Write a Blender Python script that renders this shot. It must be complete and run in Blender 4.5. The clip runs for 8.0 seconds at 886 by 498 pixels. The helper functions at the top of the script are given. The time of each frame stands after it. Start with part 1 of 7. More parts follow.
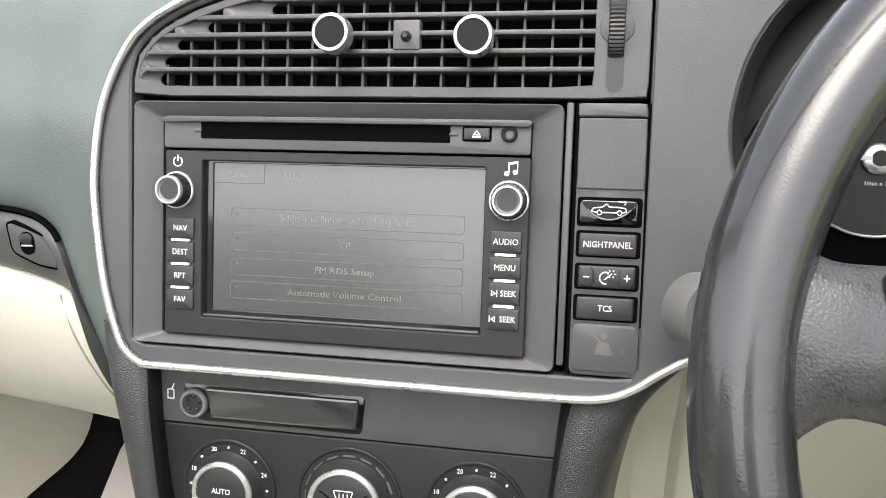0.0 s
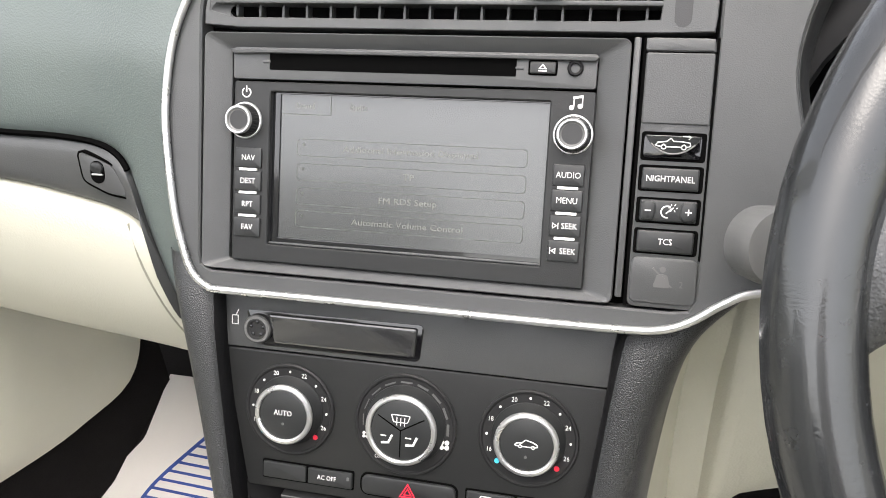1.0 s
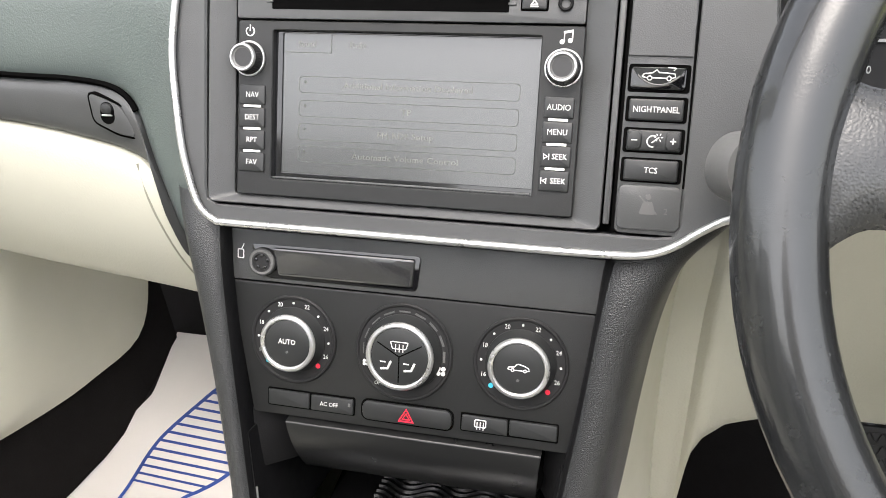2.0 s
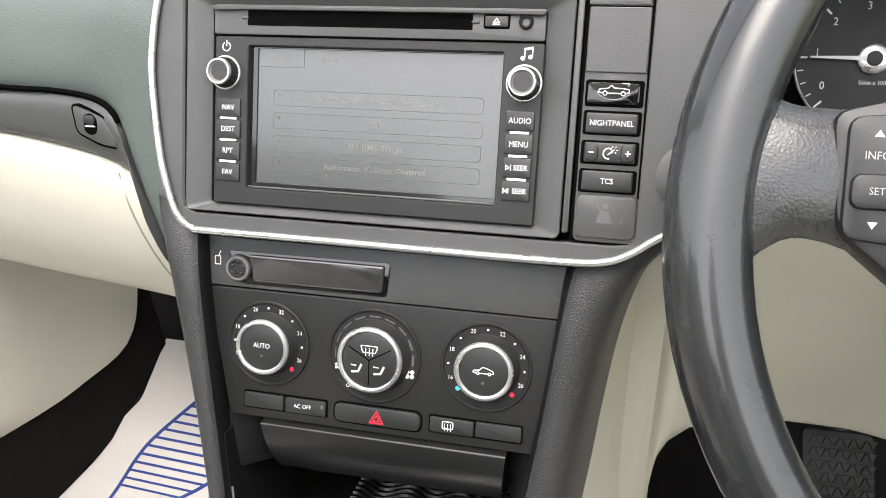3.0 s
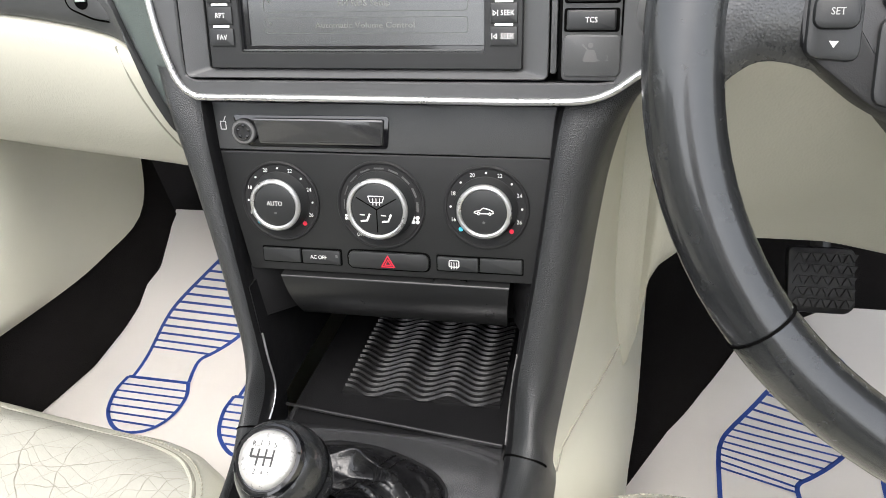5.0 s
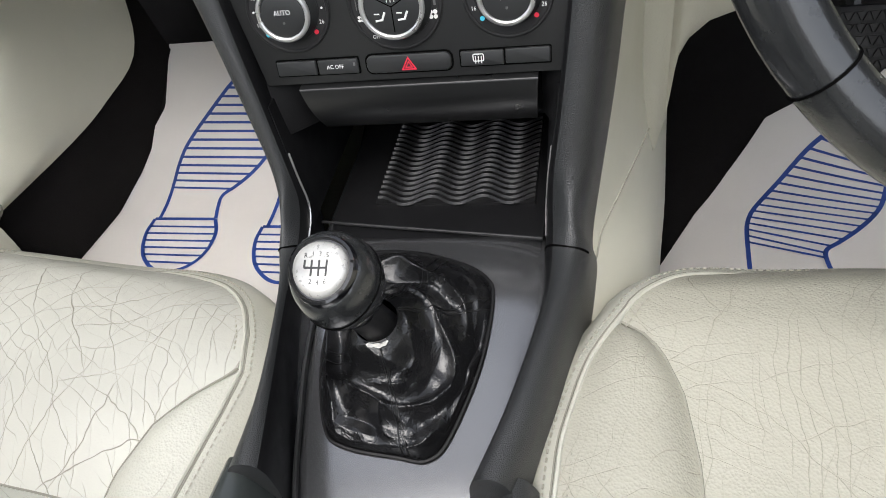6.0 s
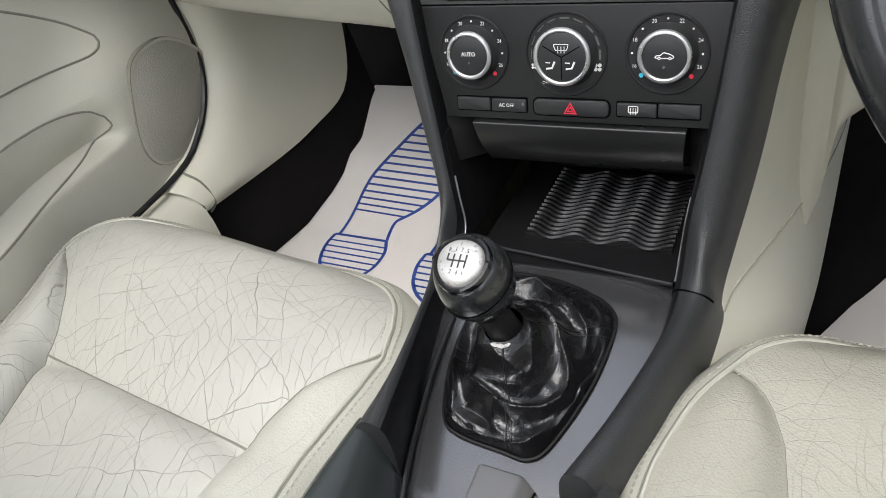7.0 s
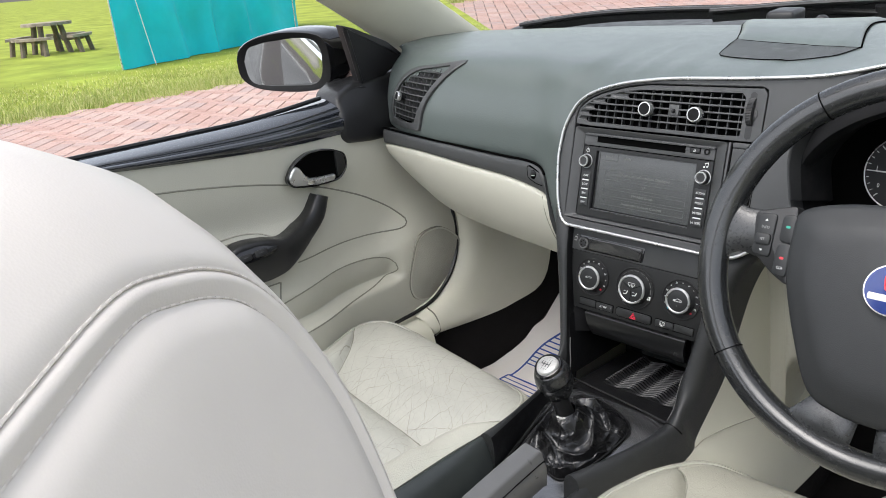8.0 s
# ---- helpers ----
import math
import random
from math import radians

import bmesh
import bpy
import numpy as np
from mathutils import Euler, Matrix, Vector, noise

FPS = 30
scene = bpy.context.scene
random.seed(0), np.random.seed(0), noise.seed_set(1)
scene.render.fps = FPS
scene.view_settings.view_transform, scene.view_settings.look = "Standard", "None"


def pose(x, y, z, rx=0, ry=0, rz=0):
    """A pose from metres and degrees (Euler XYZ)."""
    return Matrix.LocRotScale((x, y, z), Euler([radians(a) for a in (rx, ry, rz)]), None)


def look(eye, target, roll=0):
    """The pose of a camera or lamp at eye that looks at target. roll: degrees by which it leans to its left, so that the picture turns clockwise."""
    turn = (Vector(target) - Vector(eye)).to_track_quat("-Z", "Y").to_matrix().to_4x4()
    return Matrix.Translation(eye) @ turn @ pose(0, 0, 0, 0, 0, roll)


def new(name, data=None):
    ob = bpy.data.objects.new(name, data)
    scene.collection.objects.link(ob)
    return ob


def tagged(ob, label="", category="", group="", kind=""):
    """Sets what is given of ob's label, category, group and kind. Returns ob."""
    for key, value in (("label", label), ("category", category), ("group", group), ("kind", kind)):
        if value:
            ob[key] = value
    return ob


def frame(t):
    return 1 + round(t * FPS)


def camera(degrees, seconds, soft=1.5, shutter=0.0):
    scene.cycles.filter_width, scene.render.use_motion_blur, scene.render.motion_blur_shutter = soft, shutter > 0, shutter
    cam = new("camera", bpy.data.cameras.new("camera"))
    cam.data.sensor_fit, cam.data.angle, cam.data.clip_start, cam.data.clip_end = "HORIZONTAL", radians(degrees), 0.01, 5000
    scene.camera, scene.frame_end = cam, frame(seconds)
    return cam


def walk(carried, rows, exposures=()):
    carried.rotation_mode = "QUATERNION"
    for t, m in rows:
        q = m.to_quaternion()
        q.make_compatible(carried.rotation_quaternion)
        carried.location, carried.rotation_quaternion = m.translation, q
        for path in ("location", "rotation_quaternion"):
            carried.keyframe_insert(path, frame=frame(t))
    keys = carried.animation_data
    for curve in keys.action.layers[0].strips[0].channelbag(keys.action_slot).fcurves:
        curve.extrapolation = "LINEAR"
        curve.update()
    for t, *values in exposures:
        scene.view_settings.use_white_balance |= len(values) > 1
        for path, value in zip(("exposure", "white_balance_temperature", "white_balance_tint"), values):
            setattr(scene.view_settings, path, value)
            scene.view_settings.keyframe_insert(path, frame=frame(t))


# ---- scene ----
cam = camera(60.4, 8.0, 0.9)
PATH = [
    (0, (0.133, 0.146, 1.027), (-0.25, 2.019, 0.438), -0.8),
    (0.5, (0.117, 0.138, 1.024), (-0.309, 1.987, 0.393), -0.4),
    (1, (0.116, 0.127, 1.014), (-0.323, 1.956, 0.334), -0.1),
    (1.5, (0.12, 0.114, 1.001), (-0.326, 1.922, 0.271), -0.2),
    (2, (0.127, 0.101, 0.995), (-0.318, 1.908, 0.263), -0.2),
    (3.5, (0.156, 0.083, 1.002), (-0.285, 1.903, 0.301), 0.1),
    (4, (0.157, 0.073, 0.989), (-0.292, 1.881, 0.262), 0.1),
    (5.3, (0.153, 0.06, 1.011), (-0.249, 1.627, -0.164), -6.6),
    (5.5, (0.144, 0.064, 1.007), (-0.254, 1.566, -0.252), -8.3),
    (6, (0.136, 0.058, 0.993), (-0.283, 1.411, -0.419), -12.5),
    (6.5, (0.14, 0.038, 0.993), (-0.408, 1.354, -0.41), -14.0),
    (7, (0.176, -0.006, 1.005), (-0.664, 1.349, -0.203), -12.8),
    (7.3, (0.284, -0.092, 1.074), (-0.79, 1.251, 0.054), -11.5),
    (7.5, (0.375, -0.176, 1.137), (-0.81, 1.168, 0.249), -9.3),
    (7.7, (0.461, -0.276, 1.194), (-0.8, 1.068, 0.419), -7.0),
    (8, (0.562, -0.396, 1.224), (-0.809, 0.883, 0.529), -4.5),
]
walk(cam, [(t, look(eye, target, roll)) for t, eye, target, roll in PATH], [(0.0, 1.79, 6800, 11), (2.0, 1.79, 6800, 11), (4.0, 1.83, 6780, 11), (5.3, 1.54, 6560, 10), (6.0, 1.19, 6460, 10), (6.5, 1.08, 6500, 10), (7.0, 1.06, 6450, 10), (7.5, 1.07, 6430, 10), (8.0, 0.90, 6430, 10)])

# ---- light: a bright overcast day over an open car ----
world = bpy.data.worlds.new("sky")
scene.world = world
world.use_nodes = True
wn = world.node_tree
sky = wn.nodes.new("ShaderNodeTexSky")
sky.sky_type, sky.sun_disc = "NISHITA", False
sky.sun_elevation, sky.sun_rotation, sky.dust_density = radians(60), radians(185), 3.0
soft_sky = wn.nodes.new("ShaderNodeHueSaturation")
soft_sky.inputs["Saturation"].default_value = 0.35
wn.links.new(sky.outputs[0], soft_sky.inputs["Color"])
wn.links.new(soft_sky.outputs[0], wn.nodes["Background"].inputs["Color"])
wn.nodes["Background"].inputs["Strength"].default_value = 0.20
sun_data = bpy.data.lights.new("sun", "SUN")
sun_data.energy, sun_data.angle, sun_data.color = 0.62, radians(45), (1.0, 0.97, 0.93)
sun = new("sun", sun_data)
sun.matrix_world = look((0, 0, 10), (0.4, 4.5, 1.8))


# ---- materials ----
def nodes_of(name):
    m = bpy.data.materials.new(name)
    m.use_nodes = True
    return m, m.node_tree, m.node_tree.nodes["Principled BSDF"]


def link(t, a, b):
    t.links.new(a, b)


def tex_noise(t, scale, detail=3.0, rough=0.55):
    c = t.nodes.new("ShaderNodeTexCoord")
    n = t.nodes.new("ShaderNodeTexNoise")
    n.inputs["Scale"].default_value, n.inputs["Detail"].default_value, n.inputs["Roughness"].default_value = scale, detail, rough
    link(t, c.outputs["Object"], n.inputs["Vector"])
    return n


def ramp(t, src, stops):
    r = t.nodes.new("ShaderNodeValToRGB")
    el = r.color_ramp.elements
    while len(el) < len(stops):
        el.new(0.5)
    for e, (p, c) in zip(el, stops):
        e.position, e.color = p, (*c, 1)
    link(t, src, r.inputs["Fac"])
    return r


def material(name, color, rough=0.5, metal=0.0, vary=0.12, vary_scale=9.0, grain=0.0, grain_scale=900.0, grain_kind="noise", spec=0.5, coat=0.0, rough_vary=0.08, depth=0.0006):
    """Colour that wanders a little at a coarse scale, roughness that wanders at a middle one, and a fine raised grain."""
    m, t, b = nodes_of(name)
    n = tex_noise(t, vary_scale, 5.0, 0.6)
    lo, hi = [c * (1 - vary) for c in color], [min(1, c * (1 + vary)) for c in color]
    r = ramp(t, n.outputs["Fac"], [(0.3, lo), (0.7, hi)])
    link(t, r.outputs["Color"], b.inputs["Base Color"])
    n2 = tex_noise(t, vary_scale * 5, 4.0, 0.6)
    mr = t.nodes.new("ShaderNodeMapRange")
    mr.inputs["From Min"].default_value, mr.inputs["From Max"].default_value = 0.3, 0.7
    mr.inputs["To Min"].default_value, mr.inputs["To Max"].default_value = max(0.02, rough - rough_vary), min(1, rough + rough_vary)
    link(t, n2.outputs["Fac"], mr.inputs["Value"])
    link(t, mr.outputs[0], b.inputs["Roughness"])
    b.inputs["Metallic"].default_value = metal
    b.inputs["Specular IOR Level"].default_value = spec
    b.inputs["Coat Weight"].default_value = coat
    b.inputs["Coat Roughness"].default_value = 0.08
    if grain:
        if grain_kind == "noise":
            g = tex_noise(t, grain_scale, 2.0).outputs["Fac"]
        else:
            v = t.nodes.new("ShaderNodeTexVoronoi")
            v.feature = "SMOOTH_F1"
            v.inputs["Scale"].default_value = grain_scale
            c = t.nodes.new("ShaderNodeTexCoord")
            link(t, c.outputs["Object"], v.inputs["Vector"])
            g = v.outputs["Distance"]
        bp = t.nodes.new("ShaderNodeBump")
        bp.inputs["Strength"].default_value, bp.inputs["Distance"].default_value = grain, depth
        link(t, g, bp.inputs["Height"])
        link(t, bp.outputs[0], b.inputs["Normal"])
    return m


def crease_lines(t, layers):
    """Long thin creases: wavering lines in several directions, each broken up into patches of its own."""
    c = t.nodes.new("ShaderNodeTexCoord")
    wander = tex_noise(t, 7.0, 4.0)
    sep_w = t.nodes.new("ShaderNodeSeparateColor")
    link(t, wander.outputs["Color"], sep_w.inputs[0])
    total = None
    for k, (turn, scale, wide, lo, hi, deep) in enumerate(layers):
        mp = t.nodes.new("ShaderNodeMapping")
        mp.inputs["Rotation"].default_value = (0, 0, radians(turn))
        link(t, c.outputs["Object"], mp.inputs["Vector"])
        sep = t.nodes.new("ShaderNodeSeparateXYZ")
        link(t, mp.outputs[0], sep.inputs[0])
        bend = t.nodes.new("ShaderNodeMath")
        bend.operation = "MULTIPLY_ADD"
        bend.inputs[1].default_value = 0.055
        link(t, sep_w.outputs[k % 3], bend.inputs[0])
        link(t, sep.outputs["X"], bend.inputs[2])
        up = t.nodes.new("ShaderNodeMath")
        up.operation = "MULTIPLY_ADD"
        up.inputs[1].default_value = 0.6
        link(t, sep.outputs["Z"], up.inputs[0])
        link(t, bend.outputs[0], up.inputs[2])
        v = t.nodes.new("ShaderNodeTexVoronoi")
        v.voronoi_dimensions, v.feature = "1D", "DISTANCE_TO_EDGE"
        v.inputs["Scale"].default_value = scale
        link(t, up.outputs[0], v.inputs["W"])
        r = t.nodes.new("ShaderNodeMapRange")
        r.inputs["From Max"].default_value = wide
        r.inputs["To Min"].default_value, r.inputs["To Max"].default_value = 1.0, 0.0
        link(t, v.outputs["Distance"], r.inputs["Value"])
        mp2 = t.nodes.new("ShaderNodeMapping")
        mp2.inputs["Scale"].default_value = (2.0, 0.55, 1.0)
        link(t, mp.outputs[0], mp2.inputs["Vector"])
        where = t.nodes.new("ShaderNodeTexNoise")
        where.noise_dimensions = "4D"
        where.inputs["W"].default_value, where.inputs["Scale"].default_value, where.inputs["Detail"].default_value = 2.3 * k, 15.0, 3.0
        link(t, mp2.outputs[0], where.inputs["Vector"])
        gate = t.nodes.new("ShaderNodeMapRange")
        gate.inputs["From Min"].default_value, gate.inputs["From Max"].default_value = lo, hi
        gate.inputs["To Max"].default_value = deep
        link(t, where.outputs["Fac"], gate.inputs["Value"])
        line = t.nodes.new("ShaderNodeMath")
        line.operation = "MULTIPLY"
        link(t, r.outputs[0], line.inputs[0])
        link(t, gate.outputs[0], line.inputs[1])
        if total is None:
            total = line.outputs[0]
        else:
            k2 = t.nodes.new("ShaderNodeMath")
            k2.operation = "MAXIMUM"
            link(t, total, k2.inputs[0])
            link(t, line.outputs[0], k2.inputs[1])
            total = k2.outputs[0]
    return total


def leather(name, color, layers=(), grain_scale=700.0, rough=0.42, grain=0.22, soft_by=0.35):
    """Leather with a pebbled grain and long fine creases in a darker, browner tone."""
    m, t, b = nodes_of(name)
    c = t.nodes.new("ShaderNodeTexCoord")
    tone = ramp(t, tex_noise(t, 6.0, 5.0).outputs["Fac"], [(0.3, [x * 0.94 for x in color]), (0.7, [min(1, x * 1.04) for x in color])])
    b.inputs["Roughness"].default_value = rough
    g = t.nodes.new("ShaderNodeTexVoronoi")
    g.inputs["Scale"].default_value = grain_scale
    link(t, c.outputs["Object"], g.inputs["Vector"])
    b1 = t.nodes.new("ShaderNodeBump")
    b1.inputs["Strength"].default_value, b1.inputs["Distance"].default_value = grain, 0.0006
    link(t, g.outputs["Distance"], b1.inputs["Height"])
    soft = t.nodes.new("ShaderNodeBump")
    soft.inputs["Strength"].default_value, soft.inputs["Distance"].default_value = soft_by, 0.004
    link(t, tex_noise(t, 38.0, 3.0).outputs["Fac"], soft.inputs["Height"])
    link(t, soft.outputs[0], b1.inputs["Normal"])
    if layers:
        line = crease_lines(t, layers)
        cm = t.nodes.new("ShaderNodeMix")
        cm.data_type = "RGBA"
        link(t, line, cm.inputs["Factor"])
        link(t, tone.outputs["Color"], cm.inputs[6])
        cm.inputs[7].default_value = (color[0] * 0.40, color[1] * 0.36, color[2] * 0.30, 1)
        link(t, cm.outputs[2], b.inputs["Base Color"])
        b2 = t.nodes.new("ShaderNodeBump")
        b2.inputs["Strength"].default_value, b2.inputs["Distance"].default_value = 0.5, 0.0012
        b2.invert = True
        link(t, line, b2.inputs["Height"])
        link(t, b1.outputs[0], b2.inputs["Normal"])
        link(t, b2.outputs[0], b.inputs["Normal"])
    else:
        link(t, tone.outputs["Color"], b.inputs["Base Color"])
        link(t, b1.outputs[0], b.inputs["Normal"])
    return m


def random_tone(name, colors, rough=0.8, scale=60.0, bump=0.4):
    """A tone of its own for each piece, with a rough grain."""
    m, t, b = nodes_of(name)
    oi = t.nodes.new("ShaderNodeObjectInfo")
    r = ramp(t, oi.outputs["Random"], [(i / (len(colors) - 1), c) for i, c in enumerate(colors)])
    n = tex_noise(t, scale, 5.0)
    k = t.nodes.new("ShaderNodeMix")
    k.data_type, k.blend_type = "RGBA", "MULTIPLY"
    k.inputs["Factor"].default_value = 0.5
    link(t, r.outputs[0], k.inputs[6])
    link(t, ramp(t, n.outputs["Fac"], [(0.3, (0.55,) * 3), (0.7, (1.2,) * 3)]).outputs[0], k.inputs[7])
    link(t, k.outputs[2], b.inputs["Base Color"])
    b.inputs["Roughness"].default_value = rough
    bp = t.nodes.new("ShaderNodeBump")
    bp.inputs["Strength"].default_value, bp.inputs["Distance"].default_value = bump, 0.003
    link(t, n.outputs["Fac"], bp.inputs["Height"])
    link(t, bp.outputs[0], b.inputs["Normal"])
    return m


DASH = material("dash_vinyl", (0.086, 0.103, 0.098), 0.31, rough_vary=0.03, depth=0.0005, grain=0.4, grain_scale=900, grain_kind="cell", vary=0.04)
FASCIA = material("fascia_plastic", (0.051, 0.0525, 0.0535), 0.44, grain=0.25, grain_scale=1500, vary=0.12)
SLIDER = material("slider_plastic", (0.03, 0.03, 0.031), 0.17, spec=0.9, coat=0.5, vary=0.06, rough_vary=0.03, grain=0.04, grain_scale=1500)
AIRBAG = material("airbag_plastic", (0.024, 0.0253, 0.0262), 0.47, spec=0.42, grain=0.3, grain_scale=1300, vary=0.08)
GRAINED = material("grained_plastic", (0.023, 0.0242, 0.0250), 0.33, depth=0.0006, grain=0.7, grain_scale=1500, grain_kind="cell", vary=0.05, rough_vary=0.02)
BLACK = material("black_plastic", (0.012, 0.012, 0.0125), 0.40, grain=0.15, grain_scale=1600)
PANEL = material("panel_plastic", (0.0145, 0.015, 0.0153), 0.45, grain=0.2, grain_scale=1600, spec=0.33)
FLAP = material("flap_plastic", (0.0095, 0.0098, 0.010), 0.30, grain=0.12, grain_scale=1600, spec=0.45, rough_vary=0.03)
TRAY = material("tray_plastic", (0.0055, 0.0055, 0.006), 0.5, grain=0.3, grain_scale=1200, spec=0.22)
# sheenless near-black: the shade of gaps and recesses as a colour
DEEP = material("recess_shade", (0.003, 0.003, 0.003), 0.9, spec=0.0)
GLOSS = material("gloss_black", (0.006, 0.006, 0.007), 0.08, rough_vary=0.03, coat=0.5)
DOORCAP = material("dark_paint", (0.012, 0.014, 0.018), 0.06, rough_vary=0.02, coat=1.0)
BUTTON = material("button_plastic", (0.0165, 0.0175, 0.018), 0.42, spec=0.4, grain=0.1, grain_scale=1600)
RUBBER = material("rubber", (0.008, 0.008, 0.0085), 0.38, grain=0.3, grain_scale=1200)
SILVER = material("satin_silver", (0.58, 0.58, 0.575), 0.30, metal=0.85, vary=0.05)
CHROME = material("chrome", (0.8, 0.8, 0.79), 0.15, metal=1.0, vary=0.03)
CREAM = material("cream_vinyl", (0.468, 0.460, 0.388), 0.48, grain=0.35, grain_scale=620, grain_kind="cell", vary=0.05, vary_scale=4)
CREAM_SMOOTH = material("cream_plastic", (0.60, 0.59, 0.495), 0.45, grain=0.25, grain_scale=900, vary=0.05, vary_scale=4)
MESH_GRILLE = material("grille_cloth", (0.38, 0.372, 0.315), 0.8, grain=0.9, grain_scale=420, grain_kind="cell", vary=0.08)
DECK_PLASTIC = material("deck_plastic", (0.155, 0.158, 0.164), 0.18, metal=0.8, spec=0.8, coat=0.3, grain=0.1, grain_scale=1500, vary=0.06, vary_scale=14, rough_vary=0.015)
RAIL_SMOOTH = material("smooth_rail_plastic", (0.030, 0.035, 0.034), 0.22, grain=0.05, grain_scale=1500, vary=0.1, vary_scale=20, rough_vary=0.02)
SEAT = leather("seat_leather", (0.395, 0.394, 0.348), ((38, 34, 0.017, 0.40, 0.52, 0.95), (-24, 32, 0.016, 0.41, 0.54, 0.95), (72, 42, 0.019, 0.43, 0.56, 0.9), (8, 80, 0.030, 0.45, 0.58, 0.8), (118, 90, 0.032, 0.46, 0.60, 0.75)), rough=0.36, grain=0.16)
SEAT_SIDE = leather("seat_bolster_leather", (0.415, 0.412, 0.356), ((20, 95, 0.05, 0.55, 0.66, 0.4), (110, 110, 0.05, 0.56, 0.66, 0.35)), grain=0.5, grain_scale=520)
# worn driver's leather; shade over that seat is also mixed into its colour
SEAT_WORN_SHADED = leather("driver_leather_shaded", (0.325, 0.317, 0.262), ((30, 60, 0.030, 0.46, 0.60, 0.45), (-35, 56, 0.028, 0.47, 0.60, 0.45), (80, 64, 0.030, 0.48, 0.60, 0.4), (12, 120, 0.05, 0.50, 0.62, 0.4), (120, 130, 0.05, 0.50, 0.62, 0.35)), rough=0.42, grain=0.5, grain_scale=520)
HEAD = leather("headrest_leather", (0.60, 0.557, 0.515), grain_scale=900, grain=0.07, soft_by=0.04)
STITCH = material("cream_thread", (0.34, 0.33, 0.275), 0.7)
PALE_SEAM = material("pale_seam", (0.52, 0.48, 0.44), 0.7)
# darker cream for thin tubes that draw the shade in seams and joints
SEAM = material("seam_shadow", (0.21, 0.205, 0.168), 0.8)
GREY_THREAD = material("grey_thread", (0.16, 0.16, 0.15), 0.8)
WHEEL_LEATHER = material("wheel_leather", (0.0165, 0.0175, 0.0182), 0.23, coat=0.5, grain=0.12, grain_scale=1100, grain_kind="cell", vary=0.18, vary_scale=22, rough_vary=0.07)
SPOKE_LEATHER = material("worn_spoke_leather", (0.023, 0.024, 0.0246), 0.30, coat=0.4, depth=0.0005, grain=0.35, grain_scale=950, grain_kind="cell", vary=0.25, vary_scale=60)
GAITER = material("gaiter_leather", (0.006, 0.006, 0.0065), 0.25, coat=0.2, grain=0.55, grain_scale=850, grain_kind="cell", vary=0.2)
CARPET = material("black_carpet", (0.010, 0.009, 0.009), 0.95, grain=1.0, grain_scale=500, spec=0.1)
PAPER = material("paper_mat", (0.66, 0.63, 0.60), 0.6, grain=0.15, grain_scale=300, vary=0.03)
INK = material("blue_ink", (0.018, 0.055, 0.26), 0.6)
WHITE_INK = material("white_print", (0.62, 0.62, 0.605), 0.5)
WORN_WHITE = material("worn_leather_edge", (0.55, 0.54, 0.51), 0.7)
DIM_INK = material("faded_print", (0.30, 0.30, 0.295), 0.5)
GREY_INK = material("worn_print", (0.085, 0.085, 0.085), 0.5)
RED_INK = material("red_print", (0.62, 0.02, 0.05), 0.45)
BLUE_DOT = material("blue_dot", (0.05, 0.45, 0.62), 0.45)
SCREEN = material("screen_film", (0.030, 0.032, 0.032), 0.26, vary=0.03, vary_scale=20, rough_vary=0.01, spec=1.0, coat=0.25)
SCREEN_TEXT = material("screen_text", (0.125, 0.128, 0.115), 0.3)
HANDBRAKE = material("grip_plastic", (0.10, 0.10, 0.10), 0.34, grain=0.1, grain_scale=1400, coat=0.2, vary=0.06)
STALK_GREY = material("stalk_plastic", (0.11, 0.11, 0.108), 0.5, grain=0.2, grain_scale=1400)
KNOB_CAP = material("knob_cap", (0.007, 0.007, 0.0075), 0.6, spec=0.15)
OLD_WOOD = material("bleached_wood", (0.27, 0.225, 0.18), 0.85, grain=0.8, grain_scale=60, vary=0.3, vary_scale=6)
SCREEN_LINE = material("screen_line", (0.072, 0.078, 0.070), 0.4, spec=0.4)
STRIP_WHITE = material("light_strip", (0.78, 0.78, 0.76), 0.4)
DIAL_FACE = material("dial_face", (0.012, 0.012, 0.0125), 0.5, spec=0.3)
EMBLEM_BLUE = material("emblem_blue", (0.012, 0.03, 0.16), 0.15, coat=0.6)
EMBLEM_RED = material("emblem_red", (0.5, 0.03, 0.04), 0.25)
BADGE = material("badge_metal", (0.43, 0.425, 0.405), 0.32, metal=0.35, vary=0.25, vary_scale=60)
GREEN_MARK = material("green_mark", (0.03, 0.35, 0.25), 0.5)
TEAL = material("teal_canvas", (0.0, 0.50, 0.62), 0.7, grain=0.4, grain_scale=120, vary=0.12, vary_scale=1.2)
TABLE_WOOD = material("weathered_wood", (0.15, 0.118, 0.09), 0.85, grain=0.8, grain_scale=60, vary=0.35, vary_scale=6)
GRASS = material("grass_ground", (0.235, 0.275, 0.045), 0.95, vary=0.35, vary_scale=0.9, grain=1.0, grain_scale=40, spec=0.1)
ASPHALT = material("asphalt", (0.10, 0.098, 0.095), 0.9, vary=0.2, vary_scale=1.5, grain=0.8, grain_scale=120)
GRILLE_DARK = material("grille_plastic", (0.045, 0.050, 0.050), 0.6, grain=0.8, grain_scale=900, grain_kind="cell", vary=0.05)
CONCRETE = material("kerb_concrete", (0.42, 0.41, 0.39), 0.85, vary=0.15, vary_scale=3, grain=0.6, grain_scale=150)
JOINT = material("joint_sand", (0.065, 0.052, 0.046), 0.95, grain=0.5, grain_scale=200)
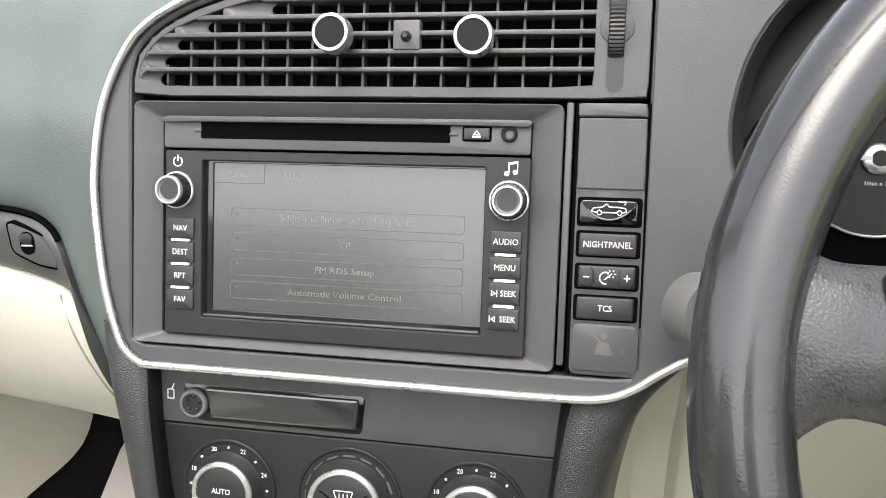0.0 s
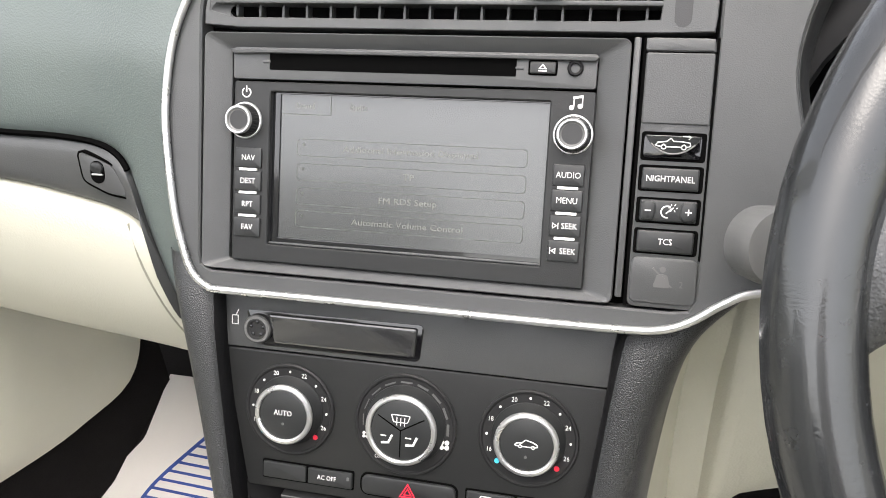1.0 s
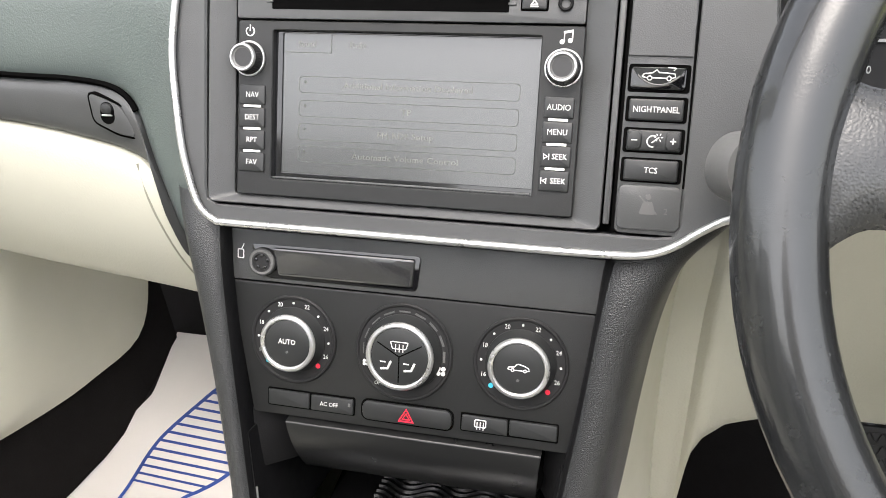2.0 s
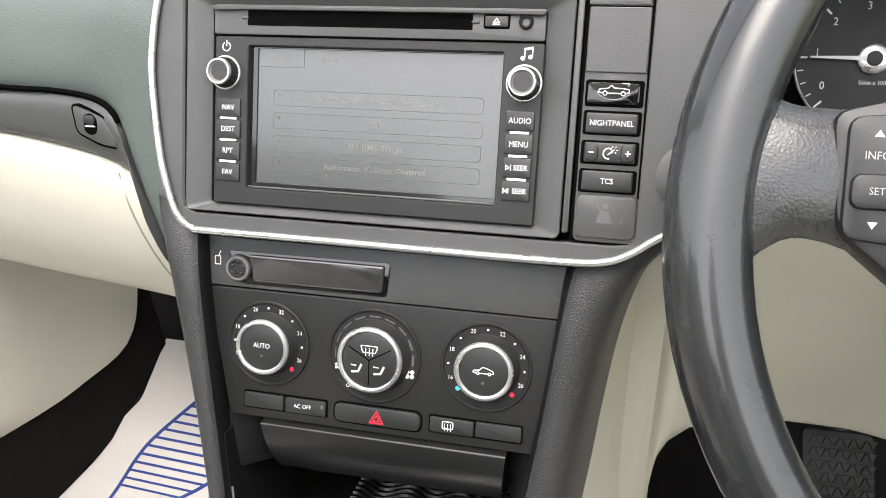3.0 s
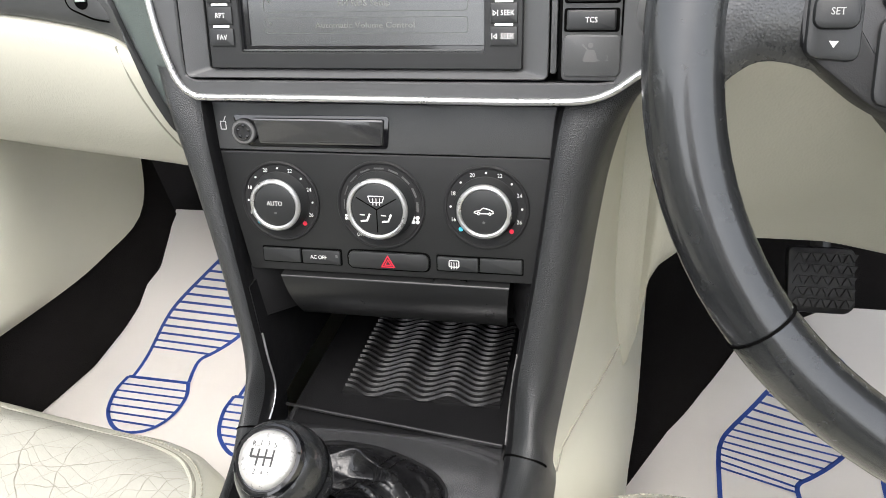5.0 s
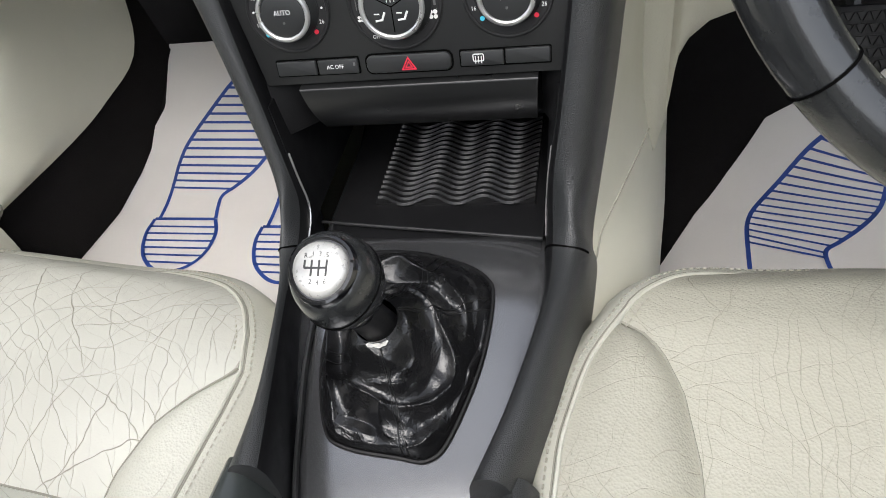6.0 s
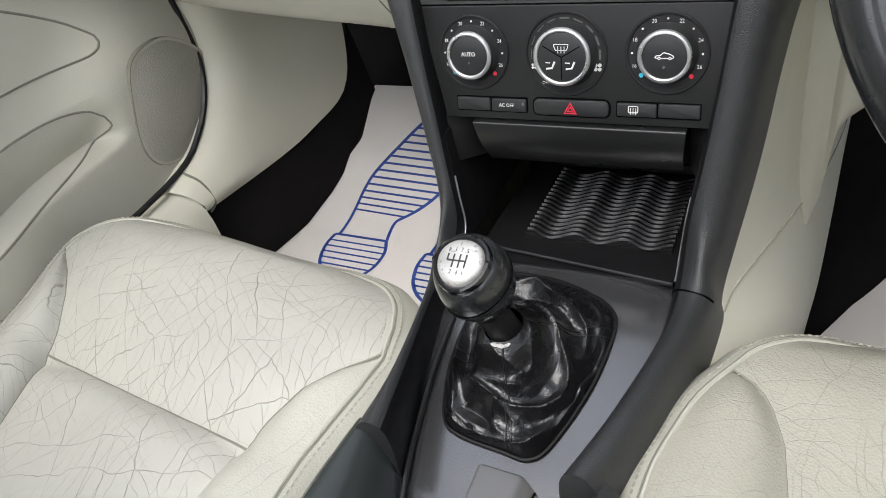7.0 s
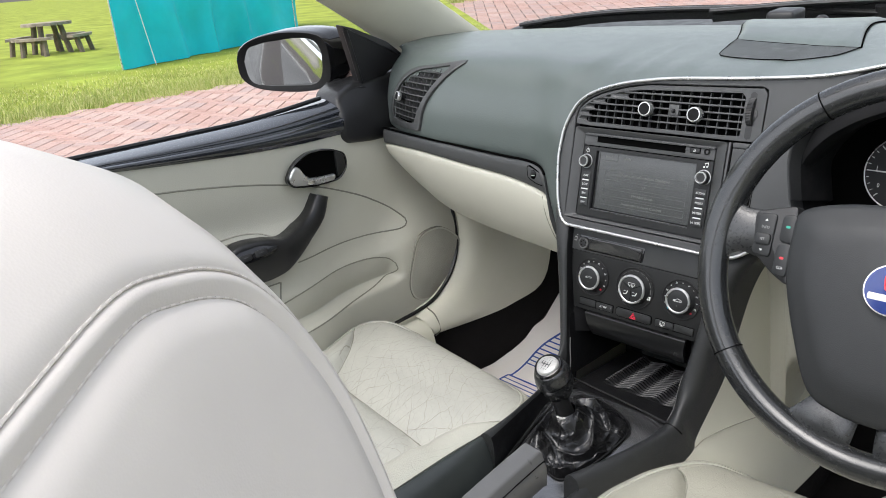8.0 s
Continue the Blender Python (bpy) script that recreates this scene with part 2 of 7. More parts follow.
BRICK = random_tone("paver", [(0.38, 0.235, 0.195), (0.46, 0.30, 0.25), (0.36, 0.265, 0.24), (0.48, 0.34, 0.29), (0.41, 0.265, 0.225)])
PAINT = material("car_paint", (0.012, 0.014, 0.017), 0.08, coat=1.0, rough_vary=0.02)
GLASS_M, gt, gb = nodes_of("clear_glass")
gb.inputs["Transmission Weight"].default_value, gb.inputs["Roughness"].default_value, gb.inputs["IOR"].default_value = 1.0, 0.0, 1.02
MIRROR = material("mirror_glass", (0.85, 0.87, 0.88), 0.01, metal=1.0, vary=0.01, rough_vary=0.005)


# ---- shaping helpers ----
def bm_new():
    return bmesh.new()


def thing(name, base, label, category, group="", kind=""):
    ob = new(name)
    ob.empty_display_size = 0.05
    ob.location = base
    return tagged(ob, label, category, group, kind)


def part(name, bm, mat, parent=None, label="", sharp=38):
    bmesh.ops.recalc_face_normals(bm, faces=bm.faces)
    me = bpy.data.meshes.new(name)
    bm.to_mesh(me)
    bm.free()
    me.materials.append(mat)
    me.polygons.foreach_set("use_smooth", [True] * len(me.polygons))
    me.set_sharp_from_angle(angle=radians(sharp))
    ob = new(name, me)
    if parent:
        ob.parent = parent
        if not parent.parent:
            ob.matrix_parent_inverse = Matrix.Translation(-parent.location)
    if label:
        ob["label"] = label
    return ob


def plane_frame(o, v, u=(1, 0, 0)):
    u, v = Vector(u).normalized(), Vector(v).normalized()
    n = u.cross(v).normalized()
    v = n.cross(u)
    return Matrix(((u.x, v.x, n.x, o[0]), (u.y, v.y, n.y, o[1]), (u.z, v.z, n.z, o[2]), (0, 0, 0, 1)))




def at_mm(m, u, v, w=0.0):
    return m @ Vector((u * 0.001, v * 0.001, w * 0.001))


def rr(cx, cy, w, h, r, n=4):
    """A rounded rectangle, counter-clockwise."""
    r = min(r, w / 2 - 1e-6, h / 2 - 1e-6)
    out = []
    for sx, sy, a0 in ((1, 1, 0), (-1, 1, 90), (-1, -1, 180), (1, -1, 270)):
        for k in range(n + 1):
            a = radians(a0 + 90 * k / n)
            out.append((cx + sx * (w / 2 - r) + r * math.cos(a), cy + sy * (h / 2 - r) + r * math.sin(a)))
    return out


def disc(cx, cy, r, n=32):
    return [(cx + r * math.cos(2 * math.pi * k / n), cy + r * math.sin(2 * math.pi * k / n)) for k in range(n)]


def rounded(pts, r, n=4):
    """Rounds the corners of a polygon."""
    out = []
    for i, p in enumerate(pts):
        p = Vector(p)
        a, b = Vector(pts[i - 1]) - p, Vector(pts[(i + 1) % len(pts)]) - p
        d = min(r, a.length * 0.45, b.length * 0.45)
        s, e = p + a.normalized() * d, p + b.normalized() * d
        for k in range(n + 1):
            q = k / n
            out.append(tuple((1 - q) ** 2 * s + 2 * q * (1 - q) * p + q * q * e))
    return out


def inset(pts, d):
    """A closed outline moved inwards by d (counter-clockwise outlines)."""
    area = sum(p[0] * q[1] - q[0] * p[1] for p, q in zip(pts, pts[1:] + pts[:1]))
    s = 1 if area > 0 else -1
    out = []
    n = len(pts)
    for i in range(n):
        p0, p, p1 = Vector(pts[i - 1]), Vector(pts[i]), Vector(pts[(i + 1) % n])
        e0, e1 = p - p0, p1 - p
        if e0.length < 1e-7:
            e0 = e1
        if e1.length < 1e-7:
            e1 = e0
        n0, n1 = Vector((-e0.y, e0.x)).normalized(), Vector((-e1.y, e1.x)).normalized()
        m = n0 + n1
        m = n0 if m.length < 1e-4 else m.normalized()
        out.append(tuple(p + s * m * (d / max(0.45, m.dot(n0)))))
    return out


def rings(bm, loops, cap0=True, cap1=True):
    """Skins a row of closed loops of equal count."""
    vs = [[bm.verts.new(p) for p in lp] for lp in loops]
    for a, b in zip(vs, vs[1:]):
        for i in range(len(a)):
            j = (i + 1) % len(a)
            bm.faces.new((a[i], a[j], b[j], b[i]))
    if cap0:
        bm.faces.new(vs[0][::-1])
    if cap1:
        bm.faces.new(vs[-1])
    return vs


def slab(pts, w0, w1, m, bev=0.0, seg=2, bm=None):
    """An outline in mm raised from w0 to w1, with its upper edge rounded."""
    bm = bm or bm_new()
    if bev:
        loops = [[at_mm(m, u, v, w0) for u, v in pts]]
        for k in range(seg + 1):
            a = math.pi / 2 * k / seg
            q = inset(pts, bev * (1 - math.cos(a)))
            loops.append([at_mm(m, u, v, w1 - bev + bev * math.sin(a)) for u, v in q])
    else:
        loops = [[at_mm(m, u, v, w) for u, v in pts] for w in (w0, w1)]
    rings(bm, loops)
    return bm


def ring_slab(outer, inner, w0, w1, m, bev=0.0, bm=None, inner_w=None):
    """A flat frame: an outline with a hole of as many points."""
    bm = bm or bm_new()
    iw = w1 if inner_w is None else inner_w
    lo = [[at_mm(m, u, v, w0) for u, v in outer], [at_mm(m, u, v, w1 - bev) for u, v in outer]]
    if bev:
        lo.append([at_mm(m, u, v, w1) for u, v in inset(outer, bev)])
        lo.append([at_mm(m, u, v, iw) for u, v in inset(inner, -bev)])
    lo.append([at_mm(m, u, v, iw - bev) for u, v in inner])
    lo.append([at_mm(m, u, v, w0) for u, v in inner])
    vs = rings(bm, lo, False, False)
    a, b = vs[-1], vs[0]
    for i in range(len(a)):
        j = (i + 1) % len(a)
        bm.faces.new((a[i], a[j], b[j], b[i]))
    return bm


def lathe(profile, m, n=32, cx=0.0, cy=0.0, bm=None, cap0=True, cap1=True, ridges=0, ridge=0.0):
    """Turns (radius, height) pairs in mm about the third axis of m."""
    bm = bm or bm_new()
    loops = []
    for r, w, *rest in profile:
        lp = []
        for k in range(n):
            a = 2 * math.pi * k / n
            q = r - (ridge if (rest and k % 2) else 0.0)
            lp.append(at_mm(m, cx + q * math.cos(a), cy + q * math.sin(a), w))
        loops.append(lp)
    rings(bm, loops, cap0, cap1)
    return bm


def smooth_line(pts, n=6, closed=False):
    """A Catmull-Rom line through points."""
    pts = [Vector(p) for p in pts]
    out = []
    cnt = len(pts)
    for i in range(cnt if closed else cnt - 1):
        if closed:
            p0, p1, p2, p3 = (pts[(i + k) % cnt] for k in (-1, 0, 1, 2))
        else:
            p1, p2 = pts[i], pts[i + 1]
            p0 = pts[i - 1] if i else p1 + (p1 - p2)
            p3 = pts[i + 2] if i + 2 < cnt else p2 + (p2 - p1)
        for k in range(n):
            t = k / n
            out.append(0.5 * ((2 * p1) + (p2 - p0) * t + (2 * p0 - 5 * p1 + 4 * p2 - p3) * t * t + (3 * p1 - p0 - 3 * p2 + p3) * t ** 3))
    if not closed:
        out.append(pts[-1])
    return out


def tube(pts, radius, n=8, closed=False, bm=None, flat=1.0, up=None):
    """A round bar along a line; radius a number or one per point; flat squeezes it along up."""
    bm = bm or bm_new()
    pts = [Vector(p) for p in pts]
    cnt = len(pts)
    rad = radius if isinstance(radius, (list, tuple)) else [radius] * cnt
    side = None
    loops = []
    for i, p in enumerate(pts):
        a = pts[i - 1] if (i or closed) else p
        b = pts[(i + 1) % cnt] if (i < cnt - 1 or closed) else p
        d = (b - a).normalized()
        if up is not None:
            side = d.cross(Vector(up)).normalized()
        elif side is None:
            ref = Vector((0, 0, 1)) if abs(d.z) < 0.9 else Vector((1, 0, 0))
            side = d.cross(ref).normalized()
        else:
            side = (side - d * side.dot(d)).normalized()
        other = d.cross(side).normalized()
        loops.append([p + rad[i] * (math.cos(2 * math.pi * k / n) * side + flat * math.sin(2 * math.pi * k / n) * other) for k in range(n)])
    if closed:
        loops.append(loops[0])
        vs = [[bm.verts.new(q) for q in lp] for lp in loops[:-1]]
        vs.append(vs[0])
        for a, b in zip(vs, vs[1:]):
            for i in range(n):
                bm.faces.new((a[i], a[(i + 1) % n], b[(i + 1) % n], b[i]))
    else:
        rings(bm, loops)
    return bm


def resample(line, n):
    line = [Vector(p) for p in line]
    d = [0.0]
    for a, b in zip(line, line[1:]):
        d.append(d[-1] + (b - a).length)
    out = []
    k = 0
    for i in range(n):
        s = d[-1] * i / (n - 1)
        while k < len(d) - 2 and d[k + 1] < s:
            k += 1
        f = (s - d[k]) / max(1e-9, d[k + 1] - d[k])
        out.append(line[k].lerp(line[k + 1], min(1, max(0, f))))
    return out


def sheet(lines, thick=0.0, bm=None):
    """A skin over rows of points of equal count, with a back at the distance or the offset given."""
    bm = bm or bm_new()
    vs = [[bm.verts.new(p) for p in ln] for ln in lines]
    fs = []
    for a, b in zip(vs, vs[1:]):
        for i in range(len(a) - 1):
            fs.append(bm.faces.new((a[i], a[i + 1], b[i + 1], b[i])))
    if isinstance(thick, Vector):
        bs = [[bm.verts.new(Vector(p) + thick) for p in ln] for ln in lines]
        for a, b in zip(bs, bs[1:]):
            for i in range(len(a) - 1):
                bm.faces.new((a[i], b[i], b[i + 1], a[i + 1]))
        rim_f = vs[0] + [r[-1] for r in vs[1:]] + vs[-1][-2::-1] + [r[0] for r in vs[-2:0:-1]]
        rim_b = bs[0] + [r[-1] for r in bs[1:]] + bs[-1][-2::-1] + [r[0] for r in bs[-2:0:-1]]
        for i in range(len(rim_f)):
            j = (i + 1) % len(rim_f)
            bm.faces.new((rim_f[i], rim_b[i], rim_b[j], rim_f[j]))
    elif thick:
        bmesh.ops.recalc_face_normals(bm, faces=fs)
        bmesh.ops.solidify(bm, geom=fs, thickness=thick)
    return bm


def loft_rows(lines, n, across):
    """The rows of points of a smooth skin over a few guide lines."""
    rows = [resample(ln, n) for ln in lines]
    cols = [smooth_line([r[i] for r in rows], across) for i in range(n)]
    return [[c[j] for c in cols] for j in range(len(cols[0]))]


def loft(lines, n=24, across=3, thick=0.0):
    """A smooth skin over a few guide lines."""
    return sheet(loft_rows(lines, n, across), thick)


def grid(fn, nu, nv, thick=0.0):
    return sheet([[fn(i / nu, j / nv) for i in range(nu + 1)] for j in range(nv + 1)], thick)


def box(c, s, bev=0.0, m=None, bm=None, seg=2):
    bm = bm or bm_new()
    b2 = bm_new()
    bmesh.ops.create_cube(b2, size=1.0)
    for v in b2.verts:
        v.co = Vector((v.co.x * s[0], v.co.y * s[1], v.co.z * s[2]))
    if bev:
        bmesh.ops.bevel(b2, geom=b2.edges[:], offset=bev, segments=seg, affect="EDGES", profile=0.6)
    for v in b2.verts:
        v.co = v.co + Vector(c)
        if m:
            v.co = m @ v.co
    me = bpy.data.meshes.new("tmp")
    b2.to_mesh(me)
    b2.free()
    bm.from_mesh(me)
    bpy.data.meshes.remove(me)
    return bm


def bar(a, b, w, t, m, w0, bm=None):
    """A flat bar between two points of a panel, in mm."""
    bm = bm or bm_new()
    a, b = Vector(a), Vector(b)
    d = (b - a).normalized()
    s = Vector((-d.y, d.x)) * w / 2
    q = [a + s, a - s, b - s, b + s]
    return slab([tuple(p) for p in q], w0, w0 + t, m, bm=bm)


def letters(text, u, v, size, m, w, mat, parent, name="lettering", raise_mm=0.25, align="CENTER", turn=0.0, wide=0.9):
    """Lettering on a panel; size is the height of a capital in mm."""
    cu = bpy.data.curves.new(name, "FONT")
    cu.body, cu.size, cu.extrude = text, size * 0.00128, raise_mm * 0.001
    cu.align_x, cu.align_y = align, "CENTER"
    cu.resolution_u = 2
    tmp = bpy.data.objects.new("tmp_text", cu)
    scene.collection.objects.link(tmp)
    bpy.context.view_layer.update()
    me = bpy.data.meshes.new_from_object(tmp.evaluated_get(bpy.context.evaluated_depsgraph_get()))
    bpy.data.objects.remove(tmp)
    bpy.data.curves.remove(cu)
    bm = bm_new()
    bm.from_mesh(me)
    bpy.data.meshes.remove(me)
    mm = m @ Matrix.Translation((u * 0.001, v * 0.001, w * 0.001)) @ Matrix.Rotation(turn, 4, "Z") @ Matrix.Scale(wide, 4, (1, 0, 0))
    bm.transform(mm)
    return part(name, bm, mat, parent)


def table(rows_t, y):
    """Reads a smooth curve through (y, value) pairs."""
    if y <= rows_t[0][0]:
        return rows_t[0][1]
    for (y0, a), (y1, b) in zip(rows_t, rows_t[1:]):
        if y <= y1:
            t = (y - y0) / (y1 - y0)
            return a + (b - a) * t
    return rows_t[-1][1]


def mirrored(line):
    return [Vector((-p[0], p[1], p[2])) for p in line]


UP = plane_frame((0, 0.5113, 0.8546), (0, 0.2326, 0.9726))
LOW = plane_frame((0, 0.500, 0.715), (0, 0.2028, 0.9792))

# ---- the ground ----
bm = bm_new()
ring_r = [0.0, 12.0, 60.0, 600.0]
ground = part("ground", sheet([[Vector((math.cos(2 * math.pi * k / 48) * r, math.sin(2 * math.pi * k / 48) * r, -0.03)) for k in range(49)] for r in ring_r[1:]] , bm=bm), GRASS)
bm = bm_new()
bm.from_mesh(ground.data)
bmesh.ops.contextual_create(bm, geom=[e for e in bm.edges if e.is_boundary and e.verts[0].co.length < 13])
bm.to_mesh(ground.data)
bm.free()
tagged(ground, "mown lawn of patchy yellow-green grass", "ground", kind="structure")

LAWN_X = -8.32
pav = part("pavement", box(((LAWN_X + 9.0) / 2, 3.0, -0.03), (9.0 - LAWN_X, 46.0, 0.06)), JOINT)
tagged(pav, "red block paving laid in a herringbone bond", "pavement", kind="structure")
road = part("road", box((3.0, -19.3, 0.006), (10.0, 42.0, 0.02)), ASPHALT)
tagged(road, "grey asphalt lane behind the car", "road", kind="structure")
kerb = part("kerb", box((-2.07, -19.3, 0.02), (0.14, 42.0, 0.07), 0.012), CONCRETE)
tagged(kerb, "pale concrete kerb along the asphalt lane", "kerb", kind="structure")


# ---- the car's shell ----
shell = thing("convertible_car", (0, 0, 0.0), "dark metallic convertible body with black carpet and no roof", "car")


def floor_z(y):
    """The foot well's floor, which rises into the toe board."""
    if y < 0.76:
        return 0.318
    if y < 0.86:
        return 0.318 + (y - 0.76) ** 2 / 0.2 * 0.72
    return 0.354 + (y - 0.86) * 0.72


part("floor_carpet", grid(lambda u, v: Vector((-0.70 + 1.40 * u, -0.75 + 1.85 * v, floor_z(-0.75 + 1.85 * v))), 20, 90, Vector((0, 0, -0.02))), CARPET, shell, "black floor carpet")
part("toe_board", grid(lambda u, v: Vector((-0.70 + 1.40 * u, 1.10, 0.40 + 0.62 * v)), 4, 6, 0.01), CARPET, shell)
part("rear_bulkhead", box((0, -0.78, 0.62), (1.40, 0.05, 0.66), 0.02), CARPET, shell)
part("driver_side_wall", box((0.745, -0.05, 0.58), (0.07, 1.5, 0.70), 0.03), CREAM, shell, "cream side lining")
part("side_skirt", box((-0.76, -0.1, 0.30), (0.10, 1.6, 0.20), 0.03), PAINT, shell)
for sx in (-1, 1):
    wing = []
    for s in range(13):
        y = -0.55 - 2.0 * s / 12
        bulge = 0.05 * math.exp(-((y + 1.35) / 0.4) ** 2)
        wing.append([Vector((sx * (0.80 + bulge + 0.02 * math.sin(a)) - sx * 0.18 * max(0, math.sin(a) - 0.75) * 4 * 0.5, y, 0.25 + 0.72 * k / 10)) for k in range(11) for a in [math.pi / 2 * k / 10]])
    part("rear_wing", sheet(wing, 0.01), PAINT, shell)
bonnet = []
for s in range(15):
    y = 1.22 + 1.05 * s / 14
    bonnet.append([Vector((-0.76 + 1.52 * k / 20, y, 0.985 + 0.045 * math.cos((k / 10 - 1) * 1.35) - 0.10 * (s / 14) ** 2 - 0.012 * s / 14)) for k in range(21)])
part("bonnet", sheet(bonnet, 0.012), PAINT, shell, "dark glossy bonnet")
for sx in (-1, 1):
    part("front_wing", sheet([[Vector((sx * (0.765 + 0.10 * math.sin(math.pi / 2 * k / 8)), 0.95 + 1.35 * s / 12, 0.985 - 0.30 * (1 - math.cos(math.pi / 2 * k / 8)) - 0.10 * (s / 12) ** 2)) for k in range(9)] for s in range(13)], 0.01), PAINT, shell)
part("scuttle", box((0, 1.17, 1.045), (1.46, 0.16, 0.03), 0.01), BLACK, shell, "black plastic scuttle under the windscreen")
# windscreen frame and glass
PIL_A, PIL_B = Vector((-0.735, 0.90, 1.03)), Vector((-0.62, 0.10, 1.40))


def pillar(sx):
    a, b = Vector((sx * -PIL_A.x, PIL_A.y, PIL_A.z)), Vector((sx * -PIL_B.x, PIL_B.y, PIL_B.z))
    pts = [a.lerp(b, k / 10) + Vector((0, 0, 0.03 * math.sin(math.pi * k / 10))) for k in range(11)]
    ob = part("windscreen_pillar", tube(pts, [0.085 - 0.030 * k / 10 for k in range(11)], 16, flat=0.42, up=(0.75 * sx, 0.2, 1)), CREAM_SMOOTH, shell, "cream lined windscreen pillar")
    part("pillar_skin", tube([p + Vector((sx * 0.022, 0.022, 0.004)) for p in pts], 0.036, 10, flat=0.6, up=(0.3 * sx, 0.4, 1)), PAINT, shell)
    part("glass_seal", tube([p + Vector((-sx * 0.03, 0.018, 0.028)) for p in pts], 0.008, 6), RUBBER, shell)


pillar(-1), pillar(1)
part("header_rail", tube([Vector((x / 10, 0.20 + 0.02 * (x / 6) ** 2 * -1, 1.475)) for x in range(-6, 7)], 0.035, 10, flat=0.6, up=(0, 0, 1)), CREAM_SMOOTH, shell, "cream lined windscreen header")
glass = part("windscreen", sheet([[Vector((x / 10 * (1 - 0.16 * s / 8), 1.10 - 0.10 * (x / 7) ** 2 - 0.86 * s / 8, 1.07 + 0.41 * s / 8)) for x in range(-7, 8)] for s in range(9)]), GLASS_M, shell, "clear laminated glass")
glass.visible_shadow = False


def wiper(pts, name_label):
    ob = thing("windscreen_wiper", (0, 1.1, 1.03), name_label, "wiper", "windscreen wipers")
    part("arm", tube(smooth_line(pts, 4), 0.007, 6, flat=0.6), BLACK, ob)
    part("blade", tube([Vector(p) + Vector((0.0, 0.012, -0.008)) for p in smooth_line(pts, 4)], 0.006, 4, flat=2.0), RUBBER, ob)
    part("spindle", tube([Vector(pts[-1]) + Vector((0, 0.02, -0.05)), Vector(pts[-1]) + Vector((0, 0.0, 0.012))], 0.012, 8), BLACK, ob)


wiper([(-0.68, 1.075, 1.070), (-0.45, 1.10, 1.092), (-0.16, 1.12, 1.096), (0.10, 1.13, 1.085)], "black windscreen wiper parked at the foot of the glass")
wiper([(-0.20, 1.09, 1.096), (0.05, 1.12, 1.104), (0.30, 1.13, 1.100), (0.52, 1.13, 1.085)], "black windscreen wiper parked before the driver")

rear = [[Vector((-0.80 + 1.60 * k / 16, -0.80 - 1.75 * s / 8, 0.93 + 0.05 * math.cos((k / 8 - 1) * 1.4) - 0.03 * (s / 8) ** 2)) for k in range(17)] for s in range(9)]
part("rear_deck", sheet(rear, Vector((0, 0, -0.02))), PAINT, shell, "dark painted rear deck")
part("rear_panel", box((0, -2.53, 0.60), (1.58, 0.06, 0.66), 0.03), PAINT, shell)

# ---- dashboard ----
dash = thing("dashboard", (0, 0.8, 0.7), "dark grey grained dashboard over a cream lower half", "dashboard")


def pad_y(x):
    """How far the pad's face stands from the driver: it swells towards the centre stack."""
    return 0.562 - 0.028 * math.exp(-((x + 0.15) / 0.055) ** 2) + 0.045 * max(0, (-0.42 - x) / 0.2) ** 2


def pad_section(x):
    y = pad_y(x)
    lo = table([(-0.69, 0.919), (-0.52, 0.919), (-0.40, 0.916), (-0.30, 0.912), (-0.235, 0.911), (-0.215, 0.908), (-0.199, 0.899), (-0.191, 0.886), (-0.183, 0.858), (-0.170, 0.825), (-0.146, 0.790)], x)
    h = 0.012 * math.cos(min(1.0, abs(x + 0.05) / 0.65) * 1.5)
    return [Vector((x, 1.10, 1.056)), Vector((x, 0.96, 1.075 + h)), Vector((x, 0.82, 1.082 + h)), Vector((x, 0.70, 1.075 + h * 0.6)), Vector((x, y + 0.055, 1.060 + h * 0.5)),
            Vector((x, y + 0.022, 1.03)), Vector((x, y + 0.006, 0.99)), Vector((x, y, 0.955)), Vector((x, y + 0.002, lo)), Vector((x, y + 0.03, lo - 0.006))]


def pad_face(x, z):
    """How far ahead the pad's face lies at a height."""
    line = smooth_line(pad_section(x), 6)
    for p, q in zip(line[::-1], line[-2::-1]):
        if p.z <= z <= q.z:
            return p.y + (q.y - p.y) * (z - p.z) / max(1e-6, q.z - p.z)
    return line[-8].y if z < 0.95 else pad_y(x) + 0.09


def inside(poly, u, v):
    hit = False
    for (u0, v0), (u1, v1) in zip(poly, poly[1:] + poly[:1]):
        if (v0 > v) != (v1 > v) and u < (u1 - u0) * (v - v0) / (v1 - v0) + u0:
            hit = not hit
    return hit


# the side vent's opening is cut out of the pad
vf = plane_frame((-0.545, 0.5810, 1.0), (0.0, 0.34, 1), (1, -0.30, 0))
vf_back = vf.inverted()
VENT_HOLE = [(-80, -60), (-78, -18), (-45, 20), (8, 42), (92, 52), (80, 27), (51, -6), (29, -52), (16, -60)]
TRIM_UV = [(292, 236), (226, 221), (147, 214), (88, 211), (31, 208.5), (-20, 203), (-56, 196.5), (-92, 185.5), (-118.5, 170), (-133, 150), (-142.5, 126), (-146.5, 99), (-146.8, 74), (-141.5, 32), (-135.5, 8), (-128.5, -9), (-118, -17.3), (-106, -18.4), (-34, -18.4), (62, -18.8), (122, -18.6), (143, -16.8), (157, -11), (172, -0.5), (188, 6.5), (230, 10)]


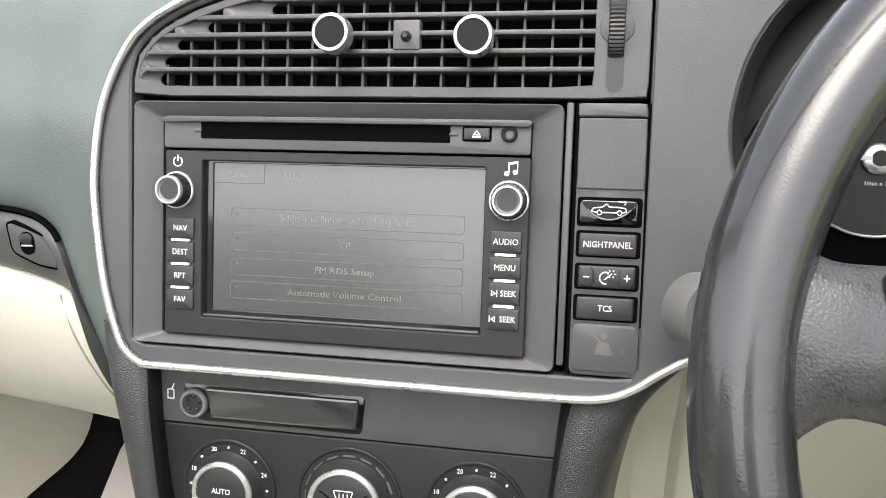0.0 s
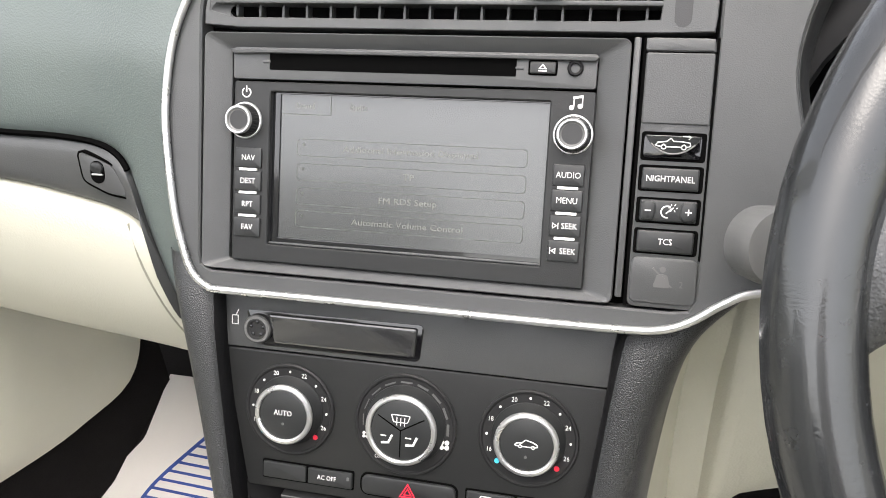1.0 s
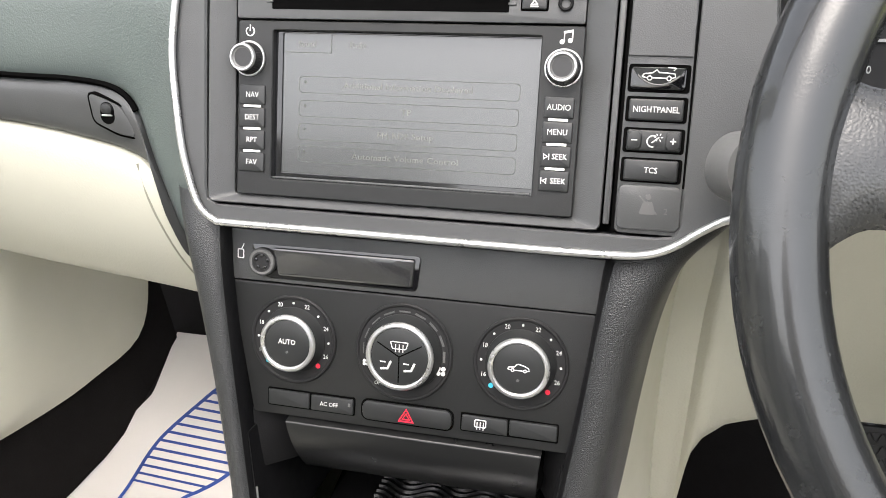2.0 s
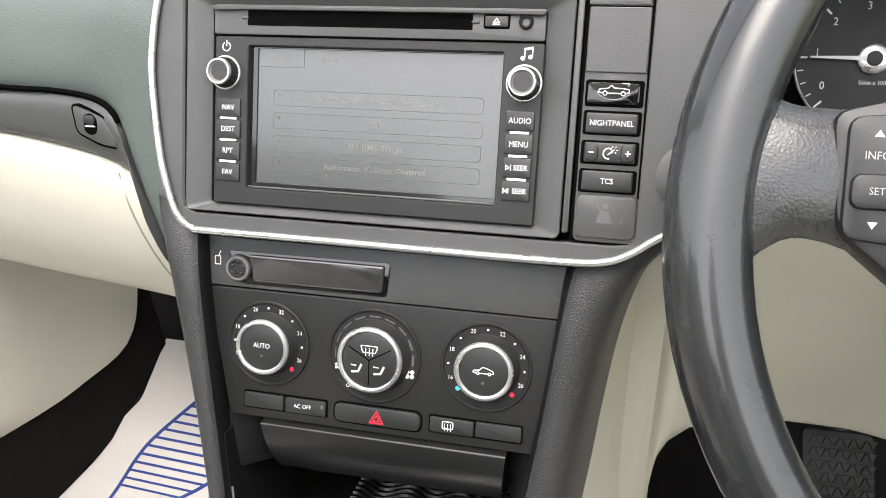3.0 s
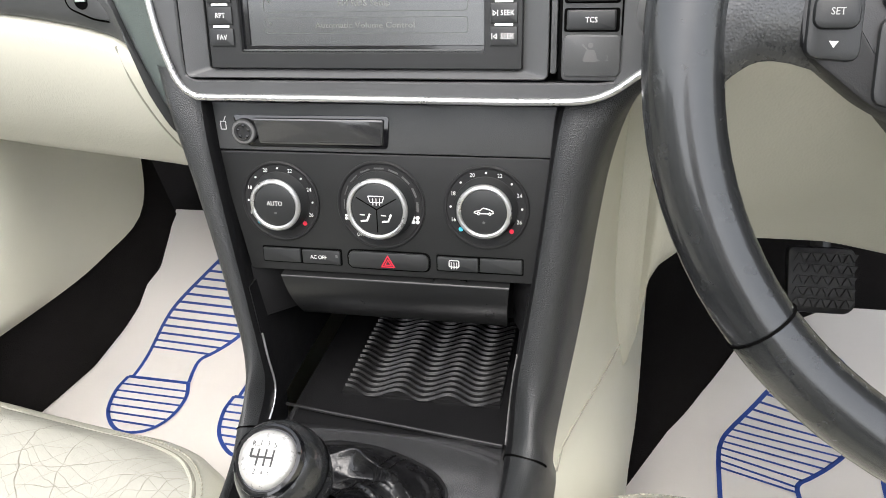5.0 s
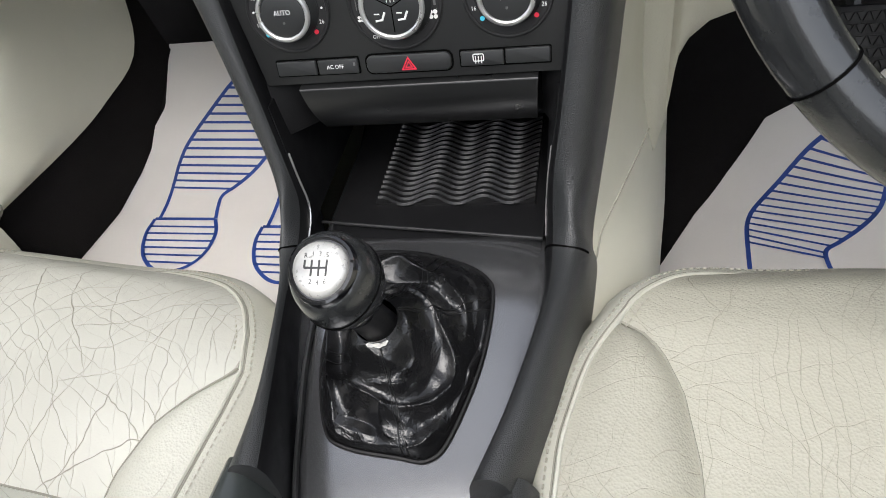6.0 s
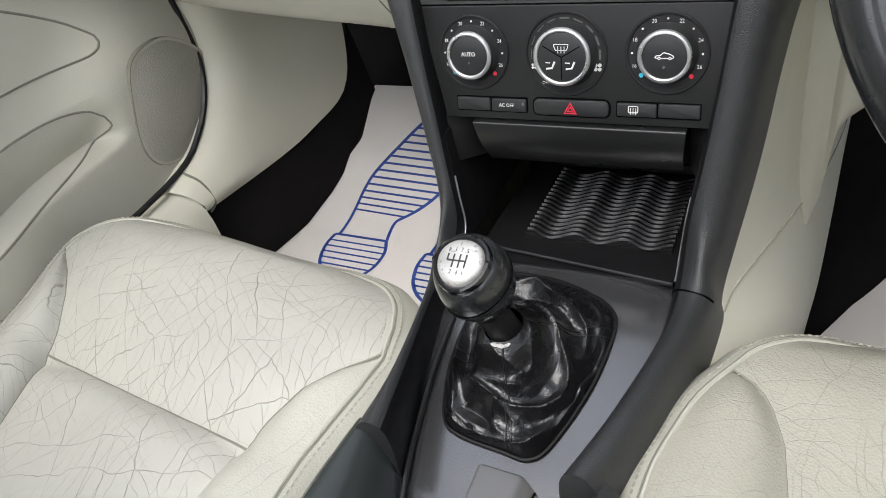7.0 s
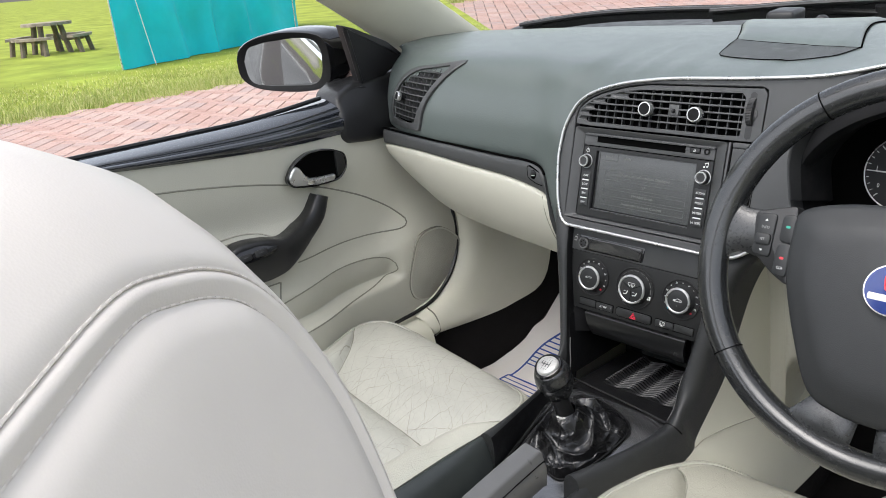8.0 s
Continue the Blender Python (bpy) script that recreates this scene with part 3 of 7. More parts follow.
def trim_top(x):
    """Where the silver line runs over the centre stack at x."""
    up_part = sorted(TRIM_UV[:11])
    u = x * 1000
    if u >= up_part[-1][0]:
        return up_part[-1][1]
    for (u0, v0), (u1, v1) in zip(up_part, up_part[1:]):
        if u <= u1:
            return v0 + (v1 - v0) * max(0.0, (u - u0) / (u1 - u0))


def top_section(x):
    """The pad above the centre stack and before the driver: it runs down to the silver line."""
    rise = 0.022 * math.exp(-((x - 0.37) / 0.17) ** 2)
    end = at_mm(UP, x * 1000, trim_top(x), 3.0)
    full = smooth_line(pad_section(max(x, -0.146)), 5)
    top_i = max(range(len(full)), key=lambda k: full[k].z)
    keep = [p for i, p in enumerate(full) if i <= top_i or p.z > end.z + 0.002]
    keep = resample([Vector((x, p.y, p.z)) for p in keep], 26)
    n0 = 14
    last = keep[-1].copy()
    out = []
    for i, p in enumerate(keep):
        s = max(0.0, (i - n0) / (25 - n0)) ** 1.6
        out.append(p + (end - last) * s + Vector((0, 0, rise * math.sin(min(1.0, i / 16) * 1.57) * (1 - s))))
    return out + [end + Vector((0, 0.02, -0.004))]


def halves(x):
    """A pad section left of the centre stack in two lengths, parted at the silver line's height."""
    line = smooth_line(pad_section(x), 7)
    k = max(range(len(line)), key=lambda i: line[i].z)
    cut_i = next(i for i in range(k, len(line)) if line[i].z < 0.982)
    f = (line[cut_i - 1].z - 0.982) / max(1e-6, line[cut_i - 1].z - line[cut_i].z)
    mid_p = line[cut_i - 1].lerp(line[cut_i], f)
    return resample(line[:cut_i] + [mid_p], 48), resample([mid_p] + line[cut_i:], 20)


joint_col = resample(top_section(-0.146)[:-1], 48)
pad_cols, low_cols = [], []
for i in range(73):
    x = -0.69 + 0.544 * i / 72
    a, b = halves(x)
    k = max(0.0, min(1.0, (x + 0.225) / 0.079))
    k = k * k * (3 - 2 * k)
    shift = [(q - p0) * k for q, p0 in zip(joint_col, halves(-0.146)[0])]
    pad_cols.append([p + d for p, d in zip(a, shift)])
    low_cols.append([p + shift[-1] * (1 - j / 19) ** 2 for j, p in enumerate(b)])
for i in range(1, 61):
    pad_cols.append(resample(top_section(-0.146 + 0.836 * i / 60)[:-1], 48))
whole_pad = sheet(pad_cols)
sheet(low_cols, bm=whole_pad)
bmesh.ops.remove_doubles(whole_pad, verts=whole_pad.verts, dist=0.0002)
gone = []
for f in whole_pad.faces:
    q = vf_back @ f.calc_center_median()
    if abs(q.z) < 0.06 and inside(VENT_HOLE, q.x * 1000, q.y * 1000):
        gone.append(f)
bmesh.ops.delete(whole_pad, geom=gone, context="FACES")
part("pad", whole_pad, DASH, dash, "dark grey grained pad", sharp=75)
# speaker grille and raised cover on the pad
def pad_z(x, y):
    """The pad's height at a place."""
    line = top_section(x)
    for p, q in zip(line, line[1:]):
        if q.y <= y <= p.y:
            return q.z + (p.z - q.z) * (y - q.y) / max(1e-6, p.y - q.y)
    return line[0].z


FRONT_L, FRONT_R = Vector((0.026, 0.740, 0)), Vector((0.218, 0.678, 0))
moon_low = resample(smooth_line([Vector((x, y, 0)) for x, y in ((0.026, 0.738), (0.037, 0.664), (0.056, 0.645), (0.09, 0.634), (0.129, 0.626), (0.176, 0.631), (0.201, 0.645), (0.214, 0.668), (0.218, 0.678))], 6), 41)


def moon_point(u, v):
    p = FRONT_L.lerp(FRONT_R, u).lerp(moon_low[round(u * 40)], v)
    return Vector((p.x, p.y, pad_z(p.x, p.y) + 0.0012))


part("speaker_grille", grid(moon_point, 40, 14, Vector((0, 0, -0.008))), GRILLE_DARK, dash, "half-round dark loudspeaker grille")
part("grille_gap", tube([moon_point(k / 40, 1.0) for k in range(41)], 0.0006, 5), DEEP, dash)
cover_l = resample(smooth_line([FRONT_L, (0.010, 0.785, 0), (-0.012, 0.835, 0), (-0.038, 0.895, 0), (-0.060, 0.970, 0), (-0.065, 1.05, 0)], 6), 31)
cover_r = resample(smooth_line([FRONT_R, (0.206, 0.720, 0), (0.193, 0.770, 0), (0.178, 0.84, 0), (0.168, 0.92, 0), (0.170, 1.02, 0)], 6), 31)


def cover_point(u, v):
    p = cover_l[round(v * 30)].lerp(cover_r[round(v * 30)], u)
    rise = 0.009 * min(1.0, v / 0.22) ** 0.6 * min(1.0, 0.25 + min(u, 1 - u) / 0.06)
    return Vector((p.x, p.y, pad_z(p.x, p.y) + 0.001 + rise))


part("display_hood", grid(cover_point, 30, 30, Vector((0, 0, -0.014))), DASH, dash, "raised grained cover on the dash top", sharp=60)
for u in (0.0, 1.0):
    part("hood_gap", tube([cover_point(u, k / 30) + Vector((0.001 * (2 * u - 1), 0, -0.001)) for k in range(31)], 0.0012, 5), DEEP, dash)
part("hood_gap", tube([cover_point(k / 30, 0.0) + Vector((0, -0.0005, 0)) for k in range(31)], 0.0008, 5), DEEP, dash)
sensor = thing("sensor_box", (-0.02, 0.99, 1.09), "small black sensor box on the dashboard top", "sensor")
case = box((0.002, 0.965, 1.103), (0.046, 0.056, 0.022), 0.007, seg=3)
for v in case.verts:
    v.co.z -= 0.14 * max(0.0, 0.965 - v.co.y)
part("case", case, BLACK, sensor)
part("bracket", box((0.002, 0.97, 1.090), (0.034, 0.034, 0.022), 0.005), BLACK, sensor)
part("light_sensor", lathe([(11, 0), (10, 5), (6, 9), (2, 10)], pose(0.075, 0.93, 1.096), 16), BLACK, dash, "small black dome")

# the dark strip over the glove box, which turns down beside the centre stack
top_edge = smooth_line([(-0.655, 0.600, 0.917), (-0.52, 0.572, 0.918), (-0.40, 0.562, 0.915), (-0.30, 0.558, 0.911), (-0.249, 0.553, 0.911), (-0.216, 0.550, 0.908), (-0.199, 0.547, 0.900), (-0.191, 0.544, 0.886), (-0.186, 0.540, 0.866), (-0.176, 0.534, 0.838)], 5)
low_edge = smooth_line([(-0.655, 0.600, 0.888), (-0.52, 0.572, 0.893), (-0.40, 0.562, 0.886), (-0.30, 0.558, 0.880), (-0.245, 0.555, 0.873), (-0.207, 0.551, 0.866), (-0.189, 0.549, 0.856), (-0.176, 0.546, 0.838), (-0.168, 0.542, 0.817), (-0.162, 0.538, 0.795)], 5)
mid_edge = [a.lerp(b, 0.5) + Vector((0, -0.004, 0)) for a, b in zip(top_edge, low_edge)]
part("trim_strip", loft([[p + Vector((0, 0.02, 0)) for p in top_edge], top_edge, mid_edge, low_edge, [p + Vector((0, 0.02, 0)) for p in low_edge]], 60, 4), FASCIA, dash, "dark plastic strip over the glove box")
part("pad_gap", tube([p + Vector((0, -0.0005, 0.003)) for p in top_edge[:34]], 0.0022, 5), DEEP, dash)

# glove box: a cream bulging lid
lid = thing("glove_box", (-0.40, 0.56, 0.80), "closed cream glove box lid below the dark strip", "glove box")
LID_LOW = [(-0.66, 0.846), (-0.64, 0.812), (-0.60, 0.785), (-0.55, 0.769), (-0.50, 0.760), (-0.397, 0.751), (-0.285, 0.745), (-0.158, 0.741)]
turn_k = min(range(len(low_edge)), key=lambda i: abs(low_edge[i].x + 0.186))
lid_top = resample(low_edge[:turn_k + 1], 25)
rows = []
for f, dy, dz in ((0.0, 0.010, 0.0), (0.05, -0.003, 0.0), (0.30, -0.004, 0.0), (0.60, 0.006, 0.0), (0.85, 0.024, 0.0), (1.0, 0.044, 0.0), (1.06, 0.10, 0.012), (1.06, 0.22, 0.03)):
    ln = []
    for k in range(25):
        q = k / 24
        top = lid_top[k]
        x = top.x * (1 - min(1, f)) + (-0.640 + 0.488 * q) * min(1, f)
        bot = table(LID_LOW, -0.640 + 0.482 * q) - 0.004
        z = top.z + (bot - top.z) * f + dz
        ln.append(Vector((x, top.y + dy + 0.03 * (1 - q) * f, z)))
    rows.append(ln)
part("lid_joint", tube(smooth_line([r[23] for r in rows[1:6]], 6), 0.0010, 5), SEAM, lid)
part("lid", loft(rows, 25, 4, Vector((0, 0.008, 0.002))), CREAM, lid, "cream bulging lid")
latch_f = plane_frame((-0.213, 0.5455, 0.891), (0, 0.05, 1), (1, 0.05, 0))
latch_plate = rounded([(-15, 15), (-3, 11), (8.5, 6), (15.5, -8), (16.5, -14), (4, -12), (-13, -4)][::-1], 4)
lp = part("latch_plate", slab(latch_plate, -6, 1.6, latch_f, 0.8), FASCIA, lid, "dark latch plate")
part("latch_gap", ring_slab(inset(latch_plate, -1.6), inset(latch_plate, -0.2), -6, 0.5, latch_f), DEEP, lid)
part("latch_cup", slab(rr(-2, 2, 10, 15, 5), -2, 2.0, latch_f), DEEP, lp)
part("latch_lever", slab(rr(-2, 5, 9, 7, 3.4), 0.5, 3.4, latch_f, 1.2), BUTTON, lp, "dark latch lever")
# added silver bar that imitates the highlight below the lever
part("lever_glint", slab(rr(-2, 0.6, 8, 1.2, 0.5), 1.8, 2.8, latch_f, 0.3), SILVER, lp)

# silver line round the centre stack
trim_line = smooth_line([Vector((u, v, 0)) for u, v in TRIM_UV], 5)
part("silver_trim", tube([at_mm(UP, p.x, p.y, 6.3) for p in trim_line], 0.0023, 10, up=(0, -0.97, 0.23)), SILVER, dash, "satin silver line round the centre stack")
COWL_UV = [(270, 222), (246, 207), (230, 193), (219, 182), (212.6, 173.8), (206.2, 163), (202.1, 153.3), (199.2, 143.5), (196.9, 131.2), (196.1, 123.8), (196.6, 112), (198.6, 101.5), (206, 70)]
outline = [(p.x, p.y) for p in trim_line] + COWL_UV[::-1]
part("stack_body", slab(outline[::-1], -80, -12.0, UP), FASCIA, dash)
hole = rounded([(158.5, 203.5), (-10, 199.3), (-40, 195), (-69, 188.2), (-90.5, 181.4), (-109.3, 171.6), (-121.6, 160), (-126, 146), (-126, 134), (-125, -7.5), (158.5, -7.5)], 6, 4)
hole = [(p.x, p.y) for p in resample([Vector((*q, 0)) for q in hole + hole[:1]], 161)[:-1]]


def by_bearing(pts, n=160, c=(20, 92)):
    """An outline met by n rays from a point inside it."""
    out = []
    cnt = len(pts)
    for k in range(n):
        a = 2 * math.pi * k / n
        d = Vector((math.cos(a), math.sin(a)))
        best = None
        for i in range(cnt):
            p, q = Vector(pts[i]) - Vector(c), Vector(pts[(i + 1) % cnt]) - Vector(c)
            e = q - p
            den = d.x * e.y - d.y * e.x
            if abs(den) < 1e-9:
                continue
            t = (p.x * e.y - p.y * e.x) / den
            s = (p.x * d.y - p.y * d.x) / den
            if t > 0 and -1e-6 <= s <= 1 + 1e-6 and (best is None or t > best):
                best = t
        out.append((c[0] + d.x * best, c[1] + d.y * best))
    return out


# added black slab that paints the shade in the gaps between stack units
part("gap_shade_slab", slab(by_bearing(hole), -12, -9.5, UP), DEEP, dash)
part("stack_surround", ring_slab(by_bearing(outline), by_bearing(hole), -14, 4.0, UP, 1.2), FASCIA, dash, "dark grey surround of the centre stack", sharp=25)

# ---- centre air vent ----
vent = thing("center_air_vent", at_mm(UP, 20, 165), "dark slatted centre air vent with two silver-ringed knobs", "air vent")
vo = [(157, 201.8), (-10, 197.8), (-40, 193.4), (-68.3, 186.6), (-89.5, 179.9), (-107.8, 170.4), (-120, 159), (-124.2, 145), (-124.4, 134), (157, 134)]
vi = rounded([(130, 194.5), (-20, 190.5), (-45, 187), (-62, 183.6), (-80, 178.4), (-100, 171), (-113, 162.2), (-119.2, 153.6), (-121, 147), (-120.6, 139.6), (130, 139.6)], 3, 3)
part("vent_frame", ring_slab(by_bearing(rounded(vo, 3, 3), 120, (15, 165)), by_bearing(vi, 120, (15, 165)), -10, 3.2, UP, 0.5), FASCIA, vent, sharp=30)
# back and duct are coloured near-black for the shade behind the slats
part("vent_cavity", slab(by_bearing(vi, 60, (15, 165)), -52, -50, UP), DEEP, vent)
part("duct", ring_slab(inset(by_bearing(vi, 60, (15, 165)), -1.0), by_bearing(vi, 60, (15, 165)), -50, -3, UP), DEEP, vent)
TIPS = [(139, -120.6), (143, -120.5), (153.6, -118.2), (162, -111.8), (170.8, -99.9), (179.2, -77.8), (187, -42), (195, -10)]
HOLES = [(139, -111), (143, -111.3), (153.6, -108.5), (162, -102), (170.8, -87), (179.2, -56.6), (187, -14), (195, 20)]
for k in range(5):
    v = 148.7 + 9.35 * k
    left = table(TIPS, v) - 2.5
    part("slat", slab(rr((left + 131) / 2, v, 131 - left, 2.6, 1.0, 2), -9, 3.0, UP, 0.7), FASCIA, vent)


def pocket(v0, v1):
    """A scoop that runs from a slot's rounded tip down to the opening."""
    vm = (v0 + v1) / 2
    tip, hole_u = table(TIPS, vm), table(HOLES, vm)

    def f(a, b):
        e = 2 * b - 1
        u0, u1 = tip - 3.0, hole_u + 4.0 * e * e
        u = u0 + (u1 - u0) * a
        s = max(0.0, min(1.0, (u - tip - 4.0 * e * e) / (hole_u - tip)))
        return at_mm(UP, u, v0 + (v1 - v0) * b, 2.8 - 5.2 * (s ** 0.6))

    return grid(f, 16, 10, Vector((0, 0.001, 0)))


for k in range(5):
    part("slot_end", pocket((139.4 if k == 0 else 148.7 + 9.35 * (k - 1) + 1.0), min(190.5, 148.7 + 9.35 * k - 1.0)), FASCIA, vent)
for k in range(17):
    u = -107.1 + 14.375 * k
    hi = 142 + min(53, max(6, 60 * (1 - max(0, (-20 - u) / 98) ** 1.6)))
    part("vane", slab(rr(u, (139 + hi) / 2, 1.3, hi - 139, 0.5, 1), -18, -3.0, UP), FASCIA, vent)
for u, v in ((-2.8, 164.6), (71.0, 162.6)):
    kn = part("vent_knob", lathe([(6, -4), (6, 6), (8.2, 8), (8.6, 16), (8.2, 19.9), (2, 20.1)], UP, 32, u, v), KNOB_CAP, vent, "black vent knob with a silver ring")
    part("knob_ring", lathe([(9.4, 10), (10.1, 12), (10.1, 18.4), (9.5, 20.4), (8.1, 20.6), (7.8, 19.4)], UP, 32, u, v, cap0=False, cap1=False), SILVER, kn)
part("slider_plate", slab(rr(33.3, 166.3, 14.5, 15.4, 1), -2, 4.0, UP, 0.8), FASCIA, vent)
part("slider_stud", lathe([(3, 3), (2.6, 6), (1.2, 8)], UP, 16, 33.3, 165.3), BLACK, vent)
part("thumb_slot", slab(rr(140.3, 167, 8.6, 60, 4.2), -6, 3.4, UP), BLACK, vent)
part("wheel_dish", lathe([(8.6, 2.8), (8.2, 3.8), (6.0, 4.6), (2.0, 4.8)], UP, 28, 140.6, 169), FASCIA, vent)
tw = plane_frame(at_mm(UP, 140.3, 172, -8), UP.to_3x3().col[1], UP.to_3x3().col[2])
part("thumb_wheel", lathe([(20.4, -3.9), (21.2, -3.5, 1), (21.6, 0, 1), (21.2, 3.5, 1), (20.4, 3.9)], tw, 130, ridge=0.55), BLACK, vent, "ribbed thumb wheel")

# ---- radio and navigation unit ----
radio = thing("car_radio", at_mm(UP, 0, 60), "dark grey double-height navigation radio with a washed-out grey screen", "car radio")
ro = rr(-3.5, 62.6, 240, 137, 4, 5)
bez = ring_slab(ro, rr(-4, 61, 209, 123, 2, 5), -12, 4.6, UP, 0.6, inner_w=-1.0)
part("fascia_frame", bez, FASCIA, radio, "dark grey radio frame")
part("slot_panel", slab(rr(-3.5, 114.4, 207, 18.0, 1.5), -6, 0.2, UP, 0.5), FASCIA, radio)
part("slot_lip", slab(rounded([(101, 122), (-108, 122), (-106, 119.5), (-85, 120.0), (58, 120.0), (99, 119.5)], 0.6, 1), -4, 3.2, UP, 0.5), FASCIA, radio)
part("disc_slot", slab(rr(-13.3, 115.6, 142, 9.4, 0.6), -5, 0.5, UP), DEEP, radio, "disc slot")
for u in (-86, 59.5):
    part("slot_mark", slab(rr(u, 115.4, 4.6, 1.4, 0.4), -2, 1.1, UP, 0.3), FASCIA, radio)
part("button_gap", slab(rr(71.8, 115.8, 15.4, 8.0, 1.2), -2, 0.5, UP), DEEP, radio)
eb = part("eject_button", slab(rr(71.8, 115.8, 13.6, 6.2, 0.8), -2, 1.8, UP, 0.6), BUTTON, radio)
part("eject_mark", bar((69.6, 114.1), (74, 114.1), 0.7, 0.25, UP, 1.75), WHITE_INK, eb)
part("eject_triangle", ring_slab([(69.6, 115.0), (74, 115.0), (71.8, 117.8)], [(70.7, 115.5), (72.9, 115.5), (71.8, 116.9)], 1.7, 2.0, UP), WHITE_INK, eb)
part("aux_socket", lathe([(4.2, -2), (4.2, 1.6), (3.6, 2.2), (2.5, 2.0), (2.3, -1)], UP, 28, 88.8, 116.0, cap1=True), KNOB_CAP, radio, "round black socket")
part("front_panel", ring_slab(rr(-2.4, 52, 206.0, 104, 1.5, 5), rr(-2.9, 54.4, 160, 88.4, 1.0, 5), -6, 1.4, UP, 0.6), PANEL, radio)
part("screen_well", ring_slab(rr(-2.9, 54.4, 161, 89.4, 1.0, 5), rr(-0.7, 55.9, 154.6, 83.4, 0.6, 5), -9, -2.6, UP, 0.3), GLOSS, radio)
part("lower_lip", slab(rr(-3.6, 11.2, 159, 1.2, 0.4), -4, -0.8, UP, 0.3), FASCIA, radio)
scr = part("screen", slab(rr(-0.7, 55.9, 155.4, 84.2, 0.5), -7, -3.4, UP), SCREEN, radio, "grey touch screen showing a faint menu")


def screen_box(u0, u1, v0, v1):
    part("menu_box", ring_slab(rr((u0 + u1) / 2, (v0 + v1) / 2, u1 - u0, v1 - v0, 2.4, 4), rr((u0 + u1) / 2, (v0 + v1) / 2, u1 - u0 - 0.8, v1 - v0 - 0.8, 2.1, 4), -3.4, -3.28, UP), SCREEN_LINE, scr)


for v, txt in ((67.8, "Additional Information Displayed"), (53.7, "TP"), (39.7, "FM RDS Setup"), (26.4, "Automatic Volume Control")):
    screen_box(-67.5, 66.5, v - 5.0, v + 5.0)
    letters(txt, 0, v, 3.9, UP, -3.36, SCREEN_TEXT, scr, "menu_text", 0.09, wide=1.18)
    part("menu_dot", slab(disc(-63.5, v + 1.6, 0.9, 12), -3.4, -3.27, UP), SCREEN_LINE, scr)
for k, txt in enumerate(("Sound", "Radio")):
    letters(txt, -63 + 32 * k, 91.4, 3.9, UP, -3.36, SCREEN_TEXT, scr, "tab_text", 0.09)
part("tab_line", bar((-77, 86.6), (-47.5, 86.6), 0.5, 0.12, UP, -3.4), SCREEN_LINE, scr)
part("tab_side", bar((-47.5, 86.6), (-47.5, 97), 0.5, 0.12, UP, -3.4), SCREEN_LINE, scr)
for u in (-98.0, 90):
    kn = part("radio_knob", lathe([(10.4, 1), (10.4, 2.4), (9.4, 3.2, 1), (8.2, 9.6, 1), (7.9, 10)], UP, 72, u, 81.6, ridge=0.5), BLACK, radio, "ribbed black knob with a silver ring")
    part("base_ring", lathe([(10.3, 1.2), (10.6, 2.0), (10.2, 2.9), (9.6, 3.0)], UP, 40, u, 81.6, cap0=False, cap1=False), SILVER, kn)
    part("knob_ring", lathe([(8.1, 9.4), (8.1, 10.8), (7.6, 11.6), (6.8, 11.6), (6.5, 10.8)], UP, 40, u, 81.6, cap0=False, cap1=False), SILVER, kn)
    part("knob_cap", lathe([(6.7, 9), (6.6, 10.9), (5.2, 9.8), (2, 9.4)], UP, 32, u, 81.6), STALK_GREY, kn)
pw = [(math.cos(a) * 2.6 - 97.8, math.sin(a) * 2.6 + 97.6) for a in [radians(120 + 300 * k / 20) for k in range(21)]]
part("power_mark", tube([at_mm(UP, u, v, 1.5) for u, v in pw], 0.0004, 5), WHITE_INK, radio)
part("power_bar", bar((-97.8, 97.8), (-97.8, 101.4), 0.7, 0.2, UP, 1.4), WHITE_INK, radio)
for (u0, v0) in ((88.2, 95.6), (92.6, 96.4)):
    part("note_head", slab(disc(u0, v0, 1.3, 14), 1.3, 1.7, UP), WHITE_INK, radio)
    part("note_stem", bar((u0 + 1.1, v0), (u0 + 1.1, v0 + 5.2), 0.6, 0.2, UP, 1.4), WHITE_INK, radio)
part("note_beam", bar((88.8, 100.6), (94.0, 101.6), 1.3, 0.2, UP, 1.4), WHITE_INK, radio)


def radio_keys(u, names):
    for k, txt in enumerate(names):
        v = 60.2 - 13.5 * k
        b = part("radio_button", slab(rr(u, v, 16.6, 11.4, 0.8), -2, 2.6, UP, 0.6), BUTTON, radio)
        seek = {">| SEEK": 1, "|< SEEK": -1}.get(txt, 0)
        if seek:
            letters("SEEK", u + 2.2, v, 3.5, UP, 2.6, WHITE_INK, b, "button_text", 0.12)
            tri = [(u - 5.4 - 1.3 * seek, v + 1.7), (u - 5.4 - 1.3 * seek, v - 1.7), (u - 5.4 + 1.3 * seek, v)]
            part("seek_arrow", ring_slab(tri[::seek], inset(tri[::seek], 0.45), 2.4, 2.9, UP), WHITE_INK, b)
            part("seek_bar", bar((u - 5.4 + 1.75 * seek, v - 1.7), (u - 5.4 + 1.75 * seek, v + 1.7), 0.5, 0.3, UP, 2.6), WHITE_INK, b)
        else:
            letters(txt, u, v, 3.6, UP, 2.6, WHITE_INK, b, "button_text", 0.12)
        if k < 3:
            part("light_strip", slab(rr(u, v - 6.75, 11.0, 1.5, 0.4), 0, 2.9, UP, 0.3), STRIP_WHITE, radio, "white light strip")


radio_keys(-95.4, ("NAV", "DEST", "RPT", "FAV"))
radio_keys(89.2, ("AUDIO", "MENU", ">| SEEK", "|< SEEK"))

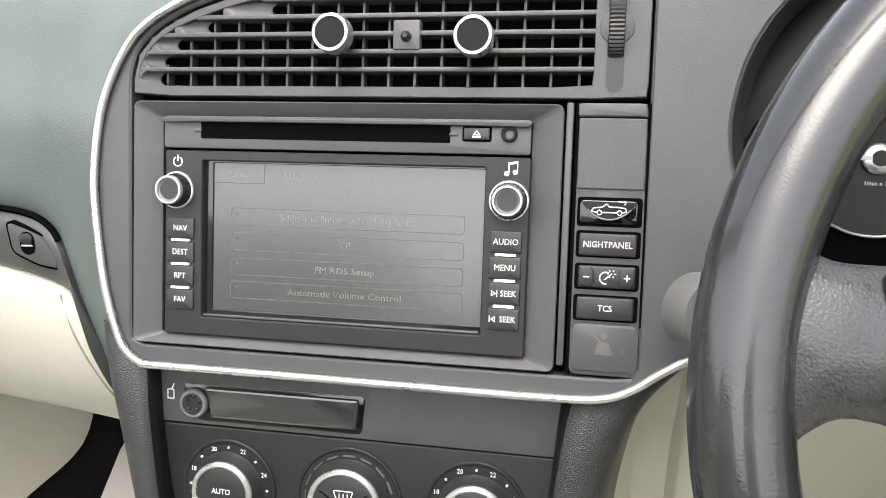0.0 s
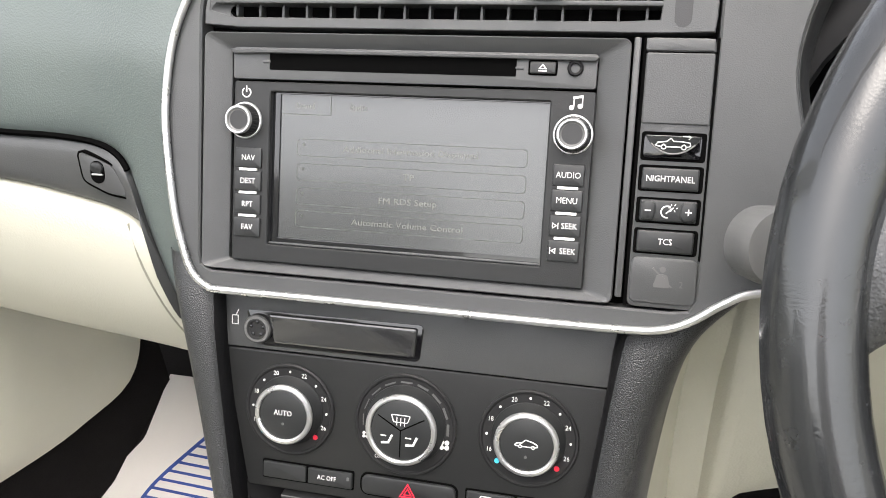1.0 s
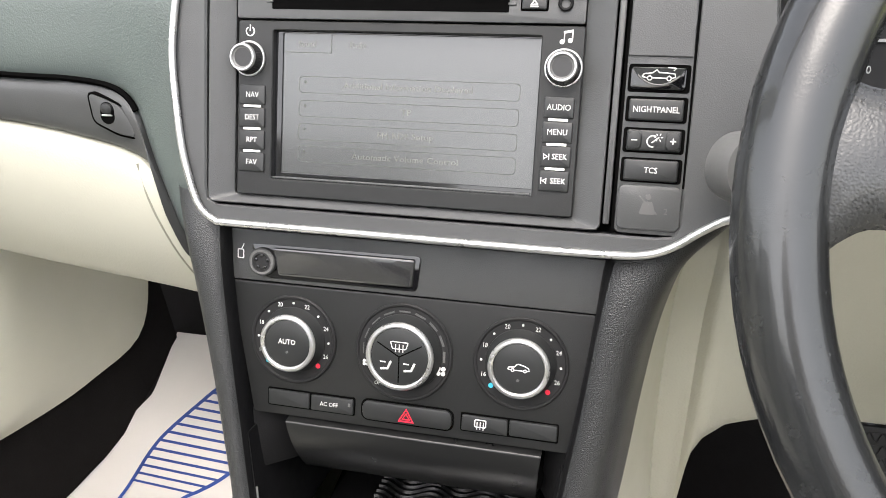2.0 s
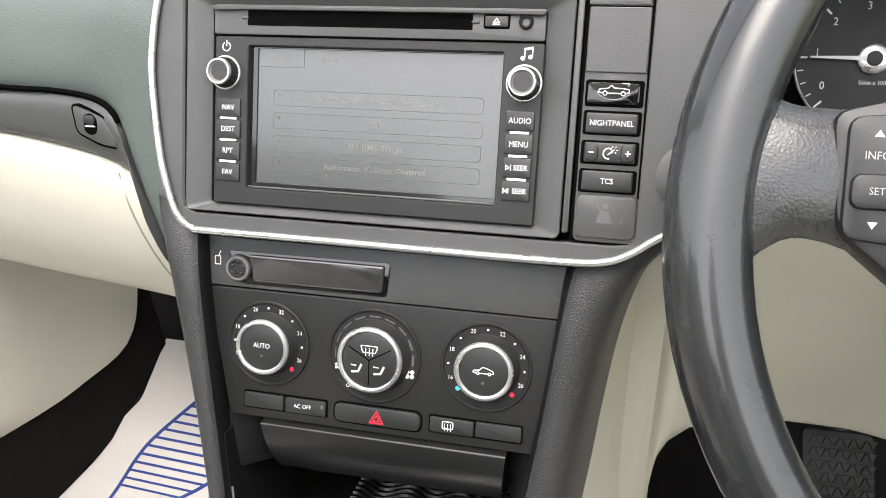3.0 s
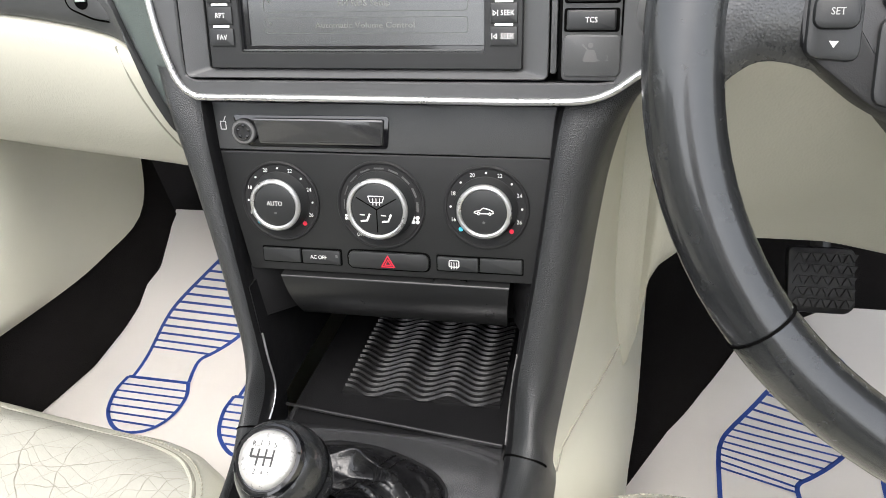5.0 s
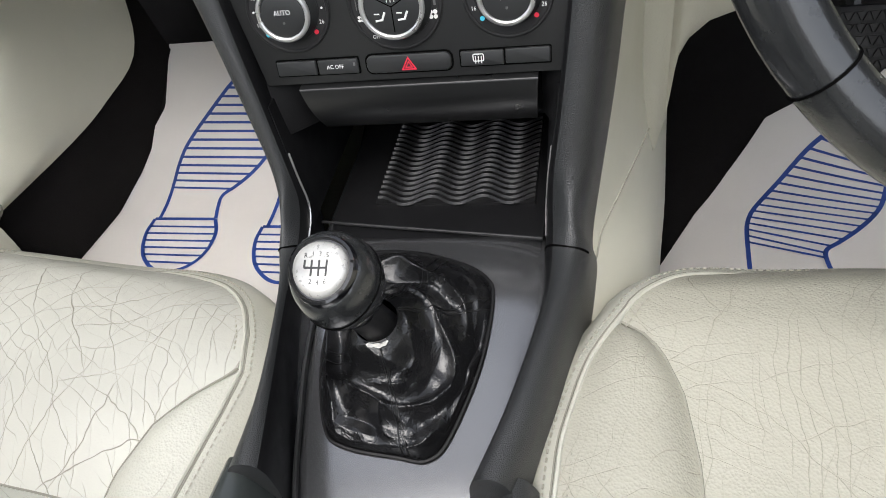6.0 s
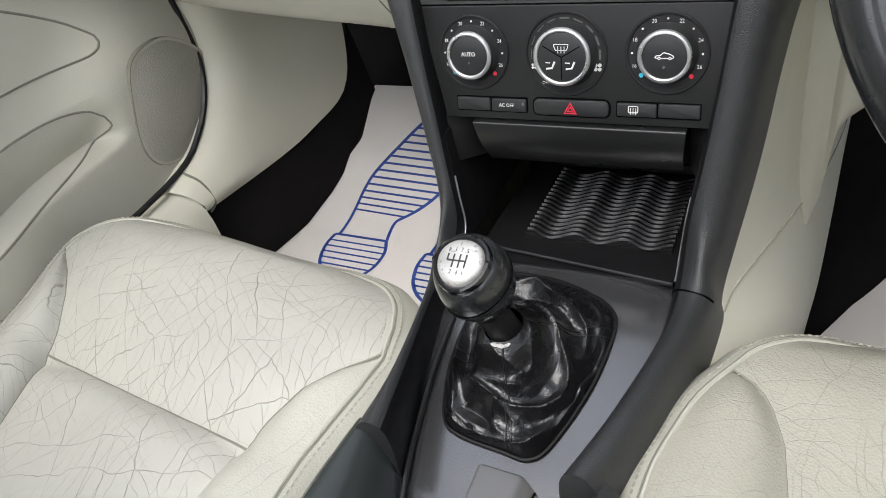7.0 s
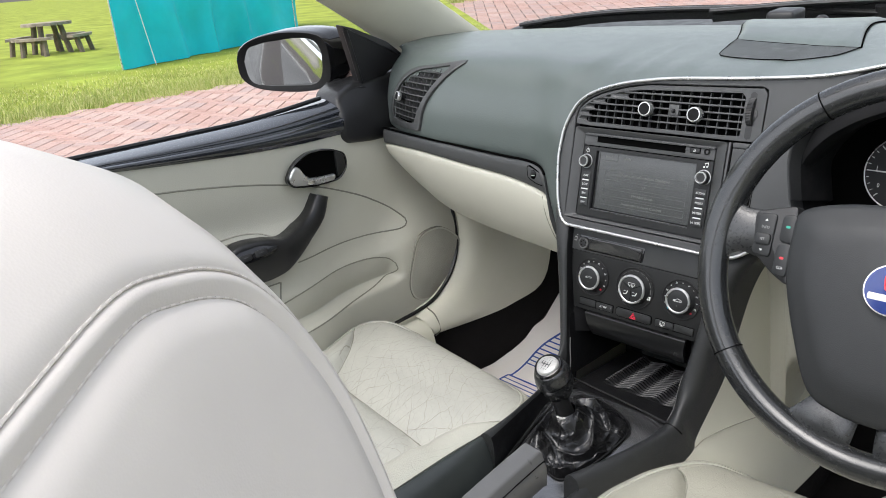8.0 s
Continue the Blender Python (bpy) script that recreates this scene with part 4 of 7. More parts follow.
# ---- switch column beside the radio ----
sw = thing("switch_panel", at_mm(UP, 141, 60), "dark column of dashboard switches beside the radio", "switch panel")
part("column_rib", slab(rr(119.4, 65, 3.6, 134, 1.0), -8, 4.0, UP, 0.8), FASCIA, sw)
part("back_plate", slab(rounded([(123, 132), (157.6, 132), (158.6, -6), (124, -6)][::-1], 4), -8, 3.0, UP, 0.6), FASCIA, sw)
for v, h in ((77.6, 14.8), (61.3, 13.6), (44.8, 13.4), (28.8, 13.4)):
    part("switch_well", slab(rr(141.0, v, 32.0, h, 1.6), 0, 3.2, UP), DEEP, sw)
for pts in (((123.2, 132), (123.2, -6)), ((158.8, 132), (158.8, 20))):
    part("column_gap", bar(*pts, 1.6, 0.4, UP, 3.0), DEEP, sw)
part("cover_gap", bar((123.5, 124.6), (158.5, 124.6), 1.0, 0.4, UP, 3.0), DEEP, sw)
part("blank_strip", slab(rr(140.3, 128.5, 33.4, 6.2, 0.8), 0, 4.0, UP, 0.6), FASCIA, sw)
part("blank_cover", slab(rr(140.8, 106.7, 33.2, 35.4, 0.8, 2), 0, 4.0, UP, 0.6), FASCIA, sw, sharp=20)
rb = part("roof_switch", slab(rr(140.5, 77.5, 28.6, 12.0, 2.0), 0, 4.4, UP, 0.8), GLOSS, sw, "glossy black roof switch with a convertible symbol")
rf = plane_frame(at_mm(UP, 140.5, 77.5, 4.4), UP.to_3x3().col[1])
part("rocker", slab([(u, v) for u, v in [(-13.5, 5.4)] + [(-13.5 + 27.0 * k / 12, 5.0 - 8.6 * math.sin(math.pi * k / 12) ** 0.7) for k in range(13)] + [(13.5, 5.4)]], 0, 3.0, rf, 0.6), BUTTON, rb)
part("rocker_edge", tube([at_mm(rf, -13.0 + 26.0 * k / 12, 4.6 - 8.2 * math.sin(math.pi * k / 12) ** 0.7, 2.9) for k in range(1, 12)], 0.0005, 5), STALK_GREY, rb)


def car_mark(cx, cy, s, m, w, parent, open_top=True):
    body = [(-9, 0), (-8, 1.6), (-3.4, 2.2), (-1.2, 4.0 if open_top else 4.6), (0.2, 2.4 if open_top else 4.8), (5, 2.3 if open_top else 3.6), (8.6, 1.8), (9, 0), (6.8, -0.6), (5.6, 0.8), (4.2, -0.6), (-3.4, -0.6), (-4.8, 0.8), (-6.2, -0.6), (-9, 0)]
    part("car_symbol", tube([at_mm(m, cx + x * s, cy + y * s, w) for x, y in body], 0.00035, 5), WHITE_INK, parent)
    for x in (-4.8, 5.6):
        part("wheel_symbol", tube([at_mm(m, cx + (x + 1.2 * math.cos(a)) * s, cy + (-0.7 + 1.2 * math.sin(a)) * s, w) for a in [k * math.pi / 5 for k in range(10)]], 0.0003, 4, closed=True), WHITE_INK, parent)


car_mark(140.5, 78, 0.95, UP, 7.6, rb)
part("roof_arrow", tube([at_mm(UP, u, v, 7.6) for u, v in ((145, 83.0), (149, 82.6), (147.5, 83.8), (149, 82.6), (148.0, 81.4))], 0.0003, 4), WHITE_INK, rb)
for v, txt in ((61.1, "NIGHTPANEL"), (28.8, "TCS")):
    b = part("switch", slab(rr(140.8, v, 28.4, 11.4, 1.2), 0, 5.0, UP, 1.0), BUTTON, sw)
    letters(txt, 140.8, v, 3.5, UP, 5.0, WHITE_INK, b, "button_text", 0.12)
b = part("dimmer_switch", slab(rr(141, 44.8, 28.4, 11.2, 1.2), 0, 5.0, UP, 1.0), BUTTON, sw)
part("rocker_end", slab(rr(131, 44.8, 7.6, 10.0, 3), 4.6, 6.0, UP, 0.8), BUTTON, b)
part("rocker_end", slab(rr(151, 44.8, 7.6, 10.0, 3), 4.6, 6.0, UP, 0.8), BUTTON, b)
part("minus_mark", bar((129.4, 44.8), (132.4, 44.8), 0.6, 0.2, UP, 6.0), WHITE_INK, b)
part("plus_mark", bar((149.4, 44.8), (152.6, 44.8), 0.6, 0.2, UP, 6.0), WHITE_INK, b)
part("plus_bar", bar((151, 43.2), (151, 46.4), 0.6, 0.2, UP, 6.0), WHITE_INK, b)
part("dial_symbol", tube([at_mm(UP, 140.6 + 3 * math.cos(a), 44.4 + 3 * math.sin(a), 5.1) for a in [radians(60 + 220 * k / 14) for k in range(15)]], 0.0004, 4), WHITE_INK, b)
part("needle_symbol", bar((140.0, 43.6), (143.6, 46.8), 0.6, 0.2, UP, 5.0), WHITE_INK, b)
for k in range(6):
    a = radians(60 * k)
    part("ray_symbol", bar((143.4 + 1.3 * math.cos(a), 46.6 + 1.3 * math.sin(a)), (143.4 + 2.3 * math.cos(a), 46.6 + 2.3 * math.sin(a)), 0.4, 0.2, UP, 5.0), WHITE_INK, b)
blank = part("belt_lamp", slab(rounded([(125, 20.5), (158, 20.5), (158.4, -3.5), (125, -3.5)][::-1], 4), 0, 4.4, UP, 0.8), FASCIA, sw, "unlit seat belt warning panel")
part("belt_symbol_head", slab(disc(141, 14.5, 1.6, 12), 4.3, 4.6, UP), GREY_INK, blank)
part("belt_symbol_body", slab(rounded([(138.4, 12), (143.4, 12), (145.4, 5), (136.4, 5)][::-1], 1.4), 4.3, 4.6, UP), GREY_INK, blank)
part("belt_symbol_strap", bar((136, 15), (146, 5.4), 0.8, 0.3, UP, 4.4), GREY_INK, blank)
letters("2", 150.6, 7, 3.8, UP, 4.4, GREY_INK, blank, "belt_number", 0.1)

# the instrument hood's edge turns inwards from the panel beside the stack
edge_0 = [at_mm(UP, u, v, 2.6) for u, v in COWL_UV]
edge_1 = [at_mm(UP, u + 2.0, v - 0.6, 1.2) for u, v in COWL_UV]
edge_2 = [at_mm(UP, u + 8.5 + 3.0 * k / 12 * (1 - k / 12), v - 3.0 * (1 - k / 12), -14) for k, (u, v) in enumerate(COWL_UV)]
edge_3 = [at_mm(UP, u + 20, v - 8.0 * (1 - k / 12), -90) for k, (u, v) in enumerate(COWL_UV)]
part("instrument_hood", loft([edge_0, edge_1, edge_2], 50, 5), PANEL, dash, "dark turned-in edge of the instrument hood")
part("hood_lining", loft([edge_2, edge_3], 50, 3), KNOB_CAP, dash)

# ---- cup holder strip and climate controls ----
cup = thing("cup_holder_panel", at_mm(LOW, 0, 95), "dark panel with a closed slide-out cup holder", "cup holder")
part("panel", slab(rounded([(-125, 114), (124, 114), (118.5, 80.6), (-118.5, 80.6)][::-1], 1.0, 1), -12, 2.0, LOW, 0.8), FASCIA, cup)
slot = rounded([(-104, 105), (10.5, 106), (8.5, 83.5), (-92, 83.0), (-97, 86)][::-1], 3.5)
part("slot_edge", slab(slot, 0, 2.6, LOW, 0.3), GLOSS, cup)
part("slider", slab(rounded([(-88, 103.6), (7.0, 104), (5.4, 86), (-84, 85.6)][::-1], 2.0), 0, 5.0, LOW, 1.6), SLIDER, cup, "glossy dark sliding lid")
kb = part("release_button", lathe([(9.2, 0), (9.2, 5), (8.2, 6.4), (5.5, 6.6), (4.6, 5.6)], LOW, 32, -94.8, 94.0), BLACK, cup, "round release button")
part("button_rim", lathe([(9.0, 4.6), (8.9, 5.6), (8.1, 6.7), (6.6, 6.8)], LOW, 32, -94.8, 94.0, cap0=False, cap1=False), STALK_GREY, kb)
for k in range(5):
    a = radians(72 * k + 18)
    part("button_dimple", lathe([(1.2, 5.4), (1.0, 6.2), (0.4, 6.4)], LOW, 10, -94.8 + 4.2 * math.cos(a), 94.0 + 4.2 * math.sin(a)), GLOSS, kb)
cupm = rr(-111.5, 97.6, 4.6, 6.2, 0.6, 2)
part("cup_symbol", ring_slab(cupm, inset(cupm, 0.6), 1.9, 2.2, LOW), WHITE_INK, cup)
part("straw_symbol", bar((-111, 100.5), (-109.2, 104.2), 0.6, 0.2, LOW, 1.95), WHITE_INK, cup)

clim = thing("climate_control", at_mm(LOW, 0, 20), "black climate control panel with three silver-ringed dials", "climate control")
part("panel", slab(rounded([(-119, 79.4), (118.8, 79.8), (110, -9.0), (-102, -9.8)][::-1], 1.5, 2), -12, 1.6, LOW, 0.6), PANEL, clim)


def dial(cx, cy, r_base, r_knob, name):
    base = part("dial_base", lathe([(r_base + 1.0, 0), (r_base + 1.0, 2.6), (r_base + 0.2, 3.3), (r_base - 0.8, 3.2), (r_base - 1.6, 2.4), (r_knob + 2, 2.2)], LOW, 56, cx, cy), DIAL_FACE, clim)
    kn = part("dial_knob", lathe([(r_knob + 3.4, 2), (r_knob + 3.2, 3.2), (r_knob + 2.8, 3.8, 1), (r_knob + 0.5, 10.4, 1), (r_knob - 0.2, 11.0)], LOW, 120, cx, cy, ridge=0.5), BUTTON, clim, name)
    part("silver_ring", lathe([(r_knob + 0.2, 10.2), (r_knob + 0.3, 12), (r_knob - 0.5, 13.0), (r_knob - 2.0, 13.3), (r_knob - 2.9, 12.6), (r_knob - 3.1, 10)], LOW, 56, cx, cy, cap0=False, cap1=False), SILVER, kn)
    part("cap", lathe([(r_knob - 3.1, 10), (r_knob - 3.1, 11.7), (r_knob - 4.4, 12.3), (3, 12.3)], LOW, 40, cx, cy), BUTTON, kn)
    return base, kn


dl, kl = dial(-73.8, 43.4, 28.6, 18.6, "left temperature dial marked AUTO")
dm, km = dial(1.2, 43.6, 31.0, 21.6, "fan and air direction dial")
dr, kr = dial(75.6, 45.0, 28.6, 18.6, "right temperature dial with a recirculation symbol")
for base, cx, cy in ((dl, -73.8, 43.4), (dr, 75.6, 45.0)):
    for k, txt in enumerate(("16", ".", "18", ".", "20", ".", "22", ".", "24", ".", "26")):
        a = radians(202 - 22.4 * k)
        q = 24.5
        if txt == ".":
            part("tick_dot", slab(disc(cx + q * math.cos(a), cy + q * math.sin(a), 0.75, 10), 2.2, 2.9, LOW), WHITE_INK, base)
        else:
            letters(txt, cx + q * math.cos(a), cy + q * math.sin(a), 3.1, LOW, 2.6, WHITE_INK, base, "temperature_number", 0.15)
    for sgn, mat, nm in ((-1, BLUE_DOT, "cold_dot"), (1, RED_INK, "warm_dot")):
        a = radians(270 + sgn * 48)
        part(nm, slab(disc(cx + 23.6 * math.cos(a), cy + 23.6 * math.sin(a), 1.6, 14), 2.2, 2.9, LOW), mat, base)
letters("AUTO", -73.8, 44.6, 3.7, LOW, 12.4, WHITE_INK, kl, "dial_text", 0.12)
for cx, kk in ((-73.8, kl), (75.6, kr)):
    part("dial_pip", slab(disc(cx, 37.8, 0.9, 10), 12.1, 12.6, LOW), GREY_INK, kk)
car_mark(75.6, 44.6, 0.72, LOW, 12.5, kr, False)
for k in range(9):
    a = radians(180 - 22.5 * k)
    c, s = math.cos(a), math.sin(a)
    part("fan_tick", bar((1.2 + 26.5 * c + 3.6 * s, 43.6 + 26.5 * s - 3.6 * c), (1.2 + 26.5 * c - 3.6 * s, 43.6 + 26.5 * s + 3.6 * c), 0.55 + 0.12 * k, 0.3, LOW, 2.4), GREY_INK, dm)
for cx, s in ((-23.5, 0.8), (26.0, 1.15)):
    for k in range(4):
        a = radians(45 + 90 * k)
        part("fan_symbol", slab(disc(cx + 1.9 * s * math.cos(a), 34.2 + 1.9 * s * math.sin(a), 1.25 * s, 10), 2.3, 2.9, LOW), WHITE_INK, dm)
letters("OFF", -14.6, 21.4, 2.8, LOW, 2.6, WHITE_INK, dm, "dial_text", 0.12)
for a in (90, 210, 330):
    a = radians(a + 60)
    part("cap_groove", bar((1.2, 43.6), (1.2 + 16.6 * math.cos(a), 43.6 + 16.6 * math.sin(a)), 0.8, 0.3, LOW, 12.15), DEEP, km)
scn = rounded([(-5, 9.4), (7.2, 9.4), (5.6, 4.4), (-3.4, 4.4)][::-1], 1.2)
scn = [(u, v + 44) for u, v in scn]
part("demist_symbol", ring_slab(scn, inset(scn, 0.55), 12.2, 12.6, LOW), WHITE_INK, km)
for u in (-1.2, 1.2, 3.6):
    part("demist_wave", bar((u, 46.6), (u, 51.6), 0.5, 0.3, LOW, 12.3), WHITE_INK, km)
for cx in (-6.4, 8.8):
    part("seat_symbol", tube([at_mm(LOW, cx + x, 37.0 + y, 12.5) for x, y in ((-4, -2), (0.5, -1.5), (2.6, 3.4))], 0.0008, 5), WHITE_INK, km)
    part("air_symbol", bar((cx - 4.6, 39.6), (cx - 1.0, 39.4), 0.7, 0.3, LOW, 12.3), WHITE_INK, km)


def low_button(u0, u1, v0, v1, txt=""):
    b = part("button", slab(rr((u0 + u1) / 2, (v0 + v1) / 2, u1 - u0, v1 - v0, 1.0), 0, 3.6, LOW, 0.7), BUTTON, clim)
    if txt:
        letters(txt, (u0 + u1) / 2 - 2, (v0 + v1) / 2, 3.2, LOW, 3.6, WHITE_INK, b, "button_text", 0.12)
        part("button_lamp", slab(rr(u1 - 2.6, (v0 + v1) / 2 + 1.5, 1.6, 2.4, 0.4), 3.4, 3.8, LOW), GREY_INK, b)
    return b


part("button_well", slab(rr(-61.0, 2.6, 61.6, 12.6, 1.2), 0, 1.9, LOW), DEEP, clim)
part("button_well", slab(rr(4.8, 2.4, 62, 15.0, 5.2), 0, 1.9, LOW), DEEP, clim)
part("button_well", slab(rr(70.8, 3.0, 61.6, 12.4, 1.2), 0, 1.9, LOW), DEEP, clim)
low_button(-90.8, -61.8, -2.6, 7.8)
low_button(-60.4, -31.2, -2.8, 7.6, "AC OFF")
hz = part("hazard_button", slab(rr(4.8, 2.4, 59.4, 12.6, 4.4), 0, 3.8, LOW, 1.0), BUTTON, clim, "wide button with a red warning triangle")
tri_o = [(-0.6, -2.2), (10.2, -2.2), (4.8, 7.2)]
part("hazard_triangle", ring_slab(tri_o, inset(tri_o, 0.8), 3.7, 4.2, LOW), RED_INK, hz)
part("hazard_triangle", ring_slab(inset(tri_o, 1.5), inset(tri_o, 2.1), 3.7, 4.2, LOW), RED_INK, hz)
db = low_button(41.0, 70.0, -2.2, 8.0)
dsy = rr(53, 3.6, 7.6, 5.4, 1.2, 3)
part("demist_symbol", ring_slab(dsy, inset(dsy, 0.6), 3.5, 3.9, LOW), WHITE_INK, db)
for u in (51, 53, 55):
    part("demist_wave", bar((u, -0.4), (u, 4.6), 0.5, 0.3, LOW, 3.6), WHITE_INK, db)
low_button(71.2, 100.8, -1.8, 8.4)
for edge, deep in (([(-104, -8.5, 0), (-101, -30, 1), (-98, -50, 2)], [(-79, -8.5, -9), (-77, -28, -16), (-74, -50, -30)]), ([(112, -8.5, 0), (106, -30, 1), (102, -50, 2)], [(93.6, -8.5, -9), (92.4, -28, -16), (90, -50, -30)])):
    part("flap_cheek", loft([[at_mm(LOW, *p) for p in edge], [at_mm(LOW, *p) for p in deep]], 10, 4, Vector((0, 0.003, -0.001))), TRAY, clim)


def flap_point(u, v):
    """The flap's face: a rounded upper edge, then a curve that rolls under."""
    f = max(0.0, (v - 0.12) / 0.88)
    vv = -11.4 - 1.2 * min(1.0, v / 0.12) - 36.0 * f
    ww = 1.5 + 4.0 * math.sin(min(1.0, v / 0.12) * math.pi / 2) - 15.0 * f ** 2.3
    lo_u, hi_u = -77.5 + 9.0 * f, 92.0 - 3.0 * f
    return at_mm(LOW, lo_u + (hi_u - lo_u) * u, vv + 0.8 * u, ww)


part("pocket_flap", grid(flap_point, 24, 25, Vector((0, 0.006, 0))), FLAP, clim, "black flap over the storage tray", sharp=60)
part("flap_gap", slab(rounded([(-81, -9.6), (95, -8.8), (92, -45), (-72, -45)][::-1], 2.5), -22, -18, LOW), DEEP, clim)

# ---- centre console ----
cons = thing("center_console", (0, 0.4, 0.32), "dark plastic centre console between cream side panels", "center console")


def rail_lines(slim):
    """Guide lines of a rail from the dashboard down and back along the tunnel; slim narrows its outer side."""
    inner = [at_mm(LOW, 129, 135, 2), at_mm(LOW, 121.5, 111, 6), at_mm(LOW, 118.3, 80, 8), at_mm(LOW, 112, 22, 9), at_mm(LOW, 104.5, -32, 11), at_mm(LOW, 98, -75, 14), Vector((0.0945, 0.466, 0.612)), Vector((0.0945, 0.440, 0.597)), Vector((0.0935, 0.39, 0.594)), Vector((0.0775, 0.31, 0.596)), Vector((0.0607, 0.252, 0.597))]
    top = [at_mm(LOW, 150, 137, 6), at_mm(LOW, 138, 111, 14), at_mm(LOW, 129, 80, 17), at_mm(LOW, 122, 22, 18), at_mm(LOW, 116, -32, 20), at_mm(LOW, 110, -75, 24), Vector((0.110, 0.446, 0.624)), Vector((0.111, 0.428, 0.609)), Vector((0.106, 0.39, 0.606)), Vector((0.0895, 0.31, 0.608)), Vector((0.072, 0.252, 0.608))]
    outer = [at_mm(LOW, 186, 138, -4), at_mm(LOW, 160, 111, 6), at_mm(LOW, 146, 72, 8), at_mm(LOW, 138, 22, 9), at_mm(LOW, 132, -32, 10), at_mm(LOW, 126, -75, 14), Vector((0.120, 0.452, 0.612)), Vector((0.1235, 0.434, 0.597)), Vector((0.1165, 0.39, 0.594)), Vector((0.101, 0.31, 0.594)), Vector((0.0835, 0.252, 0.595))]
    top = [p - Vector((0.00065 * d, 0, 0)) for p, d in zip(top, slim)]
    outer = [p - Vector((0.001 * d, 0, 0)) for p, d in zip(outer, slim)]
    inner = [p - Vector((0.0003 * d, 0, 0)) for p, d in zip(inner, slim)]
    skirt = [p + Vector((0.012, 0.045, -0.004)) for p in outer[:6]] + [p + Vector((0.006, 0.022, -0.040)) for p in outer[6:8]] + [p + Vector((0.006, 0.0, -0.05)) for p in outer[8:]]
    well = [p + Vector((0.002, 0.03, -0.002)) for p in inner[:6]] + [p + Vector((-0.002, 0.012, -0.03)) for p in inner[6:8]] + [p + Vector((-0.001, 0.0, -0.05)) for p in inner[8:]]
    return [smooth_line(ln, 5) for ln in (well, inner, top, outer, skirt)]


RAIL = rail_lines((0,) * 11)
RAIL_LEFT = [mirrored(ln) for ln in rail_lines((26, 10, 6, 9, 13, 15, 13, 15, 20, 15, -4))]
CUT = 35
LINED = 8
for lines in (RAIL, RAIL_LEFT):
    for piece, n in (([ln[:CUT + 1] for ln in lines], 44), ([ln[CUT:] for ln in lines], 32)):
        skin = loft_rows(piece, n, 6)
        part("side_rail", sheet(skin[LINED:]), GRAINED, cons, "grained dark rail")
        part("rail_lining", sheet(skin[:LINED + 1]), TRAY, cons, "smooth black inner side")
    tail = smooth_line([ln[-1] for ln in lines], 5)
    bm = bm_new()
    bm.faces.new([bm.verts.new(p) for p in tail])
    part("rail_end", bm, GRAINED, cons)
    ring_j = smooth_line([ln[CUT] for ln in lines], 6)
    part("rail_joint", tube([p + Vector((0, 0, -0.0006)) for p in ring_j[4:19]], 0.0011, 5), DEEP, cons)

DECK = plane_frame((0, 0.28, 0.555), (0, 1, 0.235))
DECK_ROWS = [(0.470, 0.5850, 0.094), (0.452, 0.5865, 0.095), (0.430, 0.5868, 0.094), (0.408, 0.5845, 0.092), (0.385, 0.5797, 0.090), (0.338, 0.5686, 0.086), (0.28, 0.555, 0.081), (0.23, 0.5432, 0.076), (0.10, 0.522, 0.074), (-0.02, 0.505, 0.074)]
part("gear_deck", loft([[Vector((w * (k / 8 - 1) + 0.002, y, z - 0.008 * abs(k / 8 - 1) ** 3)) for k in range(17)] for y, z, w in DECK_ROWS], 17, 6, Vector((0, 0, -0.004))), DECK_PLASTIC, cons, "smooth dark deck round the gear lever")
part("rear_console", box((-0.005, -0.12, 0.46), (0.17, 0.78, 0.12), 0.02), BLACK, cons)


def rear_rail(sx, drop, mat, label, slim=0.0):
    """The rail's rear length, which widens towards the deck."""
    secs = []
    for y, k in ((0.262, 0.0), (0.24, 0.45), (0.20, 1.0), (0.10, 1.1), (-0.10, 1.1), (-0.42, 1.1)):
        secs.append(smooth_line([(sx * (0.100 + 0.006 * k), y, 0.535 - drop), (sx * (0.099 + 0.006 * k), y, 0.577 - drop), (sx * (0.089 + 0.004 * k), y, 0.598 - drop), (sx * (0.078 - (0.004 - 0.3 * slim) * k), y, 0.595 - drop), (sx * (0.069 - (0.012 - slim) * k), y, 0.572 - drop), (sx * (0.063 - (0.018 - slim) * k), y, 0.540 - drop)], 5))
    part("rear_rail", loft(secs, 26, 4, Vector((0, 0, -0.02))), mat, cons, label)


rear_rail(-1, 0.001, RAIL_SMOOTH, "smooth glossy dark rail")
rear_rail(1, 0.006, GRAINED, "coarse-grained black rail end", 0.014)
part("rail_pivot", lathe([(13, 0), (13, 1.5), (11.5, 2.2), (10.5, 1.0), (3, 1.2)], plane_frame((0.083, 0.215, 0.591), (0, 1, 0)), 28), GRAINED, cons, "round pivot cover")
slot_o = rounded([(-42, -300), (-42, -48), (-34, -40), (6, -44), (8, -300)], 8)
part("slot_gasket", ring_slab(slot_o, inset(slot_o, 2.4), -3, 1.6, DECK, 0.4), GLOSS, cons, "black edge of the lever slot")
for x0, x1 in ((-0.073, -0.0475),):
    part("deck_edge", tube(smooth_line([(x0 * 1.08, 0.475, 0.588), (x0, 0.36, 0.573), (x0 * 0.93, 0.31, 0.562), ((x0 + x1) / 2, 0.262, 0.553), (x1, 0.215, 0.544)], 5), 0.0022, 6), BLACK, cons)
